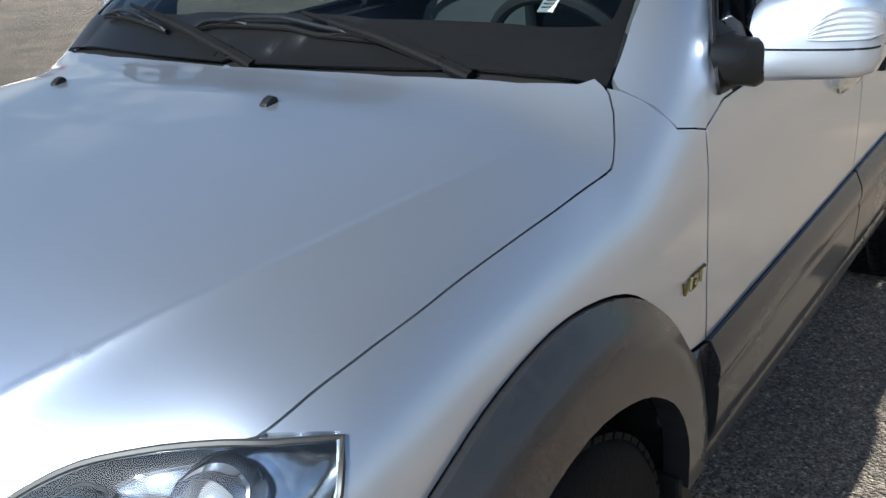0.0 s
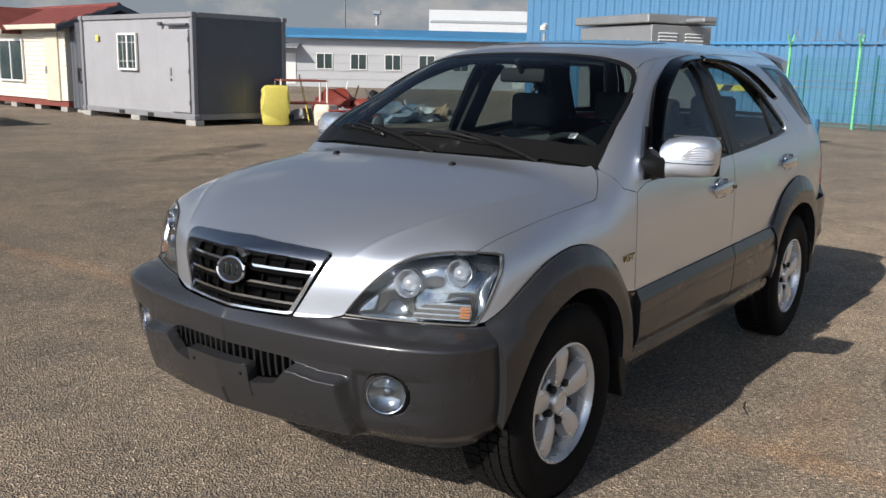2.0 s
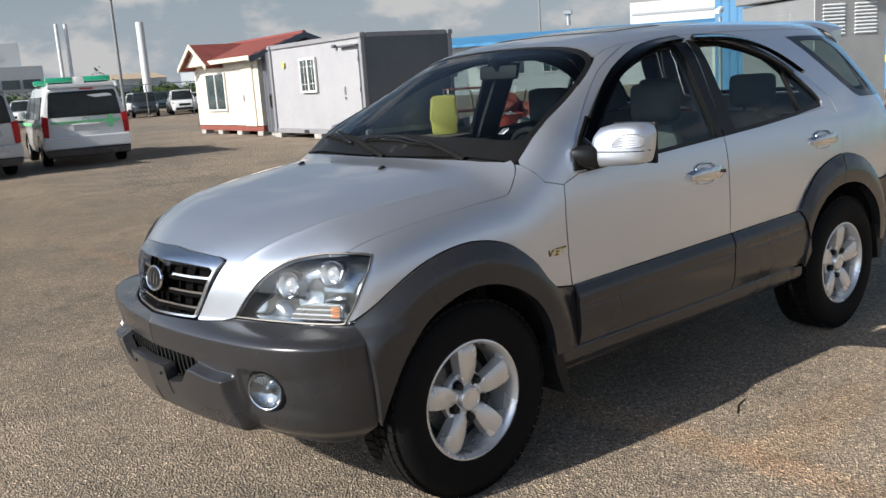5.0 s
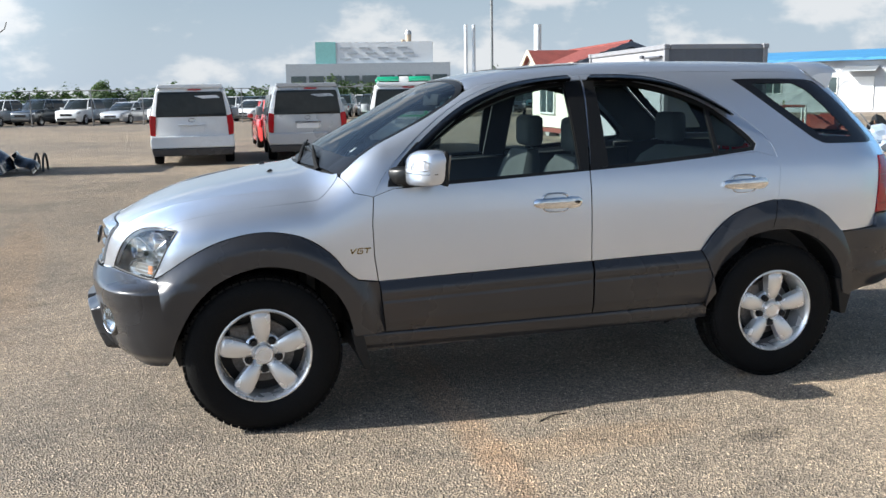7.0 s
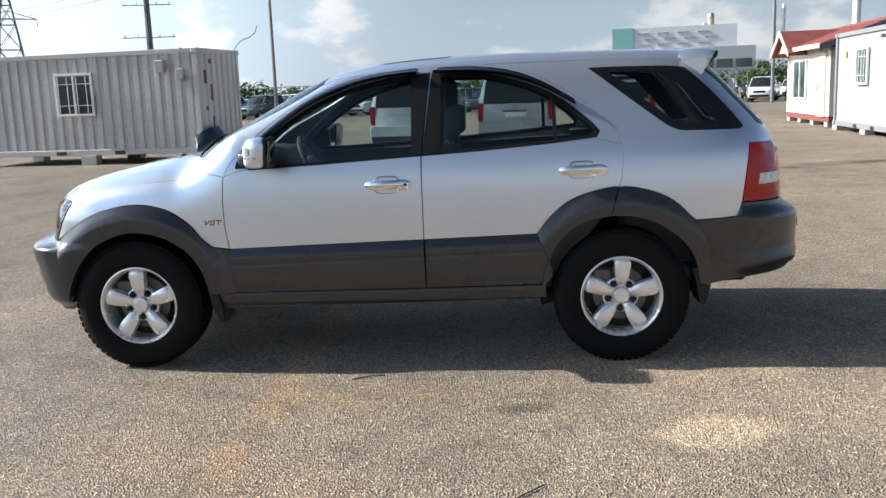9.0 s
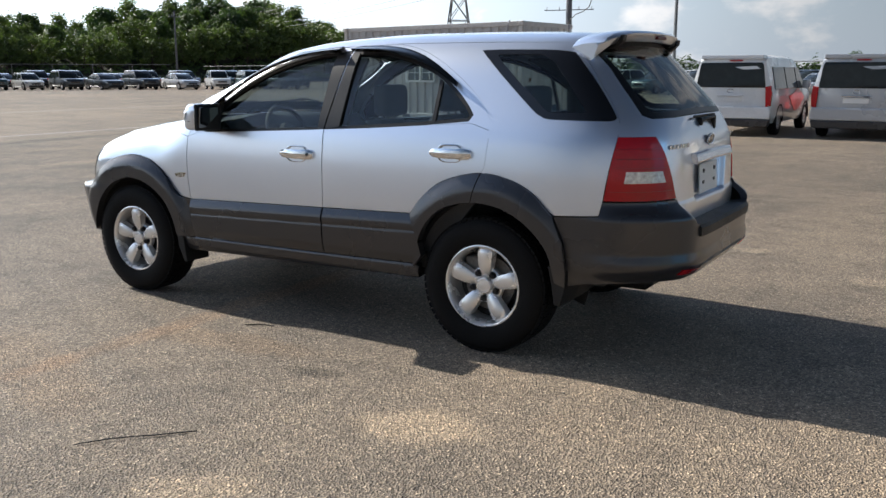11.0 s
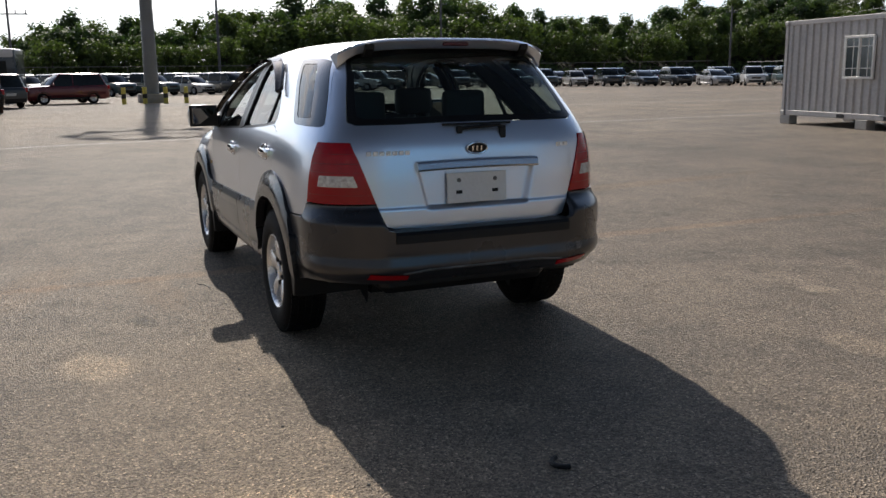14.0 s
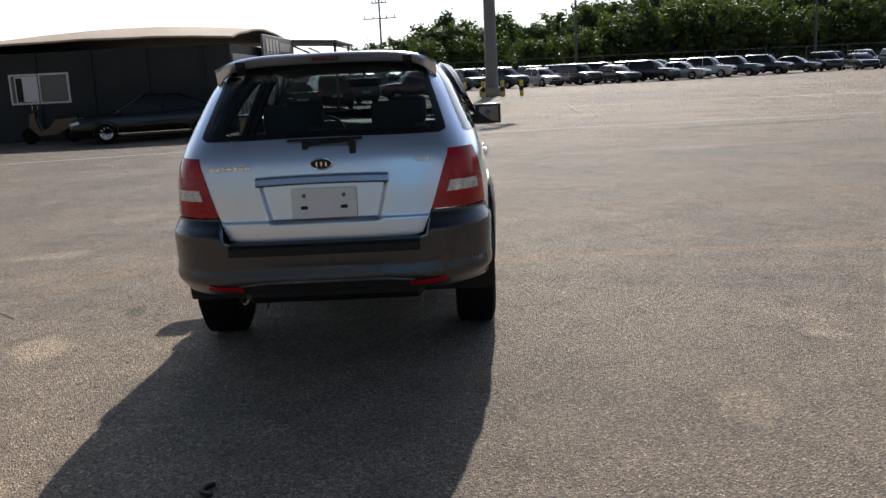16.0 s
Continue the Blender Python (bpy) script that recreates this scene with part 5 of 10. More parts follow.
for s in SIDES:
    wheel(car, 1.352, s, 2)
    wheel(car, -1.358, s, -3)
    for x, r in ((1.345, 0.43), (-1.355, 0.44)):
        bm = bmesh.new()
        lathe(bm, [(r, 0.46 * s), (r + 0.012, 0.86 * s)], 28, "Y", (x, 0, 0.37), radians(9 if x > 0 else 0), radians(188))
        lathe(bm, [(r, 0.46 * s), (0.02, 0.46 * s)], 28, "Y", (x, 0, 0.37), radians(-20), radians(200))
        part("wheel_housing", bm, "black", car, "black inner wheel housing")
    # mud flaps
    bm = bmesh.new()
    prism(bm, [(0.945, 0.46), (0.925, 0.36), (0.885, 0.255), (0.855, 0.255), (0.87, 0.36), (0.89, 0.46)], "y", s * 0.70, s * 0.90, bevel=0.008)
    part("mud_flap", bm, "black", car, "black rubber mud flap")
    bm = bmesh.new()
    prism(bm, [(-1.735, 0.52), (-1.765, 0.40), (-1.775, 0.315), (-1.81, 0.315), (-1.835, 0.42), (-1.84, 0.5)], "y", s * 0.70, s * 0.895, bevel=0.008)
    part("mud_flap", bm, "black", car, "black rubber mud flap")
    # door mirror
    mi = thing("door_mirror", "silver door mirror with a clear side lamp", "")
    mi.parent = car
    bm = bmesh.new()
    rings = []
    for k, (y, gx, gz, x0, z0) in enumerate(((0.878, 0.45, 0.55, 0.605, 1.183), (0.888, 0.80, 0.82, 0.60, 1.197), (0.91, 0.95, 0.95, 0.592, 1.206), (0.96, 1.0, 1.0, 0.58, 1.213), (1.02, 0.99, 0.99, 0.568, 1.215), (1.06, 0.94, 0.95, 0.557, 1.215), (1.082, 0.80, 0.84, 0.549, 1.214), (1.091, 0.5, 0.55, 0.545, 1.213))):
        ring = []
        for j in range(24):
            a = 2 * math.pi * j / 24
            ca, sa = math.cos(a), math.sin(a)
            px_ = math.copysign(abs(ca) ** 0.5, ca) * 0.078 * gx * (1.0 if ca > 0 else 0.55)
            pz_ = math.copysign(abs(sa) ** 0.6, sa) * 0.083 * gz
            ring.append(bm.verts.new((x0 + px_ + 0.02 * (1 if sa < 0 else -1) * abs(sa) * 0.6, s * y, z0 + pz_)))
        if rings:
            for j in range(24):
                bm.faces.new((rings[-1][j], rings[-1][(j + 1) % 24], ring[(j + 1) % 24], ring[j]))
        rings.append(ring)
    bm.faces.new(rings[0])
    bm.faces.new(rings[-1])
    part("mirror_shell", bm, "silver", mi, "silver painted shell", smooth=True)
    bm = bmesh.new()
    box(bm, (0.506, s * 0.988, 1.214), (0.012, 0.168, 0.126), 0.005, 2, m=pose(0, 0, 0, 0, -7, s * 5))
    part("mirror_glass", bm, "mirror", mi, "mirror glass facing back")
    bm = bmesh.new()
    box(bm, (0.514, s * 0.985, 1.214), (0.018, 0.206, 0.160), 0.006, 2)
    part("glass_frame", bm, "black", mi, "black frame round the glass")
    bm = bmesh.new()
    rings = []
    for y_, x0_, x1_, z0_, z1_ in ((0.845, 0.585, 0.735, 1.130, 1.215), (0.885, 0.590, 0.715, 1.128, 1.212), (0.905, 0.594, 0.690, 1.122, 1.212), (0.925, 0.592, 0.655, 1.140, 1.205)):
        ring = []
        for j in range(16):
            a = 2 * math.pi * j / 16
            ca, sa = math.cos(a), math.sin(a)
            ring.append(bm.verts.new(((x0_ + x1_) / 2 + math.copysign(abs(ca) ** 0.6, ca) * (x1_ - x0_) / 2, s * y_, (z0_ + z1_) / 2 + math.copysign(abs(sa) ** 0.6, sa) * (z1_ - z0_) / 2)))
        if rings:
            for j in range(16):
                bm.faces.new((rings[-1][j], rings[-1][(j + 1) % 16], ring[(j + 1) % 16], ring[j]))
        rings.append(ring)
    bm.faces.new(rings[-1])
    part("mirror_foot", bm, "satin_black", mi, "black plastic foot", smooth=True)
    sail = [(0.742, 1.122), (0.738, 1.148), (0.722, 1.180), (0.663, 1.246), (0.578, 1.322), (0.556, 1.318), (0.548, 1.128), (0.62, 1.122)]
    panel("mirror_sail", uv_xz(dense(sail, 0.03), s), "side", "satin_black", mi, "black triangular plate at the window's corner", off=0.004, thick=0.016, gap=0.0, step=0.03)
    bm = bmesh.new()
    rings = []
    def shell_x(y, z):
        ys = (0.88, 0.91, 0.96, 1.02, 1.06, 1.082, 1.091)
        gx, x0 = np.interp(y, ys, (0.7, 0.95, 1.0, 0.99, 0.94, 0.80, 0.5)), np.interp(y, ys, (0.602, 0.592, 0.58, 0.568, 0.557, 0.549, 0.545))
        sa = min(0.98, abs(z - 1.214) / 0.083) ** (1 / 0.6)
        return x0 + 0.078 * gx * math.sqrt(math.sqrt(1 - sa * sa)) + (0.012 * sa if z < 1.214 else -0.012 * sa)
    for y, z_lo, z_hi in ((0.985, 1.205, 1.222), (0.998, 1.202, 1.240), (1.012, 1.201, 1.252), (1.03, 1.201, 1.259), (1.055, 1.201, 1.260), (1.07, 1.202, 1.257), (1.081, 1.205, 1.250), (1.0885, 1.21, 1.240)):
        ring = []
        for k in range(13):
            z = z_lo + (z_hi - z_lo) * k / 12
            ring.append(bm.verts.new((shell_x(y, z) + ((0.0055 if k % 2 else 0.0035) if 0 < k < 12 else -0.003), s * (y + (0.003 if y > 1.06 else 0)), z)))
        if rings:
            for j in range(12):
                bm.faces.new((rings[-1][j], rings[-1][j + 1], ring[j + 1], ring[j]))
        rings.append(ring)
    part("mirror_lamp", bm, "ribbed_lens", mi, "clear ribbed side lamp", smooth=True)
    bm = bmesh.new()
    tube(bm, [(shell_x(y, 1.190) + 0.0005, s * y, 1.190) for y in (0.89, 0.91, 0.94, 0.97, 1.0, 1.03, 1.05, 1.068, 1.08, 1.087)] + [(0.56, s * 1.0905, 1.19), (0.535, s * 1.084, 1.19)], 0.0022, 6)
    part("shell_seam", bm, "gloss_black", mi, "dark seam round the shell")
    # handles
    for x0, zc, w in ((-0.103, 1.011, 0.252), (-1.157, 1.061, 0.256)):
        dh = thing("door_handle", "chrome door handle in a chrome dish", "")
        dh.parent = car
        yy = half(np.array([x0]), np.array([zc]))[0]
        bm = bmesh.new()
        rings = []
        n = 28
        for k, (sc, d) in enumerate(((1.0, 0.001), (0.985, 0.007), (0.93, 0.008), (0.78, -0.006), (0.3, -0.016), (0.02, -0.017))):
            ring = []
            for j in range(n):
                a = 2 * math.pi * j / n
                ca, sa = math.cos(a), math.sin(a)
                hx = math.copysign(abs(ca) ** 0.6, ca) * 0.076 * sc
                hz = math.copysign(abs(sa) ** 0.6, sa) * 0.050 * sc
                ring.append(bm.verts.new((x0 + 0.006 + hx, s * (yy + d), zc + hz)))
            if rings:
                for j in range(n):
                    bm.faces.new((rings[-1][j], rings[-1][(j + 1) % n], ring[(j + 1) % n], ring[j]))
            rings.append(ring)
        part("dish", bm, "chrome", dh, smooth=True)
        bm = bmesh.new()
        rings = []
        for k in range(13):
            t = k / 12
            x = x0 - w / 2 + w * t
            yb = half(np.array([x]), np.array([zc]))[0]
            hh = 0.027 * (0.72 + 0.28 * math.sin(math.pi * t)) * (1 if 0 < k < 12 else 0.55) + (0.005 if t < 0.28 else 0)
            out_ = yb + 0.016 + 0.020 * math.sin(math.pi * min(1, max(0, t))) ** 0.6
            in_ = yb - 0.002 if (t < 0.27 or t > 0.80) else out_ - 0.012
            ring = [bm.verts.new((x, s * q[0], zc + 0.0 + q[1])) for q in ((in_, -hh), (out_ - 0.006, -hh), (out_, -hh * 0.5), (out_, hh * 0.5), (out_ - 0.006, hh), (in_, hh))]
            if rings:
                for j in range(6):
                    bm.faces.new((rings[-1][j], rings[-1][(j + 1) % 6], ring[(j + 1) % 6], ring[j]))
            rings.append(ring)
        bm.faces.new(rings[0])
        bm.faces.new(rings[-1][::-1])
        part("grip", bm, "chrome", dh, "chrome grip", smooth=True)
        if x0 > -0.5:
            bm = bmesh.new()
            rod(bm, (x0 - 0.098, s * (yy + 0.028), zc + 0.002), (x0 - 0.098, s * (yy + 0.038), zc + 0.002), 0.008, seg=12)
            part("keyhole", bm, "black", dh, "black keyhole")
    # smoked rain visors over the side windows
    vo = [(x - 0.012, z - 0.022) for x, z in ROOF_LINE if -0.27 < x < 0.70]
    vi = curve([(0.668, 1.158), (0.60, 1.232), (0.52, 1.304), (0.33, 1.432), (0.09, 1.532), (-0.10, 1.572), (-0.262, 1.583)], 4)
    v = panel("rain_visor", uv_xz(dense([(x, z - 0.004) for x, z in vo] + vi[::-1], 0.06), s), "side", "smoke", car, "smoked black rain visor over the front window", off=0.020, thick=0.022, gap=0, step=0.02, shape=visor_bulge)
    vo = [(x + 0.008, z - 0.022) for x, z in ROOF_LINE if -1.16 < x < -0.345]
    vi = curve([(-0.352, 1.588), (-0.59, 1.578), (-0.783, 1.545), (-0.93, 1.500), (-1.05, 1.442), (-1.13, 1.395)], 4)
    panel("rain_visor", uv_xz(dense([(x, z - 0.004) for x, z in vo] + vi[::-1], 0.06), s), "side", "smoke", car, "smoked black rain visor over the rear window", off=0.020, thick=0.022, gap=0, step=0.02, shape=visor_bulge)
    for x in (-0.215, -0.50):
        zc = 1.608
        yb = half(np.array([x]), np.array([zc]))[0]
        bm = bmesh.new()
        box(bm, (x, s * (yb + 0.018), zc), (0.07, 0.012, 0.022), 0.005, 2, m=pose(0, 0, 0, -s * 24, 0, 0))
        part("visor_clip", bm, "gloss_black", car, "black visor clip")
    # wing badge: the letters VGT as slanted strokes on the paint
    letters = ([(0.0, 1.0), (0.35, 0.0), (1.0, 1.0)], [(1.0, 1.0), (0.1, 1.0), (0.0, 0.0), (0.9, 0.0), (0.95, 0.5), (0.4, 0.5)], [(-0.15, 1.0), (1.15, 1.0), (0.5, 1.0), (0.45, 0.0)])
    for k, strokes in enumerate(letters):
        bm = bmesh.new()
        pts = []
        for u_, v_ in strokes:
            d_ = k * 0.033 + u_ * 0.025 + v_ * 0.004
            x = (0.933 - d_) if s > 0 else (0.833 + d_)
            z_ = 0.818 + v_ * 0.023
            yb = half(np.array([x]), np.array([z_]))[0]
            pts.append((x, s * (yb + 0.001), z_))
        for a_, b_ in zip(pts, pts[1:]):
            rod(bm, a_, b_, 0.0032, seg=6)
        part("wing_badge", bm, "gold", car, "small gold metal letter")
    # hood washer jets
    y = 0.281 if s > 0 else -0.345
    bm = bmesh.new()
    zj = surf("side", uv_xy([(1.24, abs(y))]))[0][2]
    prism(bm, [(1.228, zj - 0.004), (1.229, zj + 0.008), (1.236, zj + 0.013), (1.246, zj + 0.010), (1.256, zj + 0.003), (1.259, zj - 0.004)], "y", y - 0.009, y + 0.009, bevel=0.003)
    part("washer_jet", bm, "black", car, "small black washer jet")

# ---------- wipers ----------
def on_screen(x, y, up):
    u = uv_xy([(x, abs(y))])[0]
    p = surf("side", [(u[0], math.copysign(u[1], y))])[0]
    return Vector((p[0] + 0.45 * up, p[1], p[2] + 0.85 * up))


for piv, tip, b0, b1 in (((1.030, 0.545), (0.985, 0.139), (0.997, -0.191), (1.002, 0.392)), ((1.068, 0.055), (0.945, -0.452), (0.925, -0.610), (1.004, -0.272))):
    wp = thing("windscreen_wiper", "black windscreen wiper", "")
    wp.parent = car
    bm = bmesh.new()
    P0, P1 = on_screen(*piv, -0.004), on_screen(*tip, 0.030)
    along = (P1 - P0).normalized()
    across = along.cross(Vector((0.45, 0, 0.85))).normalized()
    over = across.cross(along)
    rings = []
    for t, w, h in ((0.0, 0.011, 0.008), (0.12, 0.0115, 0.008), (0.13, 0.0095, 0.006), (0.15, 0.0095, 0.006), (0.16, 0.011, 0.008), (0.5, 0.0095, 0.008), (0.80, 0.008, 0.008), (0.82, 0.004, 0.004), (1.0, 0.004, 0.004)):
        c = P0.lerp(P1, t) + over * (0.014 * math.sin(math.pi * min(1, t * 1.1)))
        ring = [bm.verts.new(c + across * u_ * w + over * v_ * h) for u_, v_ in ((-1, -1), (-1, 0.4), (-0.6, 1), (0.6, 1), (1, 0.4), (1, -1))]
        if rings:
            for j in range(6):
                bm.faces.new((rings[-1][j], rings[-1][(j + 1) % 6], ring[(j + 1) % 6], ring[j]))
        rings.append(ring)
    bm.faces.new(rings[0])
    bm.faces.new(rings[-1][::-1])
    part("arm", bm, "rubber", wp, "flat black wiper arm")
    at_ = lambda t, up: on_screen(b0[0] + (b1[0] - b0[0]) * t, b0[1] + (b1[1] - b0[1]) * t, up)
    bm = bmesh.new()
    tube(bm, [at_(t, 0.008) for t in np.linspace(0, 1, 9)], 0.006, 6)
    part("blade", bm, "rubber", wp, "rubber wiper blade")
    for t0, t1, up in ((0.02, 0.30, 0.018), (0.16, 0.84, 0.030), (0.70, 0.98, 0.018)):
        bm = bmesh.new()
        tube(bm, [at_(t0 + (t1 - t0) * k, 0.010 + (up - 0.008) * math.sin(math.pi * k) ** 0.5) for k in np.linspace(0, 1, 9)], 0.005, 6)
        part("bridge", bm, "satin_black", wp, "thin black blade bridge")
bm = bmesh.new()
p = on_screen(0.86, 0.60, -0.006)
box(bm, p, (0.04, 0.03, 0.002), m=pose(0, 0, 0, 0, 28, 6))
st = part("sticker", bm, "paper", screen, "small white paper sticker inside the screen")
for k in range(3):
    bm = bmesh.new()
    q = on_screen(0.868 - 0.009 * k, 0.60, -0.0035)
    box(bm, q, (0.003, 0.018, 0.001), m=pose(0, 0, 0, 0, 28, 6))
    part("printed_line", bm, "trim", screen)

# ---------- cabin ----------
bm = bmesh.new()
box(bm, (-0.55, 0, 0.46), (2.9, 1.52, 0.10), 0.02)
box(bm, (-1.75, 0, 0.62), (0.75, 1.36, 0.36), 0.03)
part("cabin_floor", bm, "trim", car, "dark cabin floor and boot floor")
bm = bmesh.new()
box(bm, (0.0, 0, 0.34), (3.5, 0.92, 0.16), 0.04)
box(bm, (1.55, 0, 0.46), (0.75, 0.92, 0.30), 0.05)
box(bm, (1.1, 0, 0.74), (0.10, 1.36, 0.70), 0.03)
box(bm, (-1.9, 0, 0.45), (0.5, 1.0, 0.2), 0.04)
part("underbody", bm, "black", car, "black underbody and chassis")
for s in SIDES:
    o = [(0.80, 1.10), (0.2, 1.13), (-0.9, 1.19), (-1.3, 1.20), (-1.35, 0.9), (-1.0, 0.46), (0.75, 0.46)]
    panel("door_lining", uv_xz(dense(o), s), "side", "trim", car, "dark door lining", off=-0.075, thick=0.02, gap=0)
    o = [(-1.2, 1.225), (-2.0, 1.235), (-1.98, 0.85), (-1.3, 0.85)]
    panel("boot_lining", uv_xz(dense(o), s), "side", "trim", car, "dark boot lining", off=-0.05, thick=0.02, gap=0)
    o = [(-0.25, 1.16), (-0.40, 1.16), (-0.42, 1.60), (-0.28, 1.60)]
    panel("pillar_trim", uv_xz(dense(o), s), "side", "trim", car, "dark middle pillar trim", off=-0.05, thick=0.02, gap=0)
    o = [(-1.36, 1.22), (-1.60, 1.27), (-1.16, 1.62), (-0.9, 1.62)]
    panel("rear_pillar_trim", uv_xz(dense(o), s), "side", "seat", car, "grey rear pillar trim", off=-0.06, thick=0.02, gap=0)
rl2 = uv_xy([(0.24, 0.0), (0.2, 0.55), (-1.6, 0.56), (-1.78, 0.45), (-1.80, 0.0)])
panel("headlining", flipped(rl2), "side", "seat", car, "grey cloth headlining", off=-0.035, thick=0.01, gap=0)
bm = bmesh.new()
rings = []
for y in np.linspace(-0.72, 0.72, 17):
    cl = 0.06 * math.exp(-((y - 0.36) / 0.2) ** 2)
    rings.append([bm.verts.new(q) for q in ((1.04, y, 0.80), (1.03, y, 1.165 - 0.05 * (y / 0.72) ** 4), (0.85, y, 1.20 - 0.07 * (y / 0.72) ** 4), (0.64, y, 1.175 + 0.6 * cl), (0.57, y, 1.11 + 0.6 * cl), (0.56, y, 0.80))])
for a, b in zip(rings, rings[1:]):
    for k in range(6):
        bm.faces.new((a[k], a[(k + 1) % 6], b[(k + 1) % 6], b[k]))
bm.faces.new(rings[0])
bm.faces.new(rings[-1][::-1])
part("dashboard", bm, "trim", car, "dark grey dashboard", smooth=True)
sw = thing("steering_wheel", "dark steering wheel", "")
sw.parent = car
sw.matrix_basis = pose(0.40, 0.37, 1.09, 0, -64, 0)
bm = bmesh.new()
tube(bm, [(0.185 * math.cos(2 * math.pi * k / 40), 0.185 * math.sin(2 * math.pi * k / 40), 0) for k in range(40)], 0.015, 8, closed=True)
part("rim", bm, "trim", sw, smooth=True)
bm = bmesh.new()
lathe(bm, [(0.0005, 0.02), (0.06, 0.015), (0.075, -0.01), (0.04, -0.05)], 24, "Z")
for a in (0, 180, 270):
    rod(bm, (0, 0, -0.01), (0.18 * math.sin(radians(a)), 0.18 * math.cos(radians(a)), 0), 0.018, 0.012, 8)
part("hub", bm, "trim", sw, smooth=True)


def seat(x, y, back_x, tilt=-14, width=0.50, bench=False):
    st_ = thing("seat", "grey cloth car seat with a headrest", "")
    st_.parent = car
    st_.matrix_basis = pose(x, y, 0.47)
    bm = bmesh.new()
    box(bm, (0.05, 0, 0.16), (0.52, width, 0.20), 0.06, 3, m=pose(0, 0, 0, 0, -6, 0))
    part("cushion", bm, "seat", st_, smooth=True)
    bm = bmesh.new()
    rings = []
    for z, w, d in ((0.12, 0.46, 0.10), (0.3, 0.50, 0.12), (0.5, 0.50, 0.12), (0.66, 0.42, 0.10), (0.73, 0.30, 0.07)):
        w *= width / 0.5
        ox = -0.20 - math.tan(radians(-tilt)) * z
        ring = [bm.verts.new((ox + d * q[0], w * q[1], z)) for q in ((0.5, -0.30), (0.62, -0.48), (0.1, -0.5), (-0.5, -0.40), (-0.6, 0.0), (-0.5, 0.40), (0.1, 0.5), (0.62, 0.48), (0.5, 0.30), (0.42, 0.0))]
        if rings:
            for j in range(10):
                bm.faces.new((rings[-1][j], rings[-1][(j + 1) % 10], ring[(j + 1) % 10], ring[j]))
        rings.append(ring)
    bm.faces.new(rings[0])
    bm.faces.new(rings[-1][::-1])
    part("backrest", bm, "seat", st_, smooth=True)
    for hy in ((0,) if not bench else (-0.33, 0.33)):
        bm = bmesh.new()
        ox = -0.20 - math.tan(radians(-tilt)) * 0.82
        box(bm, (ox, hy, 0.845), (0.10, 0.27, 0.19), 0.045, 3)
        for q in (-0.05, 0.05):
            rod(bm, (ox + 0.01, hy + q, 0.66), (ox, hy + q, 0.8), 0.007, seg=6)
        part("headrest", bm, "seat", st_, smooth=True)
    return st_


seat(-0.02, 0.37, 0)
seat(-0.02, -0.37, 0)
seat(-0.92, 0.0, 0, tilt=-18, width=1.28, bench=True)
bm = bmesh.new()
box(bm, (0.30, 0.0, 1.515), (0.03, 0.24, 0.07), 0.02, 2, m=pose(0, 0, 0, 0, -10, 6))
rod(bm, (0.31, 0, 1.53), (0.36, 0, 1.585), 0.012, seg=8)
part("rear_view_mirror", bm, "trim", car, "dark inside mirror", smooth=True)

# ---------- ground ----------
DUST, RUST, OIL = (1.62, 1.56, 1.46), (1.12, 1.0, 0.88), (0.5, 0.5, 0.5)
# x, y, half sizes, turn, tone, amount
# first entry paints front-lit brightness into the ground; second is a broad darker area
STAINS_AND_TONES = [(-4.0, 3.6, 9.0, 3.6, 5, (1.28, 1.25, 1.2), 1.0), (5.0, -7.5, 11.0, 6.5, 10, (0.76, 0.77, 0.78), 1.0), (-1.64, 1.93, 0.30, 0.19, 20, DUST, 1.0), (-3.57, 1.42, 0.28, 0.17, 60, DUST, 0.7), (1.5, 3.3, 0.42, 0.2, 100, DUST, 0.7), (-0.80, 1.62, 0.18, 0.08, 10, OIL, 0.75),
          (-0.05, 1.45, 0.7, 0.16, 5, RUST, 0.6), (0.55, 2.3, 0.9, 0.25, -20, RUST, 0.5), (-2.4, 3.2, 0.7, 0.22, 40, RUST, 0.5), (-13.5, -9.5, 1.1, 0.5, 30, OIL, 0.8), (-5.0, -9.9, 0.75, 0.28, 20, OIL, 0.8), (-7.3, -10.7, 0.6, 0.22, 20, OIL, 0.8), (0.45, -1.5, 5.5, 0.12, 90, (1.22, 1.08, 0.97), 0.9), (-1.26, 2.87, 0.26, 0.16, 30, DUST, 0.9), (-3.05, -2.0, 0.24, 0.16, 0, DUST, 0.6), (-2.0, -2.78, 0.14, 0.10, 40, DUST, 0.7), (12.2, -4.8, 6.0, 0.3, 92, (1.18, 1.15, 1.1), 0.8),
          (-6.5, -10.5, 1.4, 0.4, 25, OIL, 0.7), (-15, -12, 1.1, 0.4, 10, OIL, 0.7), (-17.5, -2.5, 1.2, 0.4, 50, OIL, 0.6), (-19.5, 0.5, 1.5, 0.5, 70, OIL, 0.5), (3.4, -4.5, 3.0, 0.25, 98, RUST, 0.7), (14.5, -8, 3.5, 0.35, 98, OIL, 0.6), (9.5, -5.0, 2.5, 0.3, 95, DUST, 0.5)]

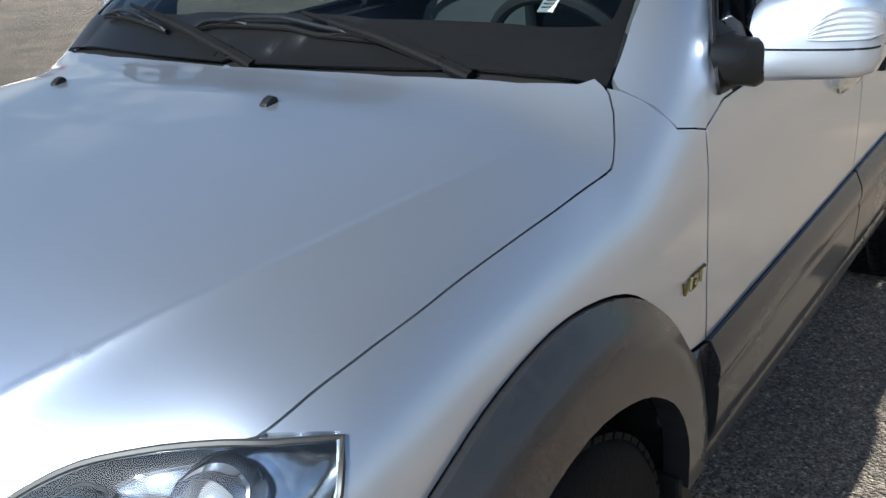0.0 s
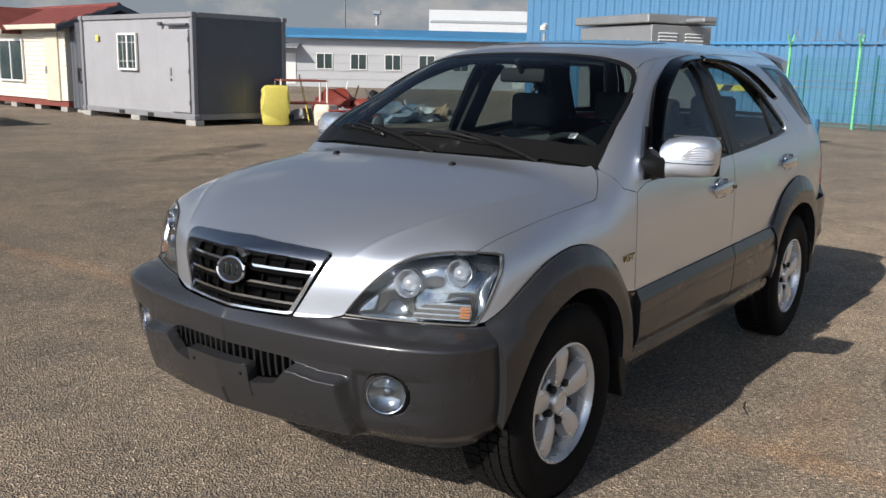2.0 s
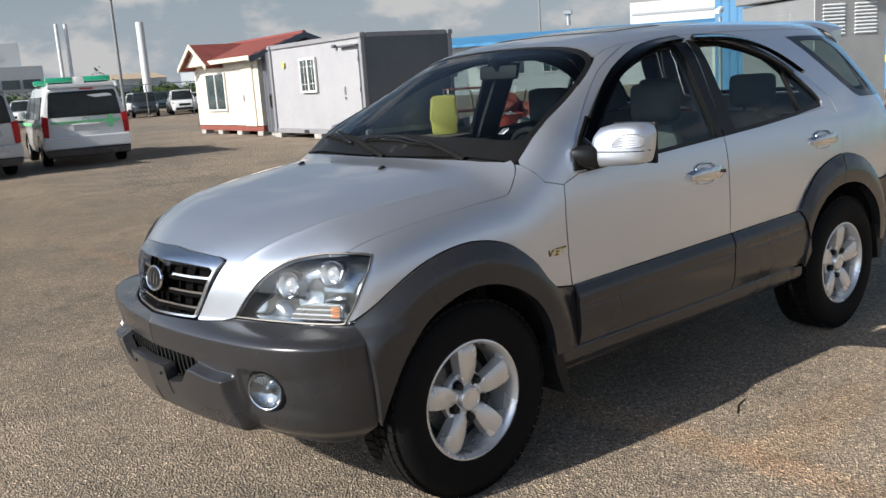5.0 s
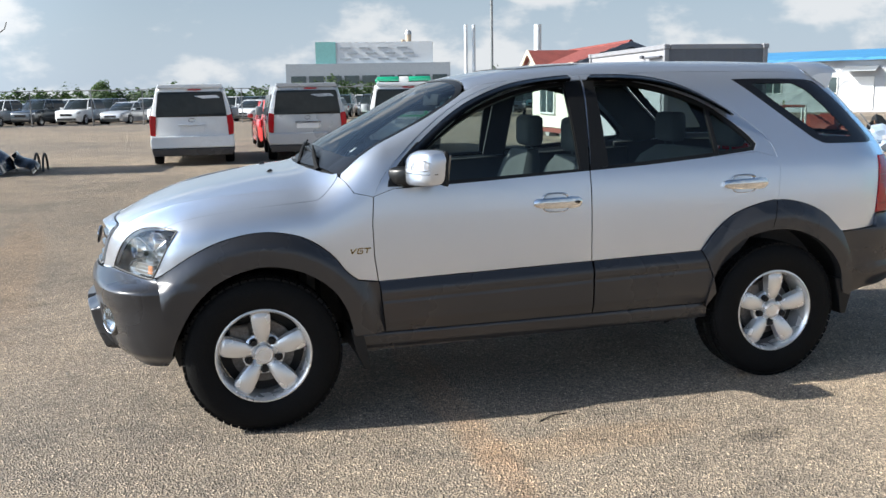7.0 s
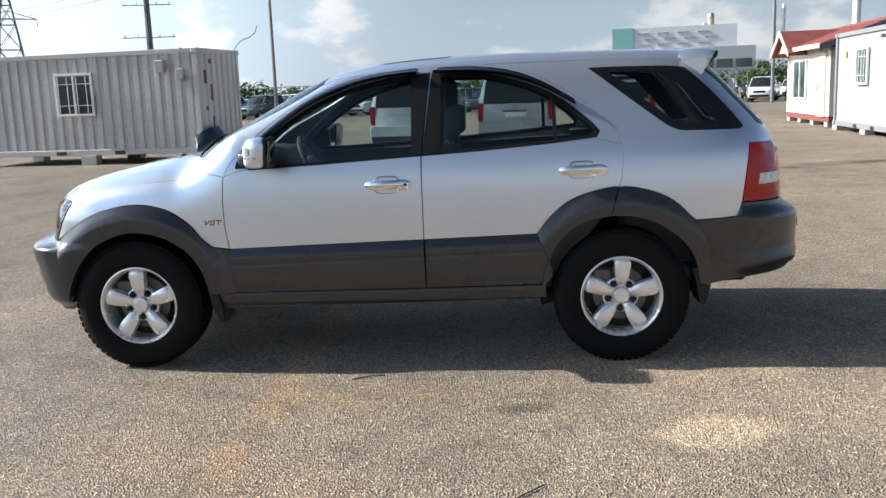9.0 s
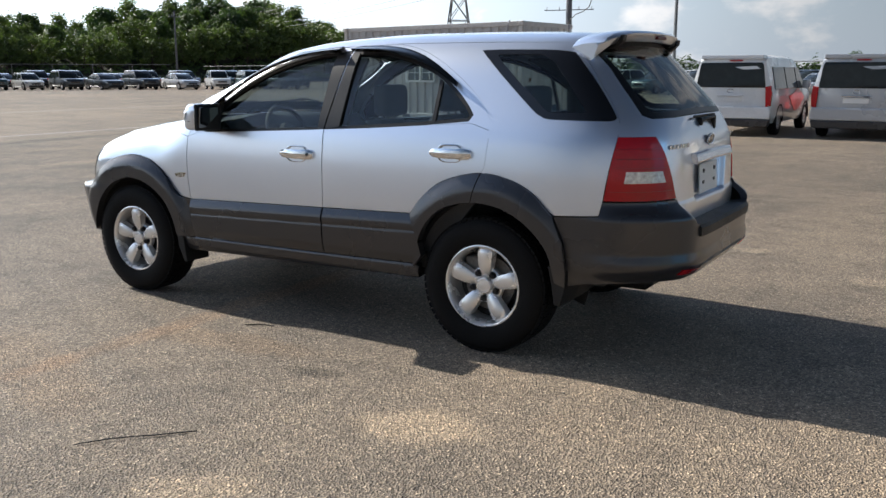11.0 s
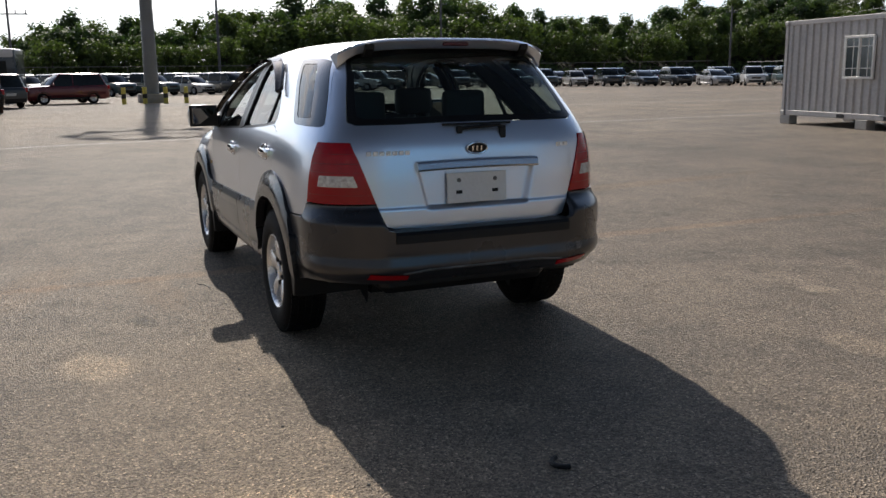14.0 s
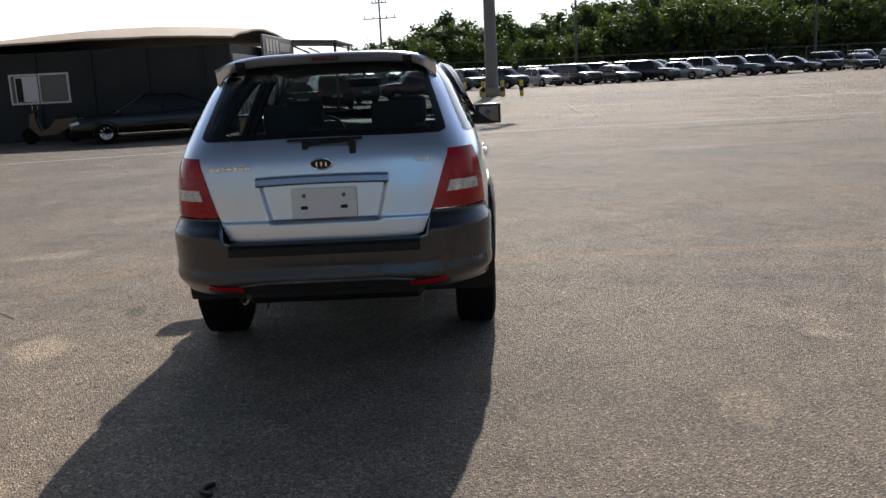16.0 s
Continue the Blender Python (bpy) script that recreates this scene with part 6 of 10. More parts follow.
def asphalt():
    m = bpy.data.materials.new("old_asphalt")
    m.use_nodes = True
    n, l = m.node_tree.nodes, m.node_tree.links
    p = n["Principled BSDF"]
    co = n.new("ShaderNodeTexCoord")

    def noise_(scale, detail=4, rough=0.5):
        t = n.new("ShaderNodeTexNoise")
        t.inputs["Scale"].default_value, t.inputs["Detail"].default_value, t.inputs["Roughness"].default_value = scale, detail, rough
        l.new(co.outputs["Object"], t.inputs["Vector"])
        return t

    def ramp(src, stops):
        r = n.new("ShaderNodeValToRGB")
        while len(r.color_ramp.elements) < len(stops):
            r.color_ramp.elements.new(0.5)
        for e, (pos, c) in zip(r.color_ramp.elements, stops):
            e.position, e.color = pos, (*c, 1)
        l.new(src, r.inputs[0])
        return r.outputs[0]

    def mixc(kind, fac, a, b):
        x = n.new("ShaderNodeMix")
        x.data_type, x.blend_type = "RGBA", kind
        if isinstance(fac, float):
            x.inputs[0].default_value = fac
        else:
            l.new(fac, x.inputs[0])
        l.new(a, x.inputs[6])
        l.new(b, x.inputs[7])
        return x.outputs[2]

    big, mid, small, mott = noise_(0.055, 5), noise_(0.5, 6, 0.6), noise_(4.0, 5, 0.6), noise_(1.5, 7, 0.7)
    stone = n.new("ShaderNodeTexVoronoi")
    stone.inputs["Scale"].default_value = 115
    l.new(co.outputs["Object"], stone.inputs["Vector"])
    grit = noise_(160, 2)
    base = ramp(mid.outputs[0], [(0.30, (0.192, 0.166, 0.140)), (0.52, (0.262, 0.221, 0.180)), (0.72, (0.322, 0.266, 0.210))])
    tone = ramp(big.outputs[0], [(0.36, (0.74, 0.76, 0.79)), (0.62, (1.12, 1.06, 0.98))])
    base = mixc("MULTIPLY", 0.8, base, tone)
    st_ = ramp(stone.outputs["Color"], [(0.12, (0.34, 0.34, 0.36)), (0.48, (0.92, 0.91, 0.89)), (0.80, (1.45, 1.42, 1.36)), (0.92, (2.7, 2.6, 2.45))])
    base = mixc("MULTIPLY", 0.8, base, st_)
    gr = ramp(grit.outputs[0], [(0.35, (0.62, 0.62, 0.62)), (0.65, (1.3, 1.3, 1.28))])
    base = mixc("MULTIPLY", 0.7, base, gr)
    sm = ramp(small.outputs[0], [(0.25, (0.62, 0.61, 0.60)), (0.45, (1.0, 1.0, 1.0)), (0.8, (1.1, 1.08, 1.04))])
    base = mixc("MULTIPLY", 0.75, base, sm)
    speck = noise_(38, 4, 0.75)
    sp_ = ramp(speck.outputs[0], [(0.30, (0.52, 0.52, 0.53)), (0.5, (1.0, 1.0, 1.0)), (0.70, (1.55, 1.52, 1.47))])
    base = mixc("MULTIPLY", 0.8, base, sp_)
    mo = ramp(mott.outputs[0], [(0.3, (0.80, 0.79, 0.79)), (0.5, (1.0, 1.0, 1.0)), (0.7, (1.14, 1.12, 1.08))])
    base = mixc("MULTIPLY", 0.6, base, mo)
    # dusty, rusty and oily stains and two broad tone areas, with ragged soft edges
    warp = noise_(2.2, 5, 0.65)
    for x, y, rx, ry, turn, col, amount in STAINS_AND_TONES:
        mp = n.new("ShaderNodeMapping")
        mp.vector_type = "TEXTURE"
        mp.inputs["Location"].default_value = (x, y, 0)
        mp.inputs["Rotation"].default_value = (0, 0, radians(turn))
        mp.inputs["Scale"].default_value = (rx, ry, 1)
        l.new(co.outputs["Object"], mp.inputs["Vector"])
        ln = n.new("ShaderNodeVectorMath")
        ln.operation = "LENGTH"
        l.new(mp.outputs[0], ln.inputs[0])
        ad = n.new("ShaderNodeMath")
        ad.operation = "MULTIPLY_ADD"
        ad.inputs[1].default_value = 1.5
        l.new(warp.outputs[0], ad.inputs[0])
        l.new(ln.outputs["Value"], ad.inputs[2])
        mr = n.new("ShaderNodeMapRange")
        mr.interpolation_type = "SMOOTHSTEP"
        mr.inputs[1].default_value, mr.inputs[2].default_value = 1.3, 2.0
        mr.inputs[3].default_value, mr.inputs[4].default_value = amount, 0.0
        l.new(ad.outputs[0], mr.inputs[0])
        x_ = n.new("ShaderNodeMix")
        x_.data_type, x_.blend_type = "RGBA", "MULTIPLY"
        x_.inputs[7].default_value = (*col, 1)
        l.new(mr.outputs[0], x_.inputs[0])
        l.new(base, x_.inputs[6])
        base = x_.outputs[2]
    l.new(base, p.inputs["Base Color"])
    p.inputs["Roughness"].default_value = 0.78
    p.inputs["Specular IOR Level"].default_value = 0.3
    p.inputs["Diffuse Roughness"].default_value = 0.3
    bp = n.new("ShaderNodeBump")
    bp.inputs["Strength"].default_value, bp.inputs["Distance"].default_value = 1.0, 0.0125
    l.new(stone.outputs["Distance"], bp.inputs["Height"])
    bp2 = n.new("ShaderNodeBump")
    bp2.inputs["Strength"].default_value, bp2.inputs["Distance"].default_value = 0.22, 0.04
    l.new(small.outputs[0], bp2.inputs["Height"])
    l.new(bp2.outputs[0], bp.inputs["Normal"])
    l.new(bp.outputs[0], p.inputs["Normal"])
    return m


M["asphalt"] = asphalt()
M["dust"] = mat("dusty_patch", (0.40, 0.33, 0.25), (0.30, 0.255, 0.20), rough=0.9, scale=6, fine=140, bump=0.5)
M["line_paint"] = mat("worn_line_paint", (0.55, 0.52, 0.46), (0.33, 0.29, 0.24), rough=0.8, scale=4, fine=60, bump=0.2)
bm = bmesh.new()
bmesh.ops.create_grid(bm, x_segments=1, y_segments=1, size=1800)
solo("ground", bm, "asphalt", "worn grey-brown asphalt yard with gravel showing", "ground", kind="structure")
rnd = random.Random(5)


def strip(name, pts, w, material, label, h=0.004):
    bm = bmesh.new()
    rows = []
    for i, p in enumerate(pts):
        d = Vector(pts[min(i + 1, len(pts) - 1)]) - Vector(pts[max(i - 1, 0)])
        nrm = Vector((-d.y, d.x)).normalized() * w / 2
        rows.append((bm.verts.new((p[0] + nrm.x, p[1] + nrm.y, h)), bm.verts.new((p[0] - nrm.x, p[1] - nrm.y, h))))
    for a, b in zip(rows, rows[1:]):
        bm.faces.new((a[0], a[1], b[1], b[0]))
    return solo(name, bm, material, label, "road line", kind="structure")


strip("painted_line", [(12.9, 9.6), (15.2, 2.5), (16.1, -3), (16.4, -10), (17.0, -18), (17.6, -26), (19, -45)], 0.13, "line_paint", "worn white painted line on the asphalt")
for k, y in enumerate((-14.0, -4.5, 5.5)):
    strip("painted_line", [(29 + 0.6 * k, y - 40), (28.5, y - 20), (28, y)], 0.2, "dust", "faint pale tyre track on the asphalt")
# fallen twig and scrap of rubber on the ground
bm = bmesh.new()
tube(bm, [(-0.55, 2.83, 0.006), (-0.64, 2.71, 0.010), (-0.76, 2.59, 0.007), (-0.87, 2.47, 0.006)], 0.0028, 6)
solo("twig", bm, M["black"], "thin dark twig lying on the asphalt", "twig")
bm = bmesh.new()
tube(bm, [(-3.70 + 0.05 * math.cos(a), 0.28 + 0.07 * math.sin(a), 0.012) for a in np.linspace(0.4, 2.9, 8)], 0.010, 6)
solo("rubber_scrap", bm, M["black"], "curled scrap of black rubber on the asphalt", "scrap")
bm = bmesh.new()
tube(bm, [(0.10, 1.17, 0.004), (0.02, 1.12, 0.006), (-0.07, 1.10, 0.004)], 0.003, 6)
solo("twig", bm, M["black"], "thin dark twig lying on the asphalt", "twig")
bm = bmesh.new()
for _ in range(260):
    x, y = rnd.uniform(-8, 6), rnd.uniform(-1, 6.5)
    r = rnd.choice((0.004, 0.005, 0.006, 0.008))
    vs = bmesh.ops.create_icosphere(bm, subdivisions=1, radius=r, matrix=pose(x, y, r * 0.4, rnd.uniform(0, 90), rnd.uniform(0, 90), 0))["verts"]
    for v in vs:
        v.co.z = max(0.0, v.co.z * 0.8)
M["pebble"] = mat("pebbles", (0.28, 0.25, 0.21), (0.14, 0.125, 0.11), rough=0.9, scale=3, fine=60, island=0.5)
solo("loose_pebbles", bm, "pebble", "loose pebbles and grit on the asphalt", "gravel", kind="stuff")

# ---------- yard buildings ----------
M.update({
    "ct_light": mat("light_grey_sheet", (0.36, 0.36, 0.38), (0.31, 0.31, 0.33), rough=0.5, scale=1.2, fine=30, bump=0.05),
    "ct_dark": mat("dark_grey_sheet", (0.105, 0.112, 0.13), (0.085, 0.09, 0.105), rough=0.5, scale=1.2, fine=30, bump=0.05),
    "ct_frame": mat("mid_grey_frame", (0.25, 0.25, 0.27), (0.2, 0.2, 0.21), rough=0.5, scale=3, fine=40),
    "pvc": mat("white_window_frame", (0.75, 0.75, 0.73), (0.68, 0.67, 0.64), rough=0.4, scale=4, fine=50),
    "pane": mat("dim_window_pane", (0.05, 0.07, 0.075), (0.035, 0.05, 0.05), rough=0.06, scale=1, fine=10, spec=0.8),
    "concrete": mat("concrete_block", (0.42, 0.41, 0.39), (0.30, 0.29, 0.27), rough=0.9, scale=5, fine=60, bump=0.5),
    "siding": mat("cream_siding", (0.74, 0.69, 0.60), (0.66, 0.60, 0.51), rough=0.65, scale=1.5, fine=40, island=0.05),
    "shingle": mat("red_shingle", (0.20, 0.045, 0.035), (0.13, 0.03, 0.026), rough=0.8, scale=3, fine=40, bump=0.3, island=0.18),
    "fascia": mat("cream_fascia", (0.66, 0.60, 0.48), (0.55, 0.5, 0.4), rough=0.6),
    "red_steel": mat("rust_red_steel", (0.24, 0.06, 0.045), (0.17, 0.05, 0.035), rough=0.7, scale=4, fine=50),
    "blue_wall": mat("blue_sheet_wall", (0.078, 0.21, 0.37), (0.066, 0.18, 0.325), rough=0.5, scale=0.5, fine=12, bump=0.05),
    "blue_roof": mat("blue_sheet_roof", (0.06, 0.24, 0.46), (0.05, 0.2, 0.4), rough=0.4, scale=0.5, fine=12),
    "hut_wall": mat("pale_panel_wall", (0.44, 0.45, 0.47), (0.40, 0.41, 0.43), rough=0.6, scale=0.6, fine=12),
    "galv": mat("galvanised_sheet", (0.46, 0.47, 0.48), (0.36, 0.37, 0.38), rough=0.42, metal=0.6, scale=2, fine=40),
    "green_paint": mat("bright_green_paint", (0.20, 0.62, 0.30), (0.16, 0.52, 0.25), rough=0.4, scale=4, fine=40),
    "teal_wire": mat("teal_coated_wire", (0.03, 0.20, 0.20), (0.025, 0.15, 0.16), rough=0.5),
    "wire": mat("galvanised_wire", (0.20, 0.205, 0.21), (0.15, 0.15, 0.155), rough=0.7),
    "yellow": mat("yellow_sack", (0.66, 0.60, 0.13), (0.60, 0.50, 0.10), rough=0.7, scale=5, fine=50, bump=0.3),
    "red_plastic": mat("red_plastic", (0.36, 0.05, 0.03), (0.28, 0.04, 0.03), rough=0.6, scale=4, fine=50),
    "orange_sheet": mat("orange_red_tarpaulin", (0.23, 0.038, 0.022), (0.16, 0.025, 0.016), rough=0.65, scale=3, fine=30, bump=0.4),
    "rag": mat("mixed_rags", (0.45, 0.44, 0.43), (0.2, 0.21, 0.24), rough=0.85, scale=3, fine=30, island=0.6, bump=0.3),
    "wc_wall": mat("weathered_white_sheet", (0.50, 0.485, 0.475), (0.40, 0.385, 0.375), rough=0.6, scale=0.9, fine=14, bump=0.1),
    "rust": mat("rusty_steel", (0.16, 0.085, 0.05), (0.09, 0.055, 0.04), rough=0.85, scale=6, fine=60, bump=0.4),
    "pole_grey": mat("grey_pole_paint", (0.20, 0.215, 0.22), (0.16, 0.17, 0.178), rough=0.5, scale=1, fine=20),
    "tan_roof": mat("tan_roof_sheet", (0.46, 0.36, 0.27), (0.38, 0.30, 0.22), rough=0.8, scale=0.8, fine=15, bump=0.2),
    "dark_wall": mat("dark_tarpaulin_wall", (0.030, 0.034, 0.034), (0.022, 0.025, 0.025), rough=0.75, scale=1.0, fine=20, bump=0.3),
    "sign_face": mat("faded_sign_sheet", (0.20, 0.21, 0.20), (0.15, 0.155, 0.15), rough=0.6, scale=2, fine=20),
    "sign_mark": mat("pale_sign_marks", (0.62, 0.62, 0.58), rough=0.6),
    "stripe_black": mat("black_stripe_paint", (0.02, 0.02, 0.02), rough=0.6),
    "factory": mat("pale_factory_sheet", (0.60, 0.63, 0.66), (0.55, 0.58, 0.61), rough=0.6, scale=0.1, fine=2),
    "factory_grey": mat("grey_factory_sheet", (0.34, 0.37, 0.40), (0.30, 0.33, 0.36), rough=0.6, scale=0.1, fine=2),
    "teal_sheet": mat("teal_factory_sheet", (0.22, 0.47, 0.46), rough=0.6),
    "cardboard": mat("cardboard", (0.40, 0.28, 0.17), (0.32, 0.22, 0.14), rough=0.85),
})


def ribbed(bm, x0, x1, z0, z1, y, pitch=0.28, depth=0.035):
    """A sheet wall with upright ribs, from x0 to x1 at y, ribs towards +y."""
    n = max(2, int(abs(x1 - x0) / pitch))
    p = (x1 - x0) / n
    row = []
    for k in range(n):
        a = x0 + k * p
        for f_, d in ((0.0, 0.0), (0.28, 0.0), (0.40, depth), (0.82, depth), (0.94, 0.0)):
            row.append((a + f_ * p, y + d))
    row.append((x1, y))
    lo = [bm.verts.new((x, yy, z0)) for x, yy in row]
    hi = [bm.verts.new((x, yy, z1)) for x, yy in row]
    for k in range(len(row) - 1):
        bm.faces.new((lo[k], lo[k + 1], hi[k + 1], hi[k]))


def barred_window(parent, m, w, h, bars=4):
    """A two-pane slider with bars in front. Local: face towards +y."""
    win = thing("window", "", "")
    win.parent, win.matrix_basis = parent, m
    t = 0.06
    bm = bmesh.new()
    for c, sz in (((0, 0, h / 2 - t / 2), (w, 0.06, t)), ((0, 0, -h / 2 + t / 2), (w, 0.06, t)), ((-w / 2 + t / 2, 0, 0), (t, 0.06, h - 2 * t)), ((w / 2 - t / 2, 0, 0), (t, 0.06, h - 2 * t)), ((0, 0.002, 0), (t * 0.9, 0.05, h - 2 * t))):
        box(bm, c, sz, 0.006)
    part("frame", bm, "pvc", win, "white window frame")
    for sx in (-1, 1):
        bm = bmesh.new()
        box(bm, (sx * w / 4, -0.01, 0), (w / 2 - t, 0.012, h - 2 * t))
        part("pane", bm, "pane", win, "dim glass pane")
    for k in range(bars):
        bm = bmesh.new()
        x = -w / 2 + w * (k + 0.6) / bars * 0.98
        rod(bm, (x, 0.055, -h / 2 + 0.08), (x, 0.055, h / 2 - 0.08), 0.009, seg=6)
        part("bar", bm, "pvc", win)
    for z in ((-h / 4, h / 4) if bars else ()):
        bm = bmesh.new()
        rod(bm, (-w / 2 + 0.02, 0.055, z), (w / 2 - 0.02, 0.055, z), 0.008, seg=6)
        part("bar", bm, "pvc", win)
    return win


# grey site office container; local: long front wall faces +y, from x=0 (near corner) to x=L
def container(name, label, loc, rz, L, W, H, lift, front, end, frame, rib):
    c = thing(name, label, "container", loc=loc, rz=rz)
    bm = bmesh.new()
    ribbed(bm, 0.1, L - 0.1, lift + 0.14, lift + H - 0.12, -0.06, *rib)
    o = part("front_wall", bm, front, c, "ribbed sheet front wall" if rib[1] > 0.01 else "flat sheet front wall")
    bm = bmesh.new()
    ribbed(bm, 0.1, L - 0.1, lift + 0.14, lift + H - 0.12, -W + 0.02, *rib)
    part("back_wall", bm, front, c)
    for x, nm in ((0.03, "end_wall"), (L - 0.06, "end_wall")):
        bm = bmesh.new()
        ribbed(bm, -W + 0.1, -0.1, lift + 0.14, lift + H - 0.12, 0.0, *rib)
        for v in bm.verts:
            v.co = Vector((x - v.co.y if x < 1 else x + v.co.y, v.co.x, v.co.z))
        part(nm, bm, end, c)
    for x in (0.06, L - 0.06):
        for y in (-0.06, -W + 0.06):
            bm = bmesh.new()
            box(bm, (x, y, lift + H / 2), (0.12, 0.12, H - 0.24), 0.01)
            part("corner_post", bm, frame, c)
            for z in (lift + 0.07, lift + H - 0.06):
                bm = bmesh.new()
                box(bm, (x, y, z), (0.17, 0.17, 0.13), 0.02)
                part("corner_casting", bm, frame, c)
    for y in (-0.05, -W + 0.05):
        for z, h in ((lift + 0.07, 0.14), (lift + H - 0.06, 0.12)):
            bm = bmesh.new()
            box(bm, (L / 2, y, z), (L - 0.34, 0.09, h), 0.01)
            part("rail", bm, frame, c)
    for x in (0.05, L - 0.05):
        for z, h in ((lift + 0.07, 0.14), (lift + H - 0.06, 0.12)):
            bm = bmesh.new()
            box(bm, (x, -W / 2, z), (0.09, W - 0.34, h), 0.01)
            part("rail", bm, frame, c)
    bm = bmesh.new()
    box(bm, (L / 2, -W / 2, lift + H - 0.03), (L - 0.2, W - 0.2, 0.05), 0.01)
    part("top_sheet", bm, end, c)
    bm = bmesh.new()
    box(bm, (L / 2, -W / 2, lift + 0.10), (L - 0.3, W - 0.3, 0.06))
    part("floor_sheet", bm, "ct_dark", c)
    for x in (L * 0.36, L * 0.62):
        bm = bmesh.new()
        box(bm, (x, -0.0, lift + 0.06), (0.28, 0.012, 0.09))
        part("fork_pocket", bm, "stripe_black", c, "dark forklift pocket")
    for x in (0.18, L * 0.5, L - 0.18):
        for y in (-0.12, -W + 0.12):
            bm = bmesh.new()
            box(bm, (x, y, lift / 2), (0.42, 0.26, lift), 0.015)
            part("block", bm, "concrete", c, "concrete support block")
    return c


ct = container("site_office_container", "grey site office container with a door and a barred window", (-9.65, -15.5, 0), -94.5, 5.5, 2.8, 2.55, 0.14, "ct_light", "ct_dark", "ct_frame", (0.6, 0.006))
barred_window(ct, pose(3.0, 0.0, 1.75), 0.95, 0.95)
door = thing("door", "", "")
door.parent, door.matrix_basis = ct, pose(0.62, -0.03, 0.3)
bm = bmesh.new()
box(bm, (0, 0, 1.0), (0.84, 0.05, 1.98), 0.01)
part("leaf", bm, "ct_light", door, "grey steel door leaf")
bm = bmesh.new()
box(bm, (0.34, 0.045, 0.98), (0.05, 0.05, 0.2), 0.01)
rod(bm, (0.34, 0.03, 0.80), (0.34, 0.07, 0.80), 0.035, seg=10)
part("handle", bm, "galv", door, "steel door handle")
for z in (0.25, 1.0, 1.75):
    bm = bmesh.new()
    rod(bm, (-0.43, 0.03, z - 0.06), (-0.43, 0.03, z + 0.06), 0.015, seg=8)
    part("hinge", bm, "ct_dark", door)
bm = bmesh.new()
box(bm, (0.62, 0.03, 2.40), (0.95, 0.10, 0.05), 0.01)
part("rain_strip", bm, "ct_dark", ct, "dark strip over the door")
bm = bmesh.new()
box(bm, (1.35, 0.03, 2.43), (0.14, 0.10, 0.09), 0.02)
part("lamp", bm, "ct_dark", ct, "small dark lamp over the door")
bm = bmesh.new()
box(bm, (4.55, 0.0, 2.1), (0.16, 0.012, 0.16), 0.003)
part("notice", bm, "yellow", ct, "small yellow notice")

# dark store between office and house
bm = bmesh.new()
st_ = thing("store_container", "narrow dark grey sheet metal store", "container", loc=(-10.35, -21.1, 0), rz=-94.5)
ribbed(bm, 0.0, 1.15, 0.12, 2.55, -0.1, 0.2, 0.03)
part("front_wall", bm, "ct_dark", st_)
bm = bmesh.new()
box(bm, (0.575, -1.45, 1.35), (1.13, 2.6, 2.4), 0.02)
part("body", bm, "ct_dark", st_)
bm = bmesh.new()
for z in (0.9, 1.25):
    box(bm, (0.5, -0.03, z), (0.30, 0.05, 0.05), 0.01)
box(bm, (0.62, -0.02, 1.08), (0.05, 0.05, 0.42), 0.01)
part("lock_bar", bm, "stripe_black", st_, "black lock bar")
bm = bmesh.new()
box(bm, (0.575, -1.4, 0.06), (1.0, 2.5, 0.12))
part("base", bm, "concrete", st_)

# cream site house with a red shingle roof; local as above
hs = thing("site_house", "cream clapboard site house with a red shingle roof", "house", loc=(-10.4, -22.3, 0), rz=-94.5)
HLn, HW, HH = 5.6, 3.0, 2.40
bm = bmesh.new()
box(bm, (HLn / 2, -HW / 2, 1.35), (HLn - 0.06, HW - 0.06, 2.06))
part("wall", bm, "siding", hs, "cream wall")
bm = bmesh.new()
box(bm, (HLn / 2, -HW / 2, 0.22), (HLn, HW, 0.16), 0.01)
part("base_frame", bm, "red_steel", hs, "rust red steel base frame")
for x in (0.3, 2.0, 3.7, 5.3):
    bm = bmesh.new()
    box(bm, (x, -0.15, 0.07), (0.4, 0.3, 0.14), 0.01)
    part("block", bm, "concrete", hs)
bm = bmesh.new()
box(bm, (0, 0, 0), (HLn, 0.022, 0.136), 0.006, m=pose(0, 0, 0, 5, 0, 0))
plank = part("plank", bm, "siding", hs, m=pose(HLn / 2, -0.008, 0.39))
for k in range(1, 15):
    again(plank, hs, pose(HLn / 2, -0.008, 0.39 + 0.142 * k))
barred_window(hs, pose(3.55, 0.05, 1.45), 1.75, 1.30, bars=0)
bm = bmesh.new()
box(bm, (0.80, 0.03, 1.28), (0.84, 0.06, 1.96), 0.01)
dr = part("door", bm, "fascia", hs, "cream door")
bm = bmesh.new()
box(bm, (1.12, 0.08, 1.2), (0.05, 0.06, 0.22), 0.01)
part("handle", bm, "galv", dr)
ridge_y, ridge_z, eave_z = -1.55, 3.12, 2.46
rs = thing("roof", "", "")
rs.parent = hs
bm = bmesh.new()
prism(bm, [(0.38, eave_z), (ridge_y, ridge_z), (-HW - 0.38, eave_z), (-HW - 0.38, eave_z - 0.06), (ridge_y, ridge_z - 0.07), (0.38, eave_z - 0.06)], "x", -0.35, HLn + 0.3)
part("roof_deck", bm, "ct_dark", rs, "dark roof deck edge")
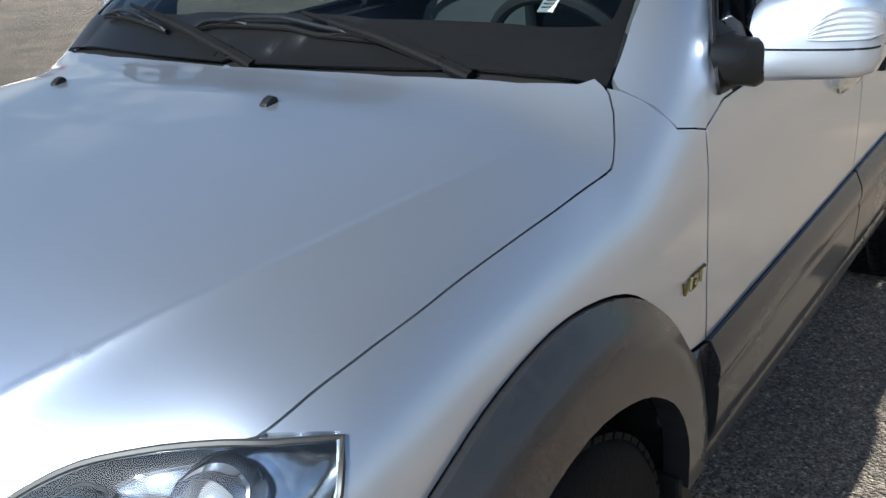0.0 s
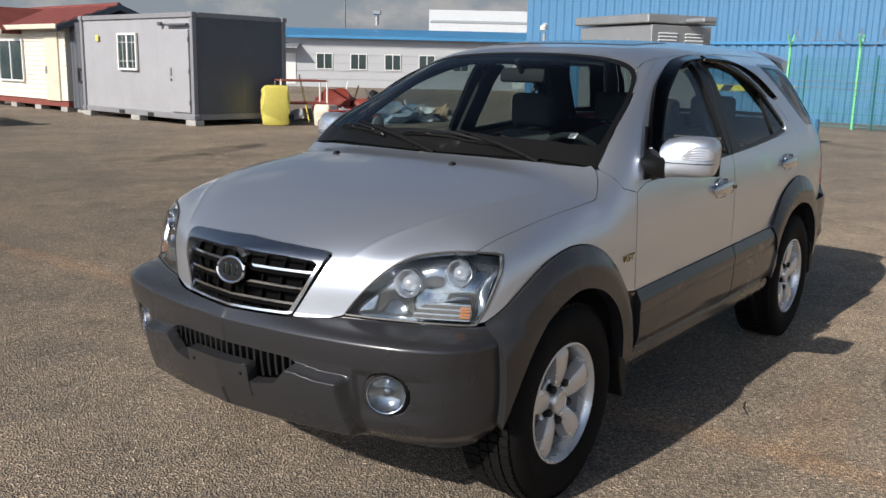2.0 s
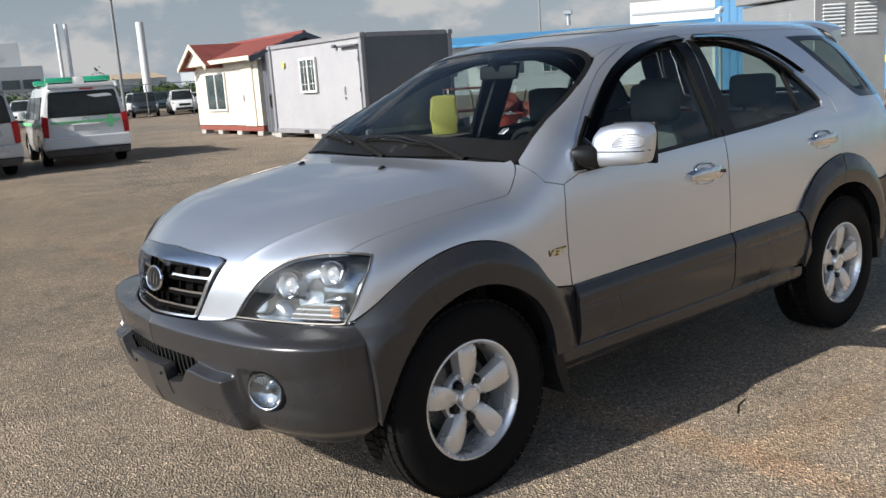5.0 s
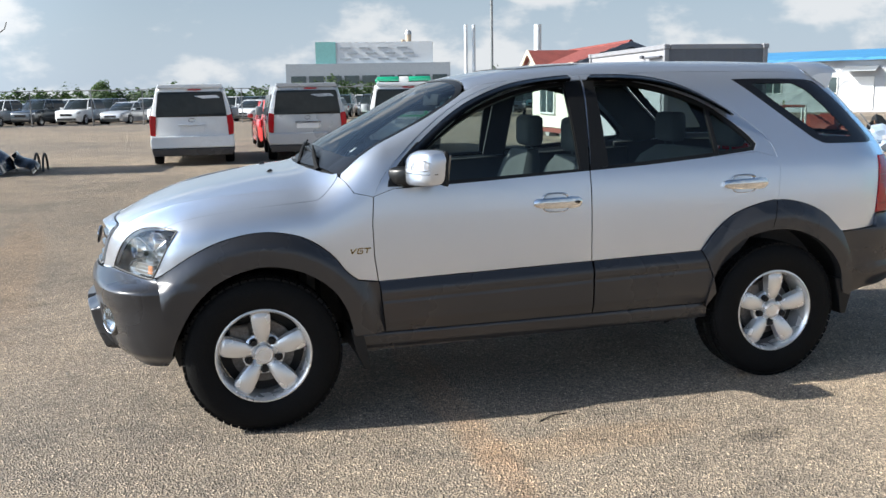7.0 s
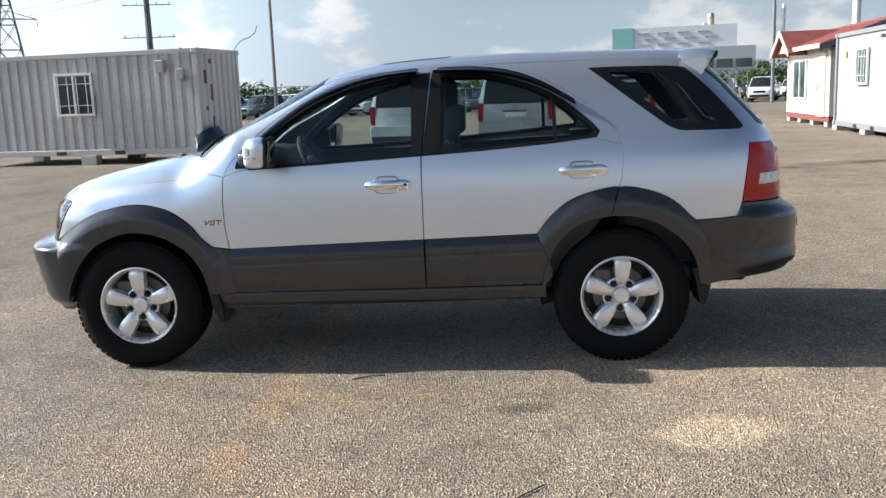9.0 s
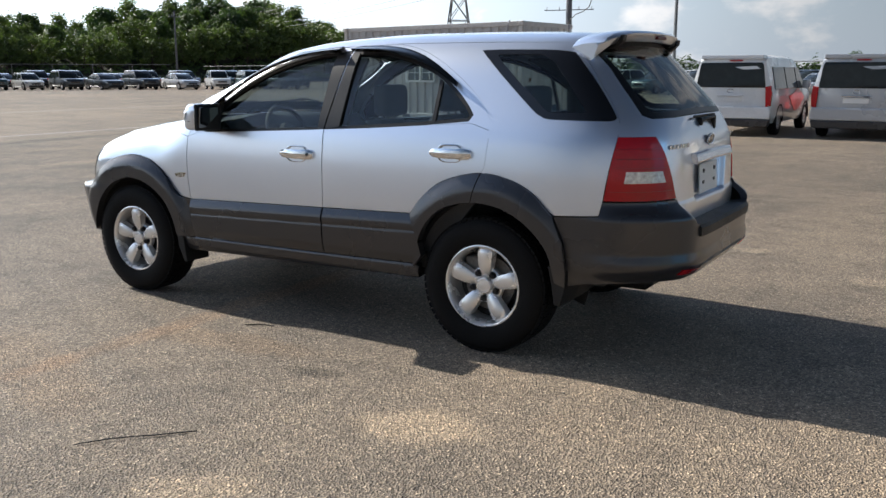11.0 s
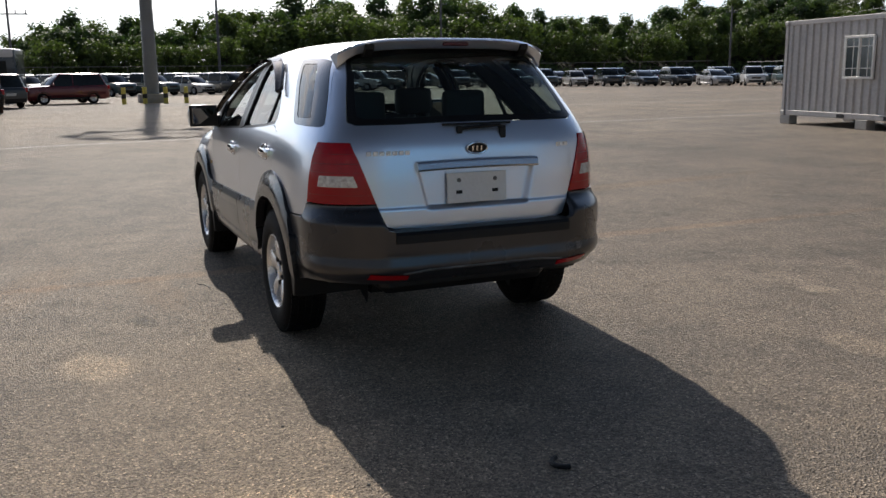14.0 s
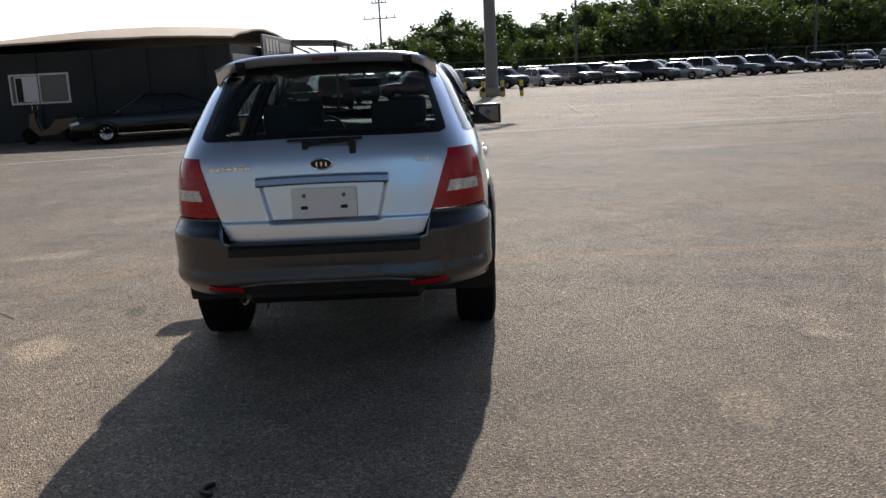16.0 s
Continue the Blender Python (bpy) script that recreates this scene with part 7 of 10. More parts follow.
# shingle courses on the front slope
sl = math.atan2(ridge_z - eave_z, 0.38 - ridge_y)
slope_l = math.hypot(ridge_z - eave_z, 0.38 - ridge_y)
bm = bmesh.new()
box(bm, (0, 0, 0), (0.305, 0.19, 0.014), 0.003)
shm = finish(bm, "shingle", "shingle")
for r_ in range(11):
    d = (r_ + 0.5) * slope_l / 11
    for k in range(20):
        x = -0.2 + (k + 0.5 * (r_ % 2)) * 0.31
        if x > HLn + 0.2:
            continue
        o = new("shingle", shm)
        o.parent = rs
        o.matrix_basis = pose(x, 0.38 - d * math.cos(sl), eave_z + d * math.sin(sl) + 0.02, -math.degrees(sl) - 3, 0, 0)
bm = bmesh.new()
rod(bm, (-0.36, ridge_y, ridge_z + 0.01), (HLn + 0.31, ridge_y, ridge_z + 0.01), 0.07, seg=8)
part("ridge_cap", bm, "shingle", rs)
bm = bmesh.new()
box(bm, (HLn / 2, 0.40, eave_z - 0.03), (HLn + 0.7, 0.06, 0.14), 0.01)
part("fascia_board", bm, "fascia", rs, "cream fascia board")
# small front gable
ax, az = 4.15, 3.10
bm = bmesh.new()
prism(bm, [(ax - 1.15, eave_z - 0.1), (ax, az - 0.12), (ax + 1.15, eave_z - 0.1)], "y", 0.02, 0.42)
part("gable_wall", bm, "siding", hs, "cream gable wall")
for sg in (-1, 1):
    bm = bmesh.new()
    prism(bm, [(ax, az), (ax + sg * 1.35, eave_z - 0.12), (ax + sg * 1.35, eave_z - 0.22), (ax, az - 0.11)], "y", -1.3, 0.60)
    part("gable_roof", bm, "shingle", rs, "red shingle gable slope")
    bm = bmesh.new()
    prism(bm, [(ax, az + 0.02), (ax + sg * 1.38, eave_z - 0.12), (ax + sg * 1.38, eave_z - 0.26), (ax, az - 0.13)], "y", 0.60, 0.64)
    part("barge_board", bm, "fascia", rs, "cream barge board")
bm = bmesh.new()
prism(bm, [(0.42, eave_z - 0.02), (ridge_y, ridge_z + 0.03), (-HW - 0.4, eave_z), (-HW - 0.4, eave_z - 0.16), (ridge_y, ridge_z - 0.15), (0.42, eave_z - 0.18)], "x", -0.41, -0.36)
part("barge_board", bm, "ct_dark", rs, "dark barge board")

# ---------- long pale building with a blue roof ----------
hut = thing("site_building", "long single-storey pale panel building with a blue roof", "building", loc=(-39.6, -44.3, 0), rz=-52)
# local: front wall faces +y, runs along -x
Lh = 46.0
bm = bmesh.new()
box(bm, (-Lh / 2 + 8, -4, 1.65), (Lh, 8, 3.3))
part("wall", bm, "hut_wall", hut, "pale grey panel wall")
bm = bmesh.new()
prism(bm, [(0.5, 3.45), (-4.0, 4.12), (-8.5, 3.45), (-8.5, 3.3), (0.5, 3.3)], "x", -Lh + 7.5, 8.5)
part("roof", bm, "blue_roof", hut, "blue sheet roof")
bm = bmesh.new()
box(bm, (-Lh / 2 + 8, 0.52, 3.38), (Lh + 1, 0.08, 0.20), 0.01)
part("gutter", bm, "blue_roof", hut, "blue gutter")
for k in range(15):
    x = 4.45 - 2.36 * k + (1.2 if k == 0 else 0)
    if k in (2, 9):
        x += 0.35
        bm = bmesh.new()
        box(bm, (x, 0.02, 1.2), (1.5, 0.08, 2.1), 0.01)
        part("door", bm, "pvc", hut, "white double door")
        bm = bmesh.new()
        prism(bm, [(0.0, 2.95), (1.1, 2.65), (1.1, 2.58), (0.0, 2.8)], "x", x - 1.0, x + 1.0)
        part("door_canopy", bm, "galv", hut, "grey canopy over the door")
    else:
        barred_window(hut, pose(x, 0.03, 1.75), 1.15, 1.1, bars=0)
for k in range(5):
    bm = bmesh.new()
    box(bm, (-Lh / 2 + 8, 0.012, 0.55 + 0.55 * k), (Lh, 0.02, 0.025))
    part("panel_joint", bm, "ct_light", hut)
bm = bmesh.new()
rod(bm, (-6, -4, 4.4), (-6, -4, 5.2), 0.15, seg=10)
box(bm, (-6, -4, 5.3), (0.6, 0.6, 0.3), 0.05)
part("roof_vent", bm, "galv", hut)
# large pale hall beyond
wb = thing("far_hall", "large plain pale hall far behind the yard", "building", loc=(-111, -77, 0), rz=-54)
bm = bmesh.new()
box(bm, (0, -8, 5.0), (17, 16, 10.0))
part("wall", bm, "factory", wb)
bm = bmesh.new()
box(bm, (0, 0.05, 8.3), (16.5, 0.1, 0.35))
part("dark_band", bm, "factory_grey", wb)

# ---------- blue hall, fence, kiosk ----------
bh = thing("blue_hall", "tall blue ribbed sheet metal hall", "building", loc=(-29.5, -18.6, 0), rz=84)
# local: runs along +x, face towards the yard is -y
bm = bmesh.new()
for lift_, h in ((0.0, 2.6), (2.62, 2.55), (5.2, 6.8)):
    ribbed(bm, 0.0, 20.0, lift_, lift_ + h, 0.0, 0.55 if lift_ > 5 else 0.4, -0.05)
part("wall", bm, "blue_wall", bh, "blue ribbed sheet wall")
bm = bmesh.new()
box(bm, (10, 7, 5.9), (20.0, 13.9, 11.8))
part("body", bm, "blue_wall", bh)
for z, d in ((2.61, 0.1), (5.18, 0.14), (12.0, 0.2)):
    bm = bmesh.new()
    box(bm, (10, -0.06, z), (20.2, d, 0.10), 0.01)
    part("band", bm, "blue_roof", bh, "blue horizontal band")
fc = thing("mesh_fence", "green welded mesh fence with razor wire", "fence", loc=(-24.4, -6.0, 0), rz=86)
bm = bmesh.new()
rod(bm, (0, 0, 0), (0, 0, 2.35), 0.045, seg=10)
tube(bm, [(0, 0, 2.3), (0, 0.10, 2.5), (0, 0.24, 2.72)], 0.03, 8)
tube(bm, [(0, 0, 2.3), (0, -0.10, 2.5), (0, -0.24, 2.72)], 0.03, 8)
post = finish(bm, "post", "green_paint", True)
bm = bmesh.new()
rod(bm, (0, 0, 0), (0, 0, 2.15), 0.03, seg=8)
thin = finish(bm, "thin_post", "teal_wire", True)
bm = bmesh.new()
for k in range(34):
    x = 0.03 + k * 0.0586
    box(bm, (x, 0, 1.05), (0.011, 0.008, 2.0))
for k in range(12):
    z = 0.08 + k * 0.178
    box(bm, (1.0, 0, z), (1.98, 0.008, 0.010))
for z in (0.45, 1.55):
    box(bm, (1.0, 0.02, z), (1.98, 0.02, 0.016))
mesh_p = finish(bm, "wire_panel", "teal_wire")
for k in range(10):
    o = new("post", post)
    o.parent, o.matrix_basis = fc, pose(k * 2.02, 0, 0)
    tagged(o, "bright green steel post with a forked top")
    o = new("wire_panel", mesh_p)
    o.parent, o.matrix_basis = fc, pose(k * 2.02 + 0.01, -0.05, 0)
    tagged(o, "teal welded wire panel", kind="stuff")
    o = new("thin_post", thin)
    o.parent, o.matrix_basis = fc, pose(k * 2.02 + 0.5, 0.06, 0)
bm = bmesh.new()
tube(bm, [(20.2 * t, 0.30 * math.cos(t * 2 * math.pi * 33) , 2.66 + 0.03 * math.sin(t * 90) + (0.25 + 0.03 * math.sin(t * 57)) * math.sin(t * 2 * math.pi * 33)) for t in np.linspace(0, 1, 33 * 16)], 0.011, 4)
part("razor_wire", bm, "wire", fc, "coiled razor wire")
for z in (1.15, 1.35, 2.52):
    bm = bmesh.new()
    tube(bm, [(20.2 * t, -0.10 + 0.02 * math.sin(40 * t), z + 0.04 * math.sin(t * 31)) for t in np.linspace(0, 1, 60)], 0.008, 4)
    part("cable", bm, "wire", fc, "pale cable along the fence")

ks = thing("kiosk", "grey galvanised steel kiosk with an overhanging flat roof", "kiosk", loc=(-12.35, -6.6, 0), rz=-26.5)
# local: front along +y from x=0; depth to -x
bm = bmesh.new()
box(bm, (-0.7, 1.1, 1.2), (1.4, 2.2, 2.36), 0.01)
part("body", bm, "galv", ks, "galvanised sheet body")
bm = bmesh.new()
box(bm, (-0.72, 1.04, 2.49), (1.62, 2.3, 0.16), 0.02)
part("roof", bm, "galv", ks, "flat overhanging roof")
bm = bmesh.new()
box(bm, (-0.9, 2.45, 2.47), (0.3, 0.5, 0.08), 0.02)
part("roof_arm", bm, "galv", ks)
for k in range(2):
    bm = bmesh.new()
    for j in range(9):
        box(bm, (-0.37 - 0.62 * k, 2.21, 1.75 + 0.06 * j), (0.42, 0.03, 0.03), 0.004, m=pose(0, 0, 0, 30, 0, 0))
    part("vent", bm, "factory", ks, "slatted vent")
bm = bmesh.new()
box(bm, (0.01, 1.1, 1.15), (0.03, 0.9, 2.0), 0.005)
part("door", bm, "galv", ks, "steel door")
bm = bmesh.new()
box(bm, (-0.7, 1.1, 0.02), (1.5, 2.3, 0.04))
part("plinth", bm, "concrete", ks)
cam_ = thing("security_camera", "white security camera on a post", "security camera", loc=(-18.6, -11.2, 0))
bm = bmesh.new()
rod(bm, (0, 0, 0), (0, 0, 2.55), 0.05, seg=8)
part("post", bm, "galv", cam_)
bm = bmesh.new()
box(bm, (0.1, 0.05, 2.72), (0.45, 0.16, 0.15), 0.03, m=pose(0, 0, 0, 0, 12, 20))
part("housing", bm, "pvc", cam_)
br = thing("height_barrier", "yellow and black striped barrier", "barrier", loc=(-17.6, -3.9, 0), rz=86)
bm = bmesh.new()
rod(bm, (0, 0, 0), (0, 0, 1.25), 0.09, seg=12)
pst = part("post", bm, "yellow", br, "yellow post")
for z in (0.25, 0.6, 0.95):
    bm = bmesh.new()
    rod(bm, (0, 0, z), (0, 0, z + 0.14), 0.093, seg=12)
    part("stripe", bm, "stripe_black", pst)
bm = bmesh.new()
box(bm, (-1.5, 0, 1.20), (3.2, 0.10, 0.16), 0.02)
bmx = part("beam", bm, "yellow", br, "yellow beam")
for k in range(5):
    bm = bmesh.new()
    prism(bm, [(-2.95 + 0.62 * k, 1.125), (-2.7 + 0.62 * k, 1.125), (-2.6 + 0.62 * k, 1.275), (-2.85 + 0.62 * k, 1.275)], "y", -0.054, 0.054)
    part("stripe", bm, "stripe_black", bmx)
bm = bmesh.new()
rod(bm, (-3.0, 0, 0), (-3.0, 0, 1.25), 0.09, seg=12)
part("post", bm, "yellow", br, "yellow post")
bm = bmesh.new()
rod(bm, (0, 0, 0), (0, 0, 0.55), 0.16, 0.16, 14)
solo("barrel", bm, "blue_wall", "small blue plastic barrel by the barrier", "barrel", m=pose(-17.8, -3.4, 0))

# ---------- heap of scrap beside the office ----------
def lump(bm, c, r, seed, flat=0.75, sub=3, rough=0.28):
    q = Vector((seed * 3.7, seed * 1.3, 0))
    for v in bmesh.ops.create_icosphere(bm, subdivisions=sub, radius=1.0)["verts"]:
        k = 1 + rough * noise.noise(v.co * 1.6 + q) + rough * 0.5 * noise.noise(v.co * 4 + q)
        p = v.co * k
        v.co = Vector((c[0] + p.x * r[0], c[1] + p.y * r[1], max(0.0, c[2] + p.z * r[2])))


bm = bmesh.new()
prism(bm, [(-0.36, 0.0), (0.36, 0.0), (0.40, 0.5), (0.37, 1.05), (0.30, 1.16), (-0.33, 1.16), (-0.40, 0.9), (-0.37, 0.4)], "y", -0.28, 0.30, bevel=0.07)
bmesh.ops.subdivide_edges(bm, edges=bm.edges, cuts=3, use_grid_fill=True)
for v in bm.verts:
    v.co += Vector((noise.noise(v.co * 5), noise.noise(v.co * 5 + Vector((9, 0, 0))), 0)) * 0.045
solo("bulk_sack", bm, "yellow", "bright yellow bulk sack standing on the asphalt", "sack", smooth=True, m=pose(-11.55, -14.75, 0, 0, 0, -35) @ Matrix.Scale(0.86, 4))
bm = bmesh.new()
prism(bm, [(-0.3, 0.0), (0.3, 0.0), (0.33, 0.3), (0.28, 0.55), (-0.3, 0.52)], "y", -0.22, 0.22, bevel=0.07)
bmesh.ops.subdivide_edges(bm, edges=bm.edges, cuts=2, use_grid_fill=True)
for v in bm.verts:
    v.co += Vector((noise.noise(v.co * 6), noise.noise(v.co * 6 + Vector((9, 0, 0))), 0)) * 0.05
solo("sack", bm, "fascia", "cream plastic sack in the scrap heap", "sack", smooth=True, m=pose(-12.5, -13.9, 0, 0, 0, 20))
rk = thing("pipe_rack", "white and red pipe rack in the scrap heap", "rack", loc=(-12.4, -14.7, 0), rz=-30)
for x in (-0.6, 0.6):
    for y in (-0.35, 0.35):
        bm = bmesh.new()
        rod(bm, (x, y, 0), (x, y, 1.15), 0.025, seg=8)
        part("upright", bm, "pvc", rk)
for z in (0.55, 1.12):
    for y in (-0.35, 0.35):
        bm = bmesh.new()
        rod(bm, (-0.62, y, z), (0.62, y, z), 0.025, seg=8)
        part("bar", bm, "red_steel", rk)
    for x in (-0.6, 0.6):
        bm = bmesh.new()
        rod(bm, (x, -0.35, z), (x, 0.35, z), 0.025, seg=8)
        part("bar", bm, "red_steel", rk)
bm = bmesh.new()
lathe(bm, [(0.0005, 0.04), (0.40, 0.04), (0.47, 0.38), (0.50, 0.40), (0.50, 0.42), (0.46, 0.42), (0.38, 0.0), (0.0005, 0.0)], 28, "Z")
solo("tub", bm, "red_plastic", "round red plastic tub on the asphalt", "tub", smooth=True, m=pose(-12.75, -13.75, 0))
bm = bmesh.new()
lump(bm, (0, 0, 0.34), (0.58, 0.5, 0.52), 4, rough=0.6)
lump(bm, (-0.5, 0.5, 0.2), (0.5, 0.45, 0.34), 9, rough=0.6)
solo("tarpaulin", bm, "orange_sheet", "crumpled orange-red tarpaulin over scrap", "tarpaulin", smooth=True, m=pose(-13.6, -14.6, 0))
bm = bmesh.new()
for k in range(60):
    x, y = rnd.gauss(-15.2, 1.4), rnd.gauss(-14.6, 0.8)
    h = max(0.0, 0.55 - 0.12 * abs(x + 15.0)) * rnd.uniform(0.1, 1)
    if k % 3:
        lump(bm, (x, y, h * 0.6 + 0.05), (rnd.uniform(0.08, 0.35), rnd.uniform(0.08, 0.3), rnd.uniform(0.08, 0.28)), k, sub=2, rough=0.5)
    else:
        box(bm, (x, y, h * 0.6 + 0.12), (rnd.uniform(0.1, 0.7), rnd.uniform(0.1, 0.4), rnd.uniform(0.08, 0.3)), 0.01, m=pose(0, 0, 0, rnd.uniform(-30, 30), rnd.uniform(-30, 30), rnd.uniform(0, 90)))
solo("scrap_heap", bm, "rag", "low heap of mixed scrap, bags and sheet", "scrap", kind="stuff")
for k, (x, y, mt, lb) in enumerate(((-14.6, -13.7, "cardboard", "brown cardboard box"), (-16.6, -14.2, "rag", "grey plastic crate"), (-12.0, -15.1, "red_plastic", "red fuel can"), (-17.3, -14.9, "blue_wall", "blue plastic crate"))):
    bm = bmesh.new()
    box(bm, (0, 0, 0.2), (0.42, 0.32, 0.4), 0.015)
    box(bm, (0, 0, 0.41), (0.3, 0.06, 0.03), 0.008)
    solo("crate", bm, mt, lb + " in the scrap heap", "crate", m=pose(x, y, 0, 0, 0, 25 * k))
for k, (x, y, z, a) in enumerate(((-13.2, -14.2, 1.1, 60), (-14.4, -14.9, 1.0, 20), (-15.4, -14.3, 0.9, 100), (-12.9, -14.9, 1.25, 130))):
    bm = bmesh.new()
    rod(bm, (x, y, 0), (x + 0.7 * math.cos(a), y + 0.7 * math.sin(a), z), 0.02, seg=6)
    solo("pole", bm, ("pvc", "rust", "wire", "yellow")[k], "loose pole leaning in the scrap heap", "pole")

for k, (x, y, z, r, mt, lb) in enumerate(((-14.9, -13.7, 0.2, (0.8, 0.5, 0.34), "sheet_pale", "crumpled pale blue plastic sheet"), (-16.3, -13.9, 0.15, (0.6, 0.45, 0.28), "white", "torn white plastic sheet"), (-15.8, -15.1, 0.3, (0.5, 0.4, 0.42), "black", "black rubbish bag"), (-17.2, -13.8, 0.15, (0.35, 0.3, 0.3), "cardboard", "crushed cardboard box"))):
    if mt not in M:
        M[mt] = mat(mt, (0.42, 0.50, 0.60), (0.30, 0.37, 0.46), rough=0.5, scale=5, fine=40, bump=0.4)
    bm = bmesh.new()
    lump(bm, (0, 0, z), r, 20 + k, rough=0.7)
    solo("plastic_sheet" if k < 2 else "rubbish", bm, mt, lb + " in the scrap heap", "scrap", m=pose(x, y, 0, 0, 0, 30 * k))
for k in range(7):
    bm = bmesh.new()
    x, y = -14.3 - 0.45 * k, -13.75 - 0.3 * (k % 3)
    rod(bm, (x, y, 0.05), (x + 0.5 * math.cos(k), y - 0.5, 0.45 + 0.12 * (k % 3)), 0.018, seg=6)
    solo("loose_pipe", bm, ("galv", "pvc", "rust")[k % 3], "loose metal pipe in the scrap heap", "pipe", "loose pipes")

# ---------- weathered container with scrap panels ----------
wc = container("white_container", "weathered white ribbed container on blocks", (6.66, -15.73, 0), -7.6, 6.3, 2.35, 2.52, 0.24, "wc_wall", "wc_wall", "wc_wall", (0.27, 0.036))
barred_window(wc, pose(3.35, 0.03, 1.75), 1.05, 1.05)
for x, z, w, h in ((0.95, 2.35, 0.24, 0.3), (0.42, 2.15, 0.2, 0.26)):
    bm = bmesh.new()
    box(bm, (x, 0.06, z), (w, 0.14, h), 0.02)
    part("switch_box", bm, "ct_light", wc, "grey electric box")
bm = bmesh.new()
tube(bm, [(0.42, 0.05, 2.3), (0.42, 0.06, 2.72), (0.38, 0.02, 2.78)], 0.02, 8)
part("conduit", bm, "ct_light", wc)
for k in range(6):
    bm = bmesh.new()
    z = 0.55 + 0.38 * k
    x = -0.012
    box(bm, (x, -0.35 - 0.3 * (k % 2), z), (0.02, rnd.uniform(0.05, 0.16), rnd.uniform(0.1, 0.4)), 0.004)
    part("rust_spot", bm, "rust", wc, "rusty patch")
bm = bmesh.new()
tube(bm, [(0.05, -2.2, 2.74), (-0.06, -2.2, 2.90), (-0.22, -2.2, 3.02), (-0.42, -2.22, 3.08), (-0.58, -2.25, 3.2), (-0.64, -2.25, 3.36)], 0.012, 6)
part("loose_cable", bm, "stripe_black", wc, "loose cable standing up from the container")
M["scrap_panel"] = mat("dark_blue_car_panel", (0.03, 0.045, 0.07), (0.02, 0.03, 0.045), rough=0.2, scale=2, fine=30, coat=0.8)


def bent_panel(name, c, w, h, tilt, turn, seed, material, label):
    bm = bmesh.new()
    bmesh.ops.create_grid(bm, x_segments=12, y_segments=10, size=1.0)
    for v in bm.verts:
        x, y = v.co.x, v.co.y
        cut = 1 - 0.35 * max(0, y) * abs(x)
        v.co = Vector((x * w / 2 * cut, 0.16 * (1 - x * x) * w + 0.05 * math.sin(3 * y + seed), (y + 1) * h / 2 * (1 - 0.12 * x)))
    g = bmesh.ops.extrude_face_region(bm, geom=bm.faces[:])
    for v in g["geom"]:
        if isinstance(v, bmesh.types.BMVert):
            v.co.y -= 0.02
    return solo(name, bm, material, label, "car panel", "scrap car panels", smooth=True, m=pose(*c, tilt, 0, turn))


bent_panel("scrap_bumper", (6.3, -15.9, 0), 1.5, 0.85, 24, 70, 1, "scrap_panel", "dark blue scrap car bumper leaning on the container")
bent_panel("scrap_wing", (5.7, -16.3, 0), 1.3, 0.75, 40, 80, 2, "scrap_panel", "dark blue scrap car wing leaning on the container")
bent_panel("scrap_hood", (5.2, -16.6, 0), 1.1, 0.55, 50, 95, 3, "gloss_black", "black scrap car panel lying by the container")
for k in range(2):
    bm = bmesh.new()
    tube(bm, [(5.0 + 0.2 * k, -16.7 - 0.2 * k + 0.33 * math.cos(a), 0.024 + 0.38 * math.sin(a)) for a in np.linspace(0.0, math.pi, 14)], 0.025, 8)
    solo("scrap_arch", bm, "stripe_black", "black plastic wheel arch trim standing on the asphalt", "car panel", "scrap car panels")

# ---------- repair shop ----------
sh = thing("repair_shop", "dark tarpaulin repair shop with a tan roof and faded sign", "workshop", loc=(21.6, 6.2, 0))
bm = bmesh.new()
for c_, d_ in (((0.06, 6.0, 1.38), (0.12, 12.0, 2.76)), ((1.95, 0.06, 1.38), (3.66, 0.12, 2.76)), ((9.74, 6.0, 1.38), (0.12, 12.0, 2.76)), ((4.9, 11.94, 1.38), (9.56, 0.12, 2.76)), ((6.73, 0.06, 2.56), (5.9, 0.12, 0.40)), ((4.9, 5.0, 1.38), (9.5, 0.1, 2.7))):
    bm = bmesh.new()
    box(bm, c_, d_, 0.01)
    part("wall", bm, "dark_wall", sh, "dark sheet wall")
for k in range(7):
    bm = bmesh.new()
    box(bm, (-0.03, 0.9 + 1.75 * k, 1.38), (0.06, 0.08, 2.76), 0.01)
    part("wall_rib", bm, "dark_wall", sh)
bm = bmesh.new()
rows = []
for y in np.linspace(-0.25, 12.6, 12):
    rows.append([bm.verts.new((x, y, 2.72 + 0.92 * math.sin(math.pi * min(1, max(0, (y + 4.6) / 17.5))) * math.sin(math.pi * (x + 2.4) / 14.6) + 0.04 * noise.noise(Vector((x, y, 0)) * 0.9))) for x in np.linspace(-0.5, 10.2, 12)])
for a, b in zip(rows, rows[1:]):
    for k in range(11):
        bm.faces.new((a[k], a[k + 1], b[k + 1], b[k]))
g = bmesh.ops.extrude_face_region(bm, geom=bm.faces[:])
for v in g["geom"]:
    if isinstance(v, bmesh.types.BMVert):
        v.co.z -= 0.06
part("roof", bm, "tan_roof", sh, "sagging tan sheet roof", smooth=True)
barred_window(sh, pose(-0.03, 6.1, 1.65, 0, 0, 90), 1.9, 0.95, bars=0)
# brightness of the window's left half, put into a pale sheet
bm = bmesh.new()
box(bm, (-0.075, 6.50, 1.65), (0.02, 0.72, 0.80), 0.004)
part("light_pane", bm, "plate", sh, "pale sheet painting the bright left half of the window")
bm = bmesh.new()
box(bm, (-0.092, 6.72, 1.63), (0.012, 0.20, 0.74), 0.003)
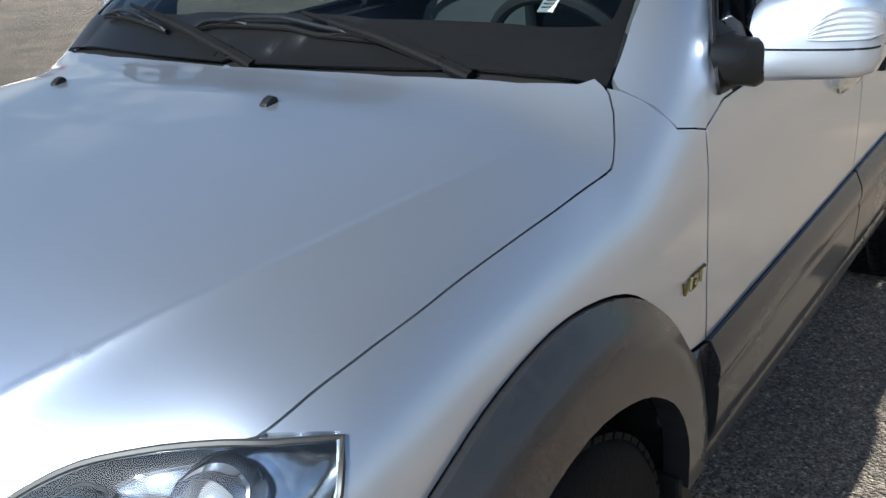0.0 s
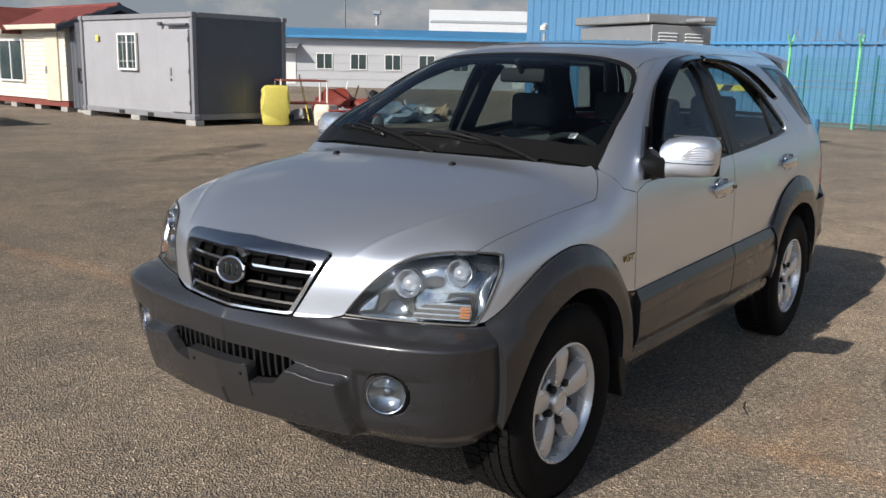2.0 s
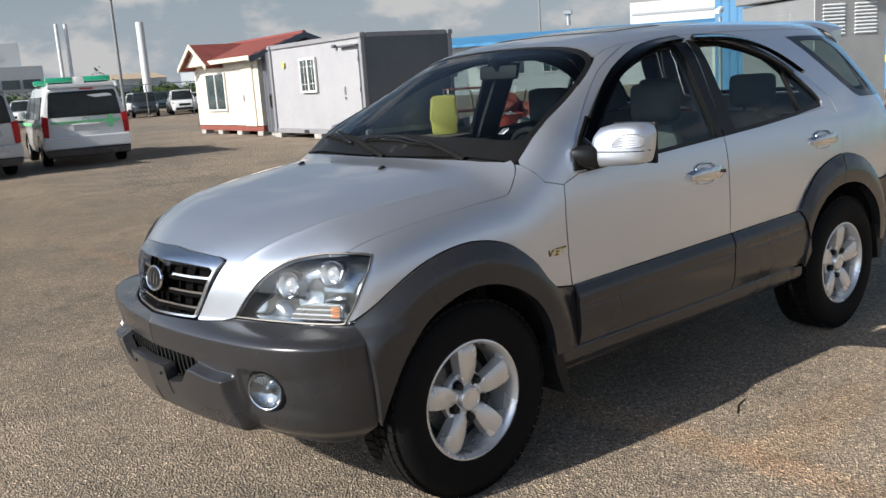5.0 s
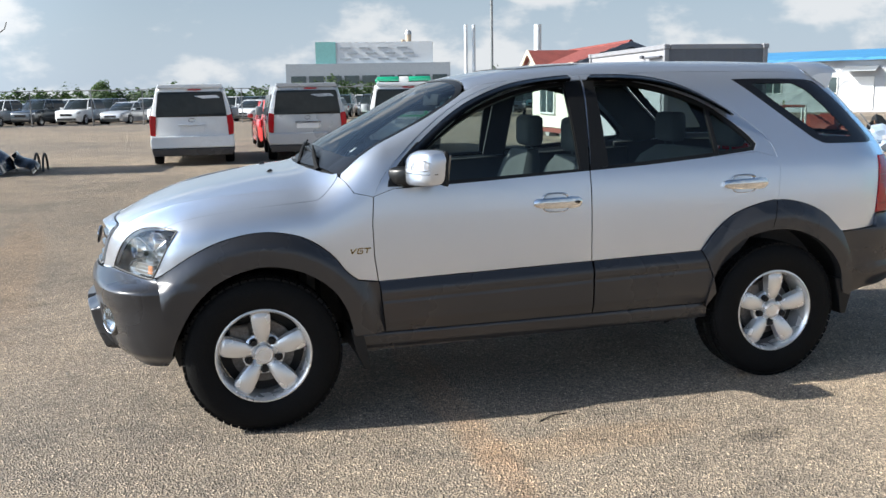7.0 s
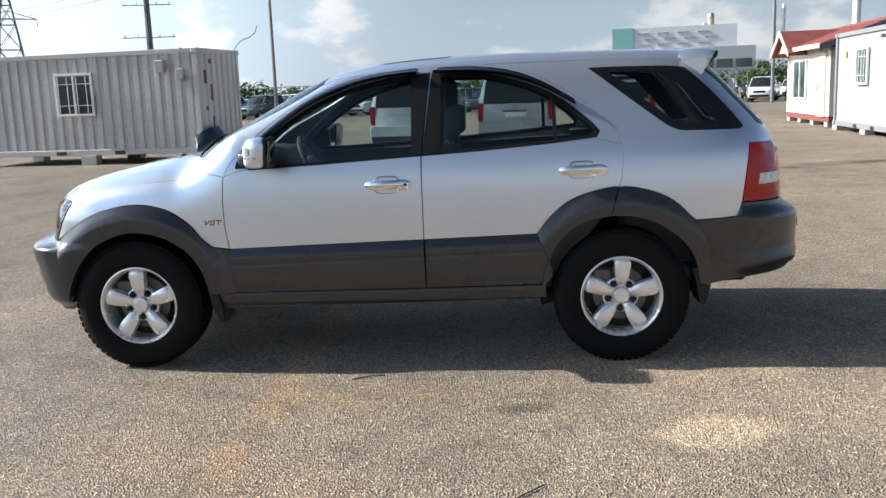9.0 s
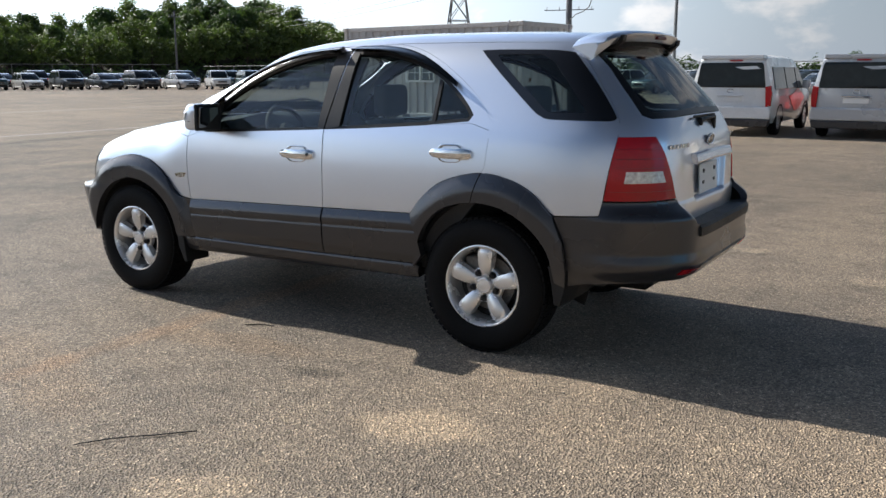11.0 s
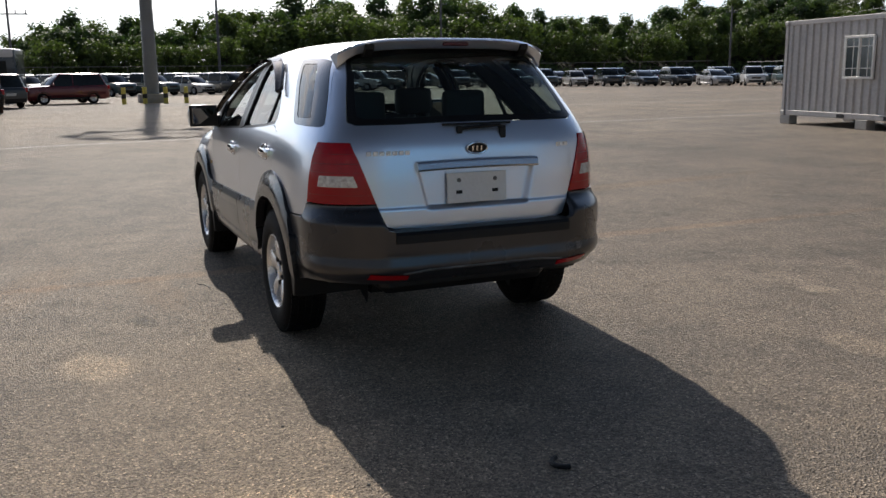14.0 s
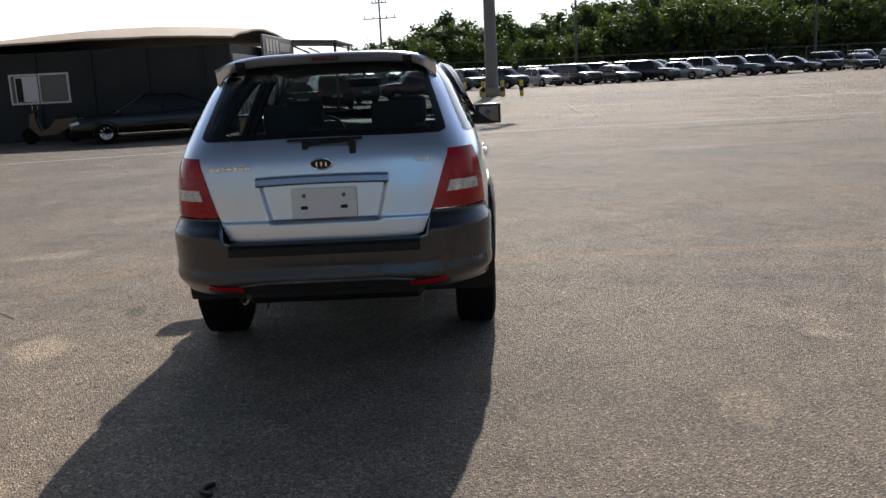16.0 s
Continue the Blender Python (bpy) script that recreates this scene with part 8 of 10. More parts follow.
part("dark_gap", bm, "black", sh, "dark gap at the window's open edge")
bm = bmesh.new()
box(bm, (1.9, -0.04, 1.25), (3.6, 0.06, 2.4), 0.01)
part("side_panel", bm, "ct_light", sh, "pale grey side panel")
for k in range(7):
    bm = bmesh.new()
    box(bm, (2.3 + 0.42 * (k % 4), -0.08, 1.5 + 0.3 * (k // 4) + 0.06 * (k % 2)), (0.3, 0.02, 0.14), 0.003)
    part("notice", bm, ("sign_mark", "cardboard", "paper")[k % 3], sh, "small pasted notice")
for k in range(5):
    bm = bmesh.new()
    box(bm, (0.7 + 0.6 * k, -0.08, 0.72), (0.34, 0.02, 0.34), 0.004, m=pose(0, 0, 0, 0, 15 * (k % 3 - 1), 0))
    part("sprayed_mark", bm, "stripe_black", sh, "black sprayed bar")
sg = thing("sign_board", "", "")
sg.parent = sh
bm = bmesh.new()
box(bm, (6.7, -0.28, 2.78), (6.2, 0.08, 0.80), 0.015)
part("board", bm, "sign_face", sg, "faded grey sign board")
for k in range(4):
    bm = bmesh.new()
    box(bm, (4.3 + 0.62 * k, -0.33, 2.82), (0.4, 0.02, 0.42), 0.004)
    box(bm, (4.3 + 0.62 * k, -0.33, 2.55), (0.24, 0.02, 0.06), 0.004)
    part("letter_bar", bm, "sign_mark", sg, "pale illegible sign mark")
for k in range(7):
    bm = bmesh.new()
    box(bm, (6.9 + 0.4 * k, -0.33, 2.80), (0.27, 0.02, 0.32), 0.004)
    part("letter_bar", bm, "sign_mark", sg, "pale illegible sign mark")
for k in range(6):
    bm = bmesh.new()
    prism(bm, [(0, 0), (0.98, 0), (0.94, -0.40), (0.5, -0.46), (0.05, -0.40)], "y", -0.30, -0.27)
    part("valance", bm, "dark_wall", sg, "ragged dark valance", m=pose(3.75 + 1.0 * k, 0, 2.38))
mo = thing("scooter", "dark scooter standing by the workshop wall", "scooter", loc=(20.35, 11.55, 0), rz=100)
for x in (-0.62, 0.62):
    bm = bmesh.new()
    lathe(bm, [(0.15, -0.05), (0.21, -0.055), (0.25, -0.03), (0.26, 0.0), (0.25, 0.03), (0.21, 0.055), (0.15, 0.05)], 24, "Y", (x, 0, 0.26))
    lathe(bm, [(0.01, -0.03), (0.15, -0.04), (0.15, 0.04), (0.01, 0.03)], 24, "Y", (x, 0, 0.26))
    part("wheel", bm, "rubber", mo, smooth=True)
bm = bmesh.new()
prism(bm, [(-0.85, 0.55), (-0.80, 0.78), (-0.15, 0.74), (0.0, 0.45), (0.30, 0.33), (0.42, 0.72), (0.38, 0.98), (0.50, 0.95), (0.62, 0.50), (0.35, 0.22), (-0.15, 0.22), (-0.40, 0.42)], "y", -0.14, 0.14, bevel=0.03)
part("body", bm, "gloss_black", mo)
bm = bmesh.new()
box(bm, (-0.45, 0, 0.80), (0.72, 0.26, 0.12), 0.04, 2)
part("saddle", bm, "black", mo, "black saddle", smooth=True)
bm = bmesh.new()
tube(bm, [(0.36, -0.34, 1.03), (0.42, -0.12, 1.0), (0.42, 0.12, 1.0), (0.36, 0.34, 1.03)], 0.018, 8)
part("handlebar", bm, "black", mo, smooth=True)
bm = bmesh.new()
rod(bm, (0.56, 0, 0.9), (0.62, 0, 0.26), 0.035, 0.03, 8)
part("fork", bm, "steel", mo)
for y in (-0.28, 0.28):
    bm = bmesh.new()
    rod(bm, (0.40, y, 1.02), (0.40, y, 1.16), 0.008, seg=6)
    rod(bm, (0.385, y, 1.19), (0.405, y, 1.19), 0.055, seg=14)
    part("mirror", bm, "chrome", mo)
cn = thing("canopy", "open steel canopy beside the workshop", "canopy", loc=(31.5, 5.9, 0))
bm = bmesh.new()
box(bm, (2.6, -0.1, 3.12), (6.2, 3.6, 0.10), 0.01, m=pose(0, 0, 0, 3, 0, 0))
part("roof_sheet", bm, "ct_dark", cn, "dark sheet canopy")
for x in (0.4, 5.4):
    bm = bmesh.new()
    rod(bm, (x, -1.7, 0), (x, -1.7, 3.0), 0.06, seg=8)
    part("post", bm, "rust", cn)
    bm = bmesh.new()
    rod(bm, (x, -1.7, 2.1), (x, 0.2, 3.0), 0.035, seg=6)
    part("brace", bm, "rust", cn)
for k in range(8):
    bm = bmesh.new()
    rod(bm, (-0.3 + 0.8 * k, -1.85, 2.86), (0.1 + 0.8 * k, -1.85, 3.05), 0.02, seg=6)
    part("truss_bar", bm, "rust", cn)
bm = bmesh.new()
rod(bm, (-0.4, -1.85, 2.84), (5.8, -1.85, 2.84), 0.03, seg=6)
part("truss_chord", bm, "rust", cn)
for k, (x, y, r, h) in enumerate(((27.2, 5.6, 0.28, 0.85), (26.3, 5.4, 0.35, 0.3), (29.0, 5.5, 0.3, 0.6))):
    bm = bmesh.new()
    lathe(bm, [(0.0005, 0), (r, 0.0), (r * 1.02, h * 0.5), (r, h), (r * 0.9, h + 0.02), (0.0005, h + 0.02)], 20, "Z")
    solo("drum", bm, ("rust", "dark_wall", "galv")[k], "old steel drum by the workshop", "drum", smooth=True, m=pose(x, y, 0))

# ---------- parked vehicles ----------
PAINTS = {"white": (0.72, 0.73, 0.74), "dark": (0.035, 0.045, 0.055), "silver": (0.45, 0.46, 0.48), "black": (0.010, 0.010, 0.012), "wine": (0.14, 0.014, 0.02), "red": (0.42, 0.02, 0.02), "teal": (0.03, 0.07, 0.08), "pearl": (0.6, 0.6, 0.58)}
for k, c in PAINTS.items():
    M["car_" + k] = mat("car_paint_" + k, c, tuple(v * 0.9 for v in c), rough=0.28, metal=0.3 if k in ("silver", "dark", "wine") else 0.0, scale=1, fine=40, coat=0.9, rvar=0.04)
M["car_black"] = mat("car_paint_black", (0.003, 0.003, 0.0035), (0.004, 0.004, 0.0045), rough=0.15, spec=0.3, scale=1, fine=40, coat=0.4)
M["car_glass"] = mat("parked_car_glass", (0.012, 0.016, 0.018), (0.02, 0.026, 0.028), rough=0.05, scale=0.8, fine=6, spec=0.35)
M["lamp_white"] = mat("parked_car_lamp", (0.6, 0.62, 0.64), (0.4, 0.42, 0.44), rough=0.1, metal=0.5, coat=1.0)

bm = bmesh.new()
lathe(bm, [(0.19, 0.09), (0.23, 0.105), (0.29, 0.10), (0.318, 0.085), (0.325, 0.0), (0.318, -0.085), (0.29, -0.10), (0.19, -0.09)], 28, "Y")
p_tyre = finish(bm, "tyre", "rubber", True)
bm = bmesh.new()
lathe(bm, [(0.20, 0.088), (0.185, 0.075), (0.05, 0.05), (0.03, 0.07), (0.0005, 0.072)], 28, "Y")
for k in range(10):
    a = 2 * math.pi * k / 10
    rod(bm, (0.04 * math.cos(a), 0.065, 0.04 * math.sin(a)), (0.19 * math.cos(a), 0.082, 0.19 * math.sin(a)), 0.016, 0.02, 6)
p_rim = finish(bm, "rim", "alloy", True)


def road_wheel(parent, x, y, z, s, k=1.0):
    w = thing("wheel", "", "")
    w.parent = parent
    w.matrix_basis = pose(x, y, z, 0, 0, 0 if s > 0 else 180) @ Matrix.Scale(k, 4)
    for nm, me in (("tyre", p_tyre), ("rim", p_rim)):
        o = new(nm, me)
        o.parent = w
    return w


def loft(bm, rings, cap=True):
    vs = [[bm.verts.new(p) for p in r_] for r_ in rings]
    n = len(vs[0])
    for a, b in zip(vs, vs[1:]):
        for k in range(n):
            bm.faces.new((a[k], a[(k + 1) % n], b[(k + 1) % n], b[k]))
    if cap:
        bm.faces.new(vs[0][::-1])
        bm.faces.new(vs[-1])
    return vs


def parked_car(paint, style, label, group):
    """A parked car. Local: nose towards +x, standing on z=0."""
    L, W, H, belt, nose_z, wb, clear = {"suv": (4.3, 1.82, 1.72, 1.02, 0.95, 2.56, 0.26), "hatch": (3.9, 1.7, 1.50, 0.90, 0.84, 2.4, 0.2), "sedan": (4.75, 1.83, 1.46, 0.90, 0.82, 2.75, 0.19), "big": (4.7, 1.88, 1.70, 1.02, 0.98, 2.7, 0.25)}[style]
    c = thing("parked_car", label, "car", group)
    hl, hw = L / 2, W / 2
    # lower body: rings along the length
    xs = [-hl, -hl + 0.06, -hl + 0.3, -wb / 2, 0, wb / 2 - 0.2, hl - 0.55, hl - 0.2, hl - 0.04, hl]
    tz = {"suv": [0.94, 1.0, 1.05, 1.05, 1.03, 1.04, 1.01, 0.96, 0.86, 0.75], "hatch": [0.82, 0.9, 0.93, 0.92, 0.90, 0.90, 0.86, 0.80, 0.72, 0.6], "sedan": [0.86, 0.99, 1.02, 0.98, 0.92, 0.91, 0.86, 0.80, 0.70, 0.58], "big": [0.95, 1.02, 1.06, 1.05, 1.02, 1.03, 1.0, 0.95, 0.86, 0.75]}[style]
    ww = [0.80, 0.88, 0.97, 1.0, 1.0, 1.0, 0.97, 0.90, 0.80, 0.68]
    rings = []
    for x, z, w in zip(xs, tz, ww):
        y = hw * w
        zb = clear + (0.08 if abs(x) > hl - 0.1 else 0)
        rings.append([(x, -y * 0.92, zb), (x, -y, zb + 0.16), (x, -y, z - 0.16), (x, -y * 0.95, z - 0.03), (x, -y * 0.80, z), (x, y * 0.80, z), (x, y * 0.95, z - 0.03), (x, y, z - 0.16), (x, y, zb + 0.16), (x, y * 0.92, zb)])
    bm = bmesh.new()
    loft(bm, rings)
    part("body", bm, paint, c, smooth=True)
    # cabin: glass block under a painted roof
    f0, f1, r1, r0 = {"suv": (0.95, 0.22, -1.62, -1.98), "hatch": (0.98, 0.2, -1.35, -1.80), "sedan": (1.20, 0.25, -0.80, -1.98), "big": (1.05, 0.35, -1.85, -2.2)}[style]
    roof_z = H
    bm = bmesh.new()
    g = []
    for z, fx, rx, wy in ((belt - 0.05, f0, r0, 0.93), (belt + (roof_z - belt) * 0.5, (f0 + f1) / 2, (r0 + r1) / 2, 0.85), (roof_z - 0.06, f1 + 0.02, r1 - 0.02, 0.73)):
        y = hw * wy
        g.append([(fx - 0.10, -y, z), (fx, -y * 0.8, z), (fx + 0.05, 0, z), (fx, y * 0.8, z), (fx - 0.10, y, z), (rx + 0.1, y, z), (rx, y * 0.8, z), (rx - 0.03, 0, z), (rx, -y * 0.8, z), (rx + 0.1, -y, z)])
    loft(bm, g)
    part("glasshouse", bm, "car_glass", c, "dark glazed cabin", smooth=True)
    bm = bmesh.new()
    y = hw * 0.74
    loft(bm, [[(f1 + 0.08, -y * 0.85, roof_z - 0.075), (f1 + 0.08, y * 0.85, roof_z - 0.075), (r1 - 0.06, y * 0.85, roof_z - 0.085), (r1 - 0.06, -y * 0.85, roof_z - 0.085)],
              [(f1 + 0.03, -y, roof_z - 0.05), (f1 + 0.03, y, roof_z - 0.05), (r1 - 0.03, y, roof_z - 0.06), (r1 - 0.03, -y, roof_z - 0.06)],
              [(f1 - 0.12, -y * 0.86, roof_z), (f1 - 0.12, y * 0.86, roof_z), (r1 + 0.1, y * 0.86, roof_z - 0.01), (r1 + 0.1, -y * 0.86, roof_z - 0.01)]])
    part("roof", bm, paint, c, smooth=True)
    for s in SIDES:
        for (x0, z0, y0, x1, z1, y1, r) in ((f0 - 0.08, belt - 0.04, 0.90, f1 + 0.0, roof_z - 0.06, 0.72, 0.035), (-0.28, belt - 0.04, 0.935, -0.33, roof_z - 0.06, 0.735, 0.035), (r0 + 0.03, belt - 0.02, 0.80, r1 - 0.02, roof_z - 0.06, 0.64, 0.05)):
            bm = bmesh.new()
            rod(bm, (x0, s * hw * y0, z0), (x1, s * hw * y1, z1), r, r, 8)
            part("pillar", bm, paint, c)
        bm = bmesh.new()
        box(bm, (f0 - 0.22, s * (hw + 0.06), belt + 0.07), (0.12, 0.18, 0.13), 0.04, 2)
        part("door_mirror", bm, paint, c, smooth=True)
        bm = bmesh.new()
        z = tz[7] - 0.15
        box(bm, (hl - 0.22, s * hw * 0.70, z), (0.30, 0.36, 0.13), 0.04, 2, m=pose(0, 0, 0, 0, 18, -s * 22))
        part("headlight", bm, "lamp_white", c, "clear headlight", smooth=True)
        bm = bmesh.new()
        z = tz[2] - 0.16
        box(bm, (-hl + 0.09, s * hw * 0.76, z), (0.16, 0.30, 0.22 if style != "sedan" else 0.15), 0.03, 2, m=pose(0, 0, 0, 0, 0, s * 18))
        part("tail_lamp", bm, "red_lens", c, "red tail lamp", smooth=True)
        for x in (-wb / 2, wb / 2):
            road_wheel(c, x, s * (hw - 0.10), 0.325, s)
            bm = bmesh.new()
            lathe(bm, [(0.37, s * (hw - 0.24)), (0.372, s * (hw + 0.004)), (0.33, s * (hw + 0.004))], 24, "Y", (x, 0, 0.335), radians(-12), radians(192))
            part("wheel_arch", bm, "black", c)
        for x in ((0.12, -0.85) if "row" not in group else ()):
            bm = bmesh.new()
            box(bm, (x, s * (hw + 0.008), belt - 0.12), (0.16, 0.03, 0.03), 0.008)
            part("door_handle", bm, paint, c)
        bm = bmesh.new()
        box(bm, (0, s * (hw - 0.02), clear + 0.07), (wb - 0.75, 0.06, 0.13), 0.02)
        part("sill", bm, "black" if style in ("suv", "big") else paint, c)
    bm = bmesh.new()
    box(bm, (hl - 0.015, 0, tz[8] - 0.17), (0.06, W * 0.44, 0.15), 0.02, 2)
    part("grille", bm, "gloss_black", c, "dark front grille")
    bm = bmesh.new()
    box(bm, (hl - 0.06, 0, clear + 0.16), (0.16, W * 0.70, 0.16), 0.04, 2)
    part("bumper_inlet", bm, "black", c, "dark lower inlet")
    bm = bmesh.new()
    box(bm, (-hl + 0.03, 0, clear + 0.14), (0.12, W * 0.78, 0.20), 0.04, 2)
    part("rear_bumper", bm, "black" if style != "sedan" else paint, c)
    bm = bmesh.new()
    box(bm, (-hl + 0.0, 0, 0.68), (0.03, 0.5, 0.12), 0.005)
    part("number_plate", bm, "plate", c, "blank pale plate")
    return c


def van(paint, label, loc, rz, ambulance=False):
    """A passenger van. Local: nose towards +x; its tail is at x=0."""
    v = thing("van", label, "van", "vans in the yard", loc=loc, rz=rz)
    W, H, L = 0.96, 1.90, 5.1
    rings = []
    for x, top, w, zb in ((0.0, 1.62, 0.90, 0.36), (0.03, 1.80, 0.945, 0.33), (0.12, 1.875, 0.955, 0.31), (0.6, 1.90, 0.96, 0.30), (2.8, 1.90, 0.96, 0.30), (3.35, 1.82, 0.955, 0.30), (4.15, 1.28, 0.945, 0.30), (4.75, 1.05, 0.91, 0.30), (5.02, 0.88, 0.84, 0.32), (5.1, 0.7, 0.72, 0.36)):
        cab = top > 1.25
        ym = w * (0.80 if cab else 0.92)
        rings.append([(x, -w * 0.93, zb), (x, -w, zb + 0.18), (x, -w, min(1.05, top - 0.1)), (x, -(w + ym) / 2, (1.05 + top) / 2 if cab else top - 0.05), (x, -ym, top - 0.07 if cab else top - 0.02), (x, -ym * 0.8, top), (x, ym * 0.8, top), (x, ym, top - 0.07 if cab else top - 0.02), (x, (w + ym) / 2, (1.05 + top) / 2 if cab else top - 0.05), (x, w, min(1.05, top - 0.1)), (x, w, zb + 0.18), (x, w * 0.93, zb)])
    bm = bmesh.new()
    loft(bm, rings)
    part("body", bm, paint, v, smooth=True)
    # tail window
    bm = bmesh.new()
    prism(bm, [(-0.80, 1.14), (0.80, 1.14), (0.80, 1.22), (0.735, 1.66), (0.70, 1.72), (-0.70, 1.72), (-0.735, 1.66), (-0.80, 1.22)], "x", -0.014, 0.06, bevel=0.006)
    for q in bm.verts:
        q.co.x += max(0, q.co.z - 1.6) * 0.17
    part("tail_window", bm, "car_glass", v, "dark tail window")
    bm = bmesh.new()
    prism(bm, [(-0.74, 1.80), (0.74, 1.80), (0.72, 1.895), (-0.72, 1.895)], "x", -0.02, 0.35, bevel=0.02)
    part("roof_spoiler", bm, paint, v)
    bm = bmesh.new()
    box(bm, (0.01, -0.1, 1.765), (0.05, 0.30, 0.03), 0.008)
    part("brake_lamp", bm, "red_lens", v)
    for s in SIDES:
        bm = bmesh.new()
        prism(bm, [(s * 0.80, 1.16), (s * 0.925, 1.19), (s * 0.955, 1.0), (s * 0.945, 0.72), (s * 0.83, 0.70), (s * 0.815, 0.95)], "x", -0.022, 0.12, bevel=0.015)
        part("tail_lamp", bm, "red_lens", v, "tall red tail lamp")
        for x0, x1, x2, x3 in ((0.35, 1.55, 1.55, 0.42), (1.65, 2.75, 2.75, 1.65), (2.85, 3.72, 3.28, 2.85)):
            bm = bmesh.new()
            prism(bm, [(x0, 1.10), (x1, 1.10), (x2, 1.64), (x3, 1.64)], "y", 0, 0.03, bevel=0.008)
            part("side_window", bm, "car_glass", v, "dark side window", m=pose(0, s * 0.938 if s > 0 else -0.968, 0) @ Matrix.Translation((0, 0, 1.10)) @ Matrix.Rotation(radians(s * 13.0), 4, "X") @ Matrix.Translation((0, 0, -1.10)))
        for x in (0.95, 4.1):
            road_wheel(v, x, s * 0.84, 0.345, s, 1.06)
            bm = bmesh.new()
            lathe(bm, [(0.40, s * 0.70), (0.40, s * 0.965), (0.35, s * 0.965)], 22, "Y", (x, 0, 0.35), radians(-6), radians(186))
            part("wheel_arch", bm, "black", v)
        bm = bmesh.new()
        box(bm, (3.45, s * 1.06, 1.2), (0.14, 0.20, 0.24), 0.05, 2)
        part("door_mirror", bm, paint, v, smooth=True)
        bm = bmesh.new()
        box(bm, (4.85, s * 0.74, 0.86), (0.3, 0.28, 0.2), 0.05, 2)
        part("headlight", bm, "lamp_white", v, smooth=True)
    bm = bmesh.new()
    prism(bm, [(-0.95, 0.42), (0.95, 0.42), (0.96, 0.60), (0.93, 0.70), (-0.93, 0.70), (-0.96, 0.60)], "x", -0.085, 0.12, bevel=0.03)
    part("rear_bumper", bm, paint, v)
    bm = bmesh.new()
    prism(bm, [(-0.90, 0.24), (0.90, 0.24), (0.94, 0.41), (-0.94, 0.41)], "x", -0.075, 0.14, bevel=0.02)
    part("bumper_skirt", bm, "grey", v, "dark grey lower bumper skirt")
    bm = bmesh.new()
    box(bm, (-0.03, 0, 0.955), (0.05, 0.62, 0.035), 0.008)
    part("tailgate_handle", bm, "chrome" if not paint == "car_white" else paint, v)
    bm = bmesh.new()
    box(bm, (-0.012, 0, 0.865), (0.02, 0.54, 0.12), 0.004)
    part("number_plate", bm, "plate" if paint != "car_white" else paint, v, "blank pale plate")
    bm = bmesh.new()
    tube(bm, [(-0.015, 0.075 * math.cos(a), 1.06 + 0.042 * math.sin(a)) for a in np.linspace(0, 2 * math.pi, 20, endpoint=False)], 0.008, 6, closed=True)
    part("badge", bm, "chrome", v, "plain chrome oval badge")
    bm = bmesh.new()
    tube(bm, [(-0.03, 0.1, 1.16), (-0.04, -0.1, 1.18), (-0.035, -0.5, 1.17)], 0.012, 6)
    part("wiper", bm, "black", v)
    if ambulance:
        for s in SIDES:
            bm = bmesh.new()
            box(bm, (2.2, s * 0.972, 0.98), (4.2, 0.012, 0.07))
            part("stripe", bm, "green_paint", v, "green stripe")
        bm = bmesh.new()
        box(bm, (-0.036, 0.0, 1.02), (0.014, 1.55, 0.05))
        part("stripe", bm, "green_paint", v, "green stripe")
        bm = bmesh.new()
        box(bm, (-0.044, -0.55, 1.0), (0.012, 0.09, 0.30))
        box(bm, (-0.0442, -0.55, 1.0), (0.012, 0.30, 0.09))
        part("cross", bm, "green_paint", v, "green cross")
        for x in (0.4, 3.0):
            lb = thing("light_bar", "", "")
            lb.parent = v
            for y in (-0.42, 0.42):
                bm = bmesh.new()
                box(bm, (x, y, 1.985), (0.28, 0.60, 0.13), 0.05, 2)
                part("lens", bm, "green_lens", lb, "green beacon lens", smooth=True)
            bm = bmesh.new()
            box(bm, (x, 0, 1.97), (0.26, 0.26, 0.15), 0.04, 2)
            part("housing", bm, "pvc", lb, smooth=True)
            bm = bmesh.new()
            box(bm, (x, 0, 1.905), (0.2, 1.3, 0.03))
            part("base", bm, "black", lb)
    return v


M["green_lens"] = mat("green_lens", (0.02, 0.42, 0.22), (0.015, 0.35, 0.18), rough=0.15, coat=1.0)
white_van = van("car_white", "white passenger van with a dark grey bumper skirt, parked on asphalt", (1.78, -17.0, 0), -91)
van("car_silver", "silver passenger van parked on asphalt", (-0.95, -17.2, 0), -92)
van("car_white", "white ambulance van with green stripes and green roof beacons", (-3.62, -18.2, 0), -100, ambulance=True)
rc = parked_car("car_red", "hatch", "red hatchback parked beyond the vans", "cars in the yard")
rc.matrix_basis = pose(-0.95, -25.2, 0, 0, 0, -90)
# uneven red blot on the flank of the white van
bm = bmesh.new()
ring = [(2.75 + (0.80 + 0.12 * math.sin(3 * a_) + 0.07 * math.sin(7 * a_ + 1)) * math.cos(a_), 0.82 + (0.24 + 0.05 * math.sin(4 * a_ + 2)) * math.sin(a_)) for a_ in np.linspace(0, 2 * math.pi, 40, endpoint=False)]
prism(bm, ring, "y", -0.982, -0.974)
M["red_print"] = mat("faded_red_print", (0.62, 0.10, 0.085), (0.72, 0.36, 0.33), rough=0.3, scale=1.6, fine=14, coat=0.6)
part("flank_print", bm, "red_print", white_van, "uneven red blot on the flank")

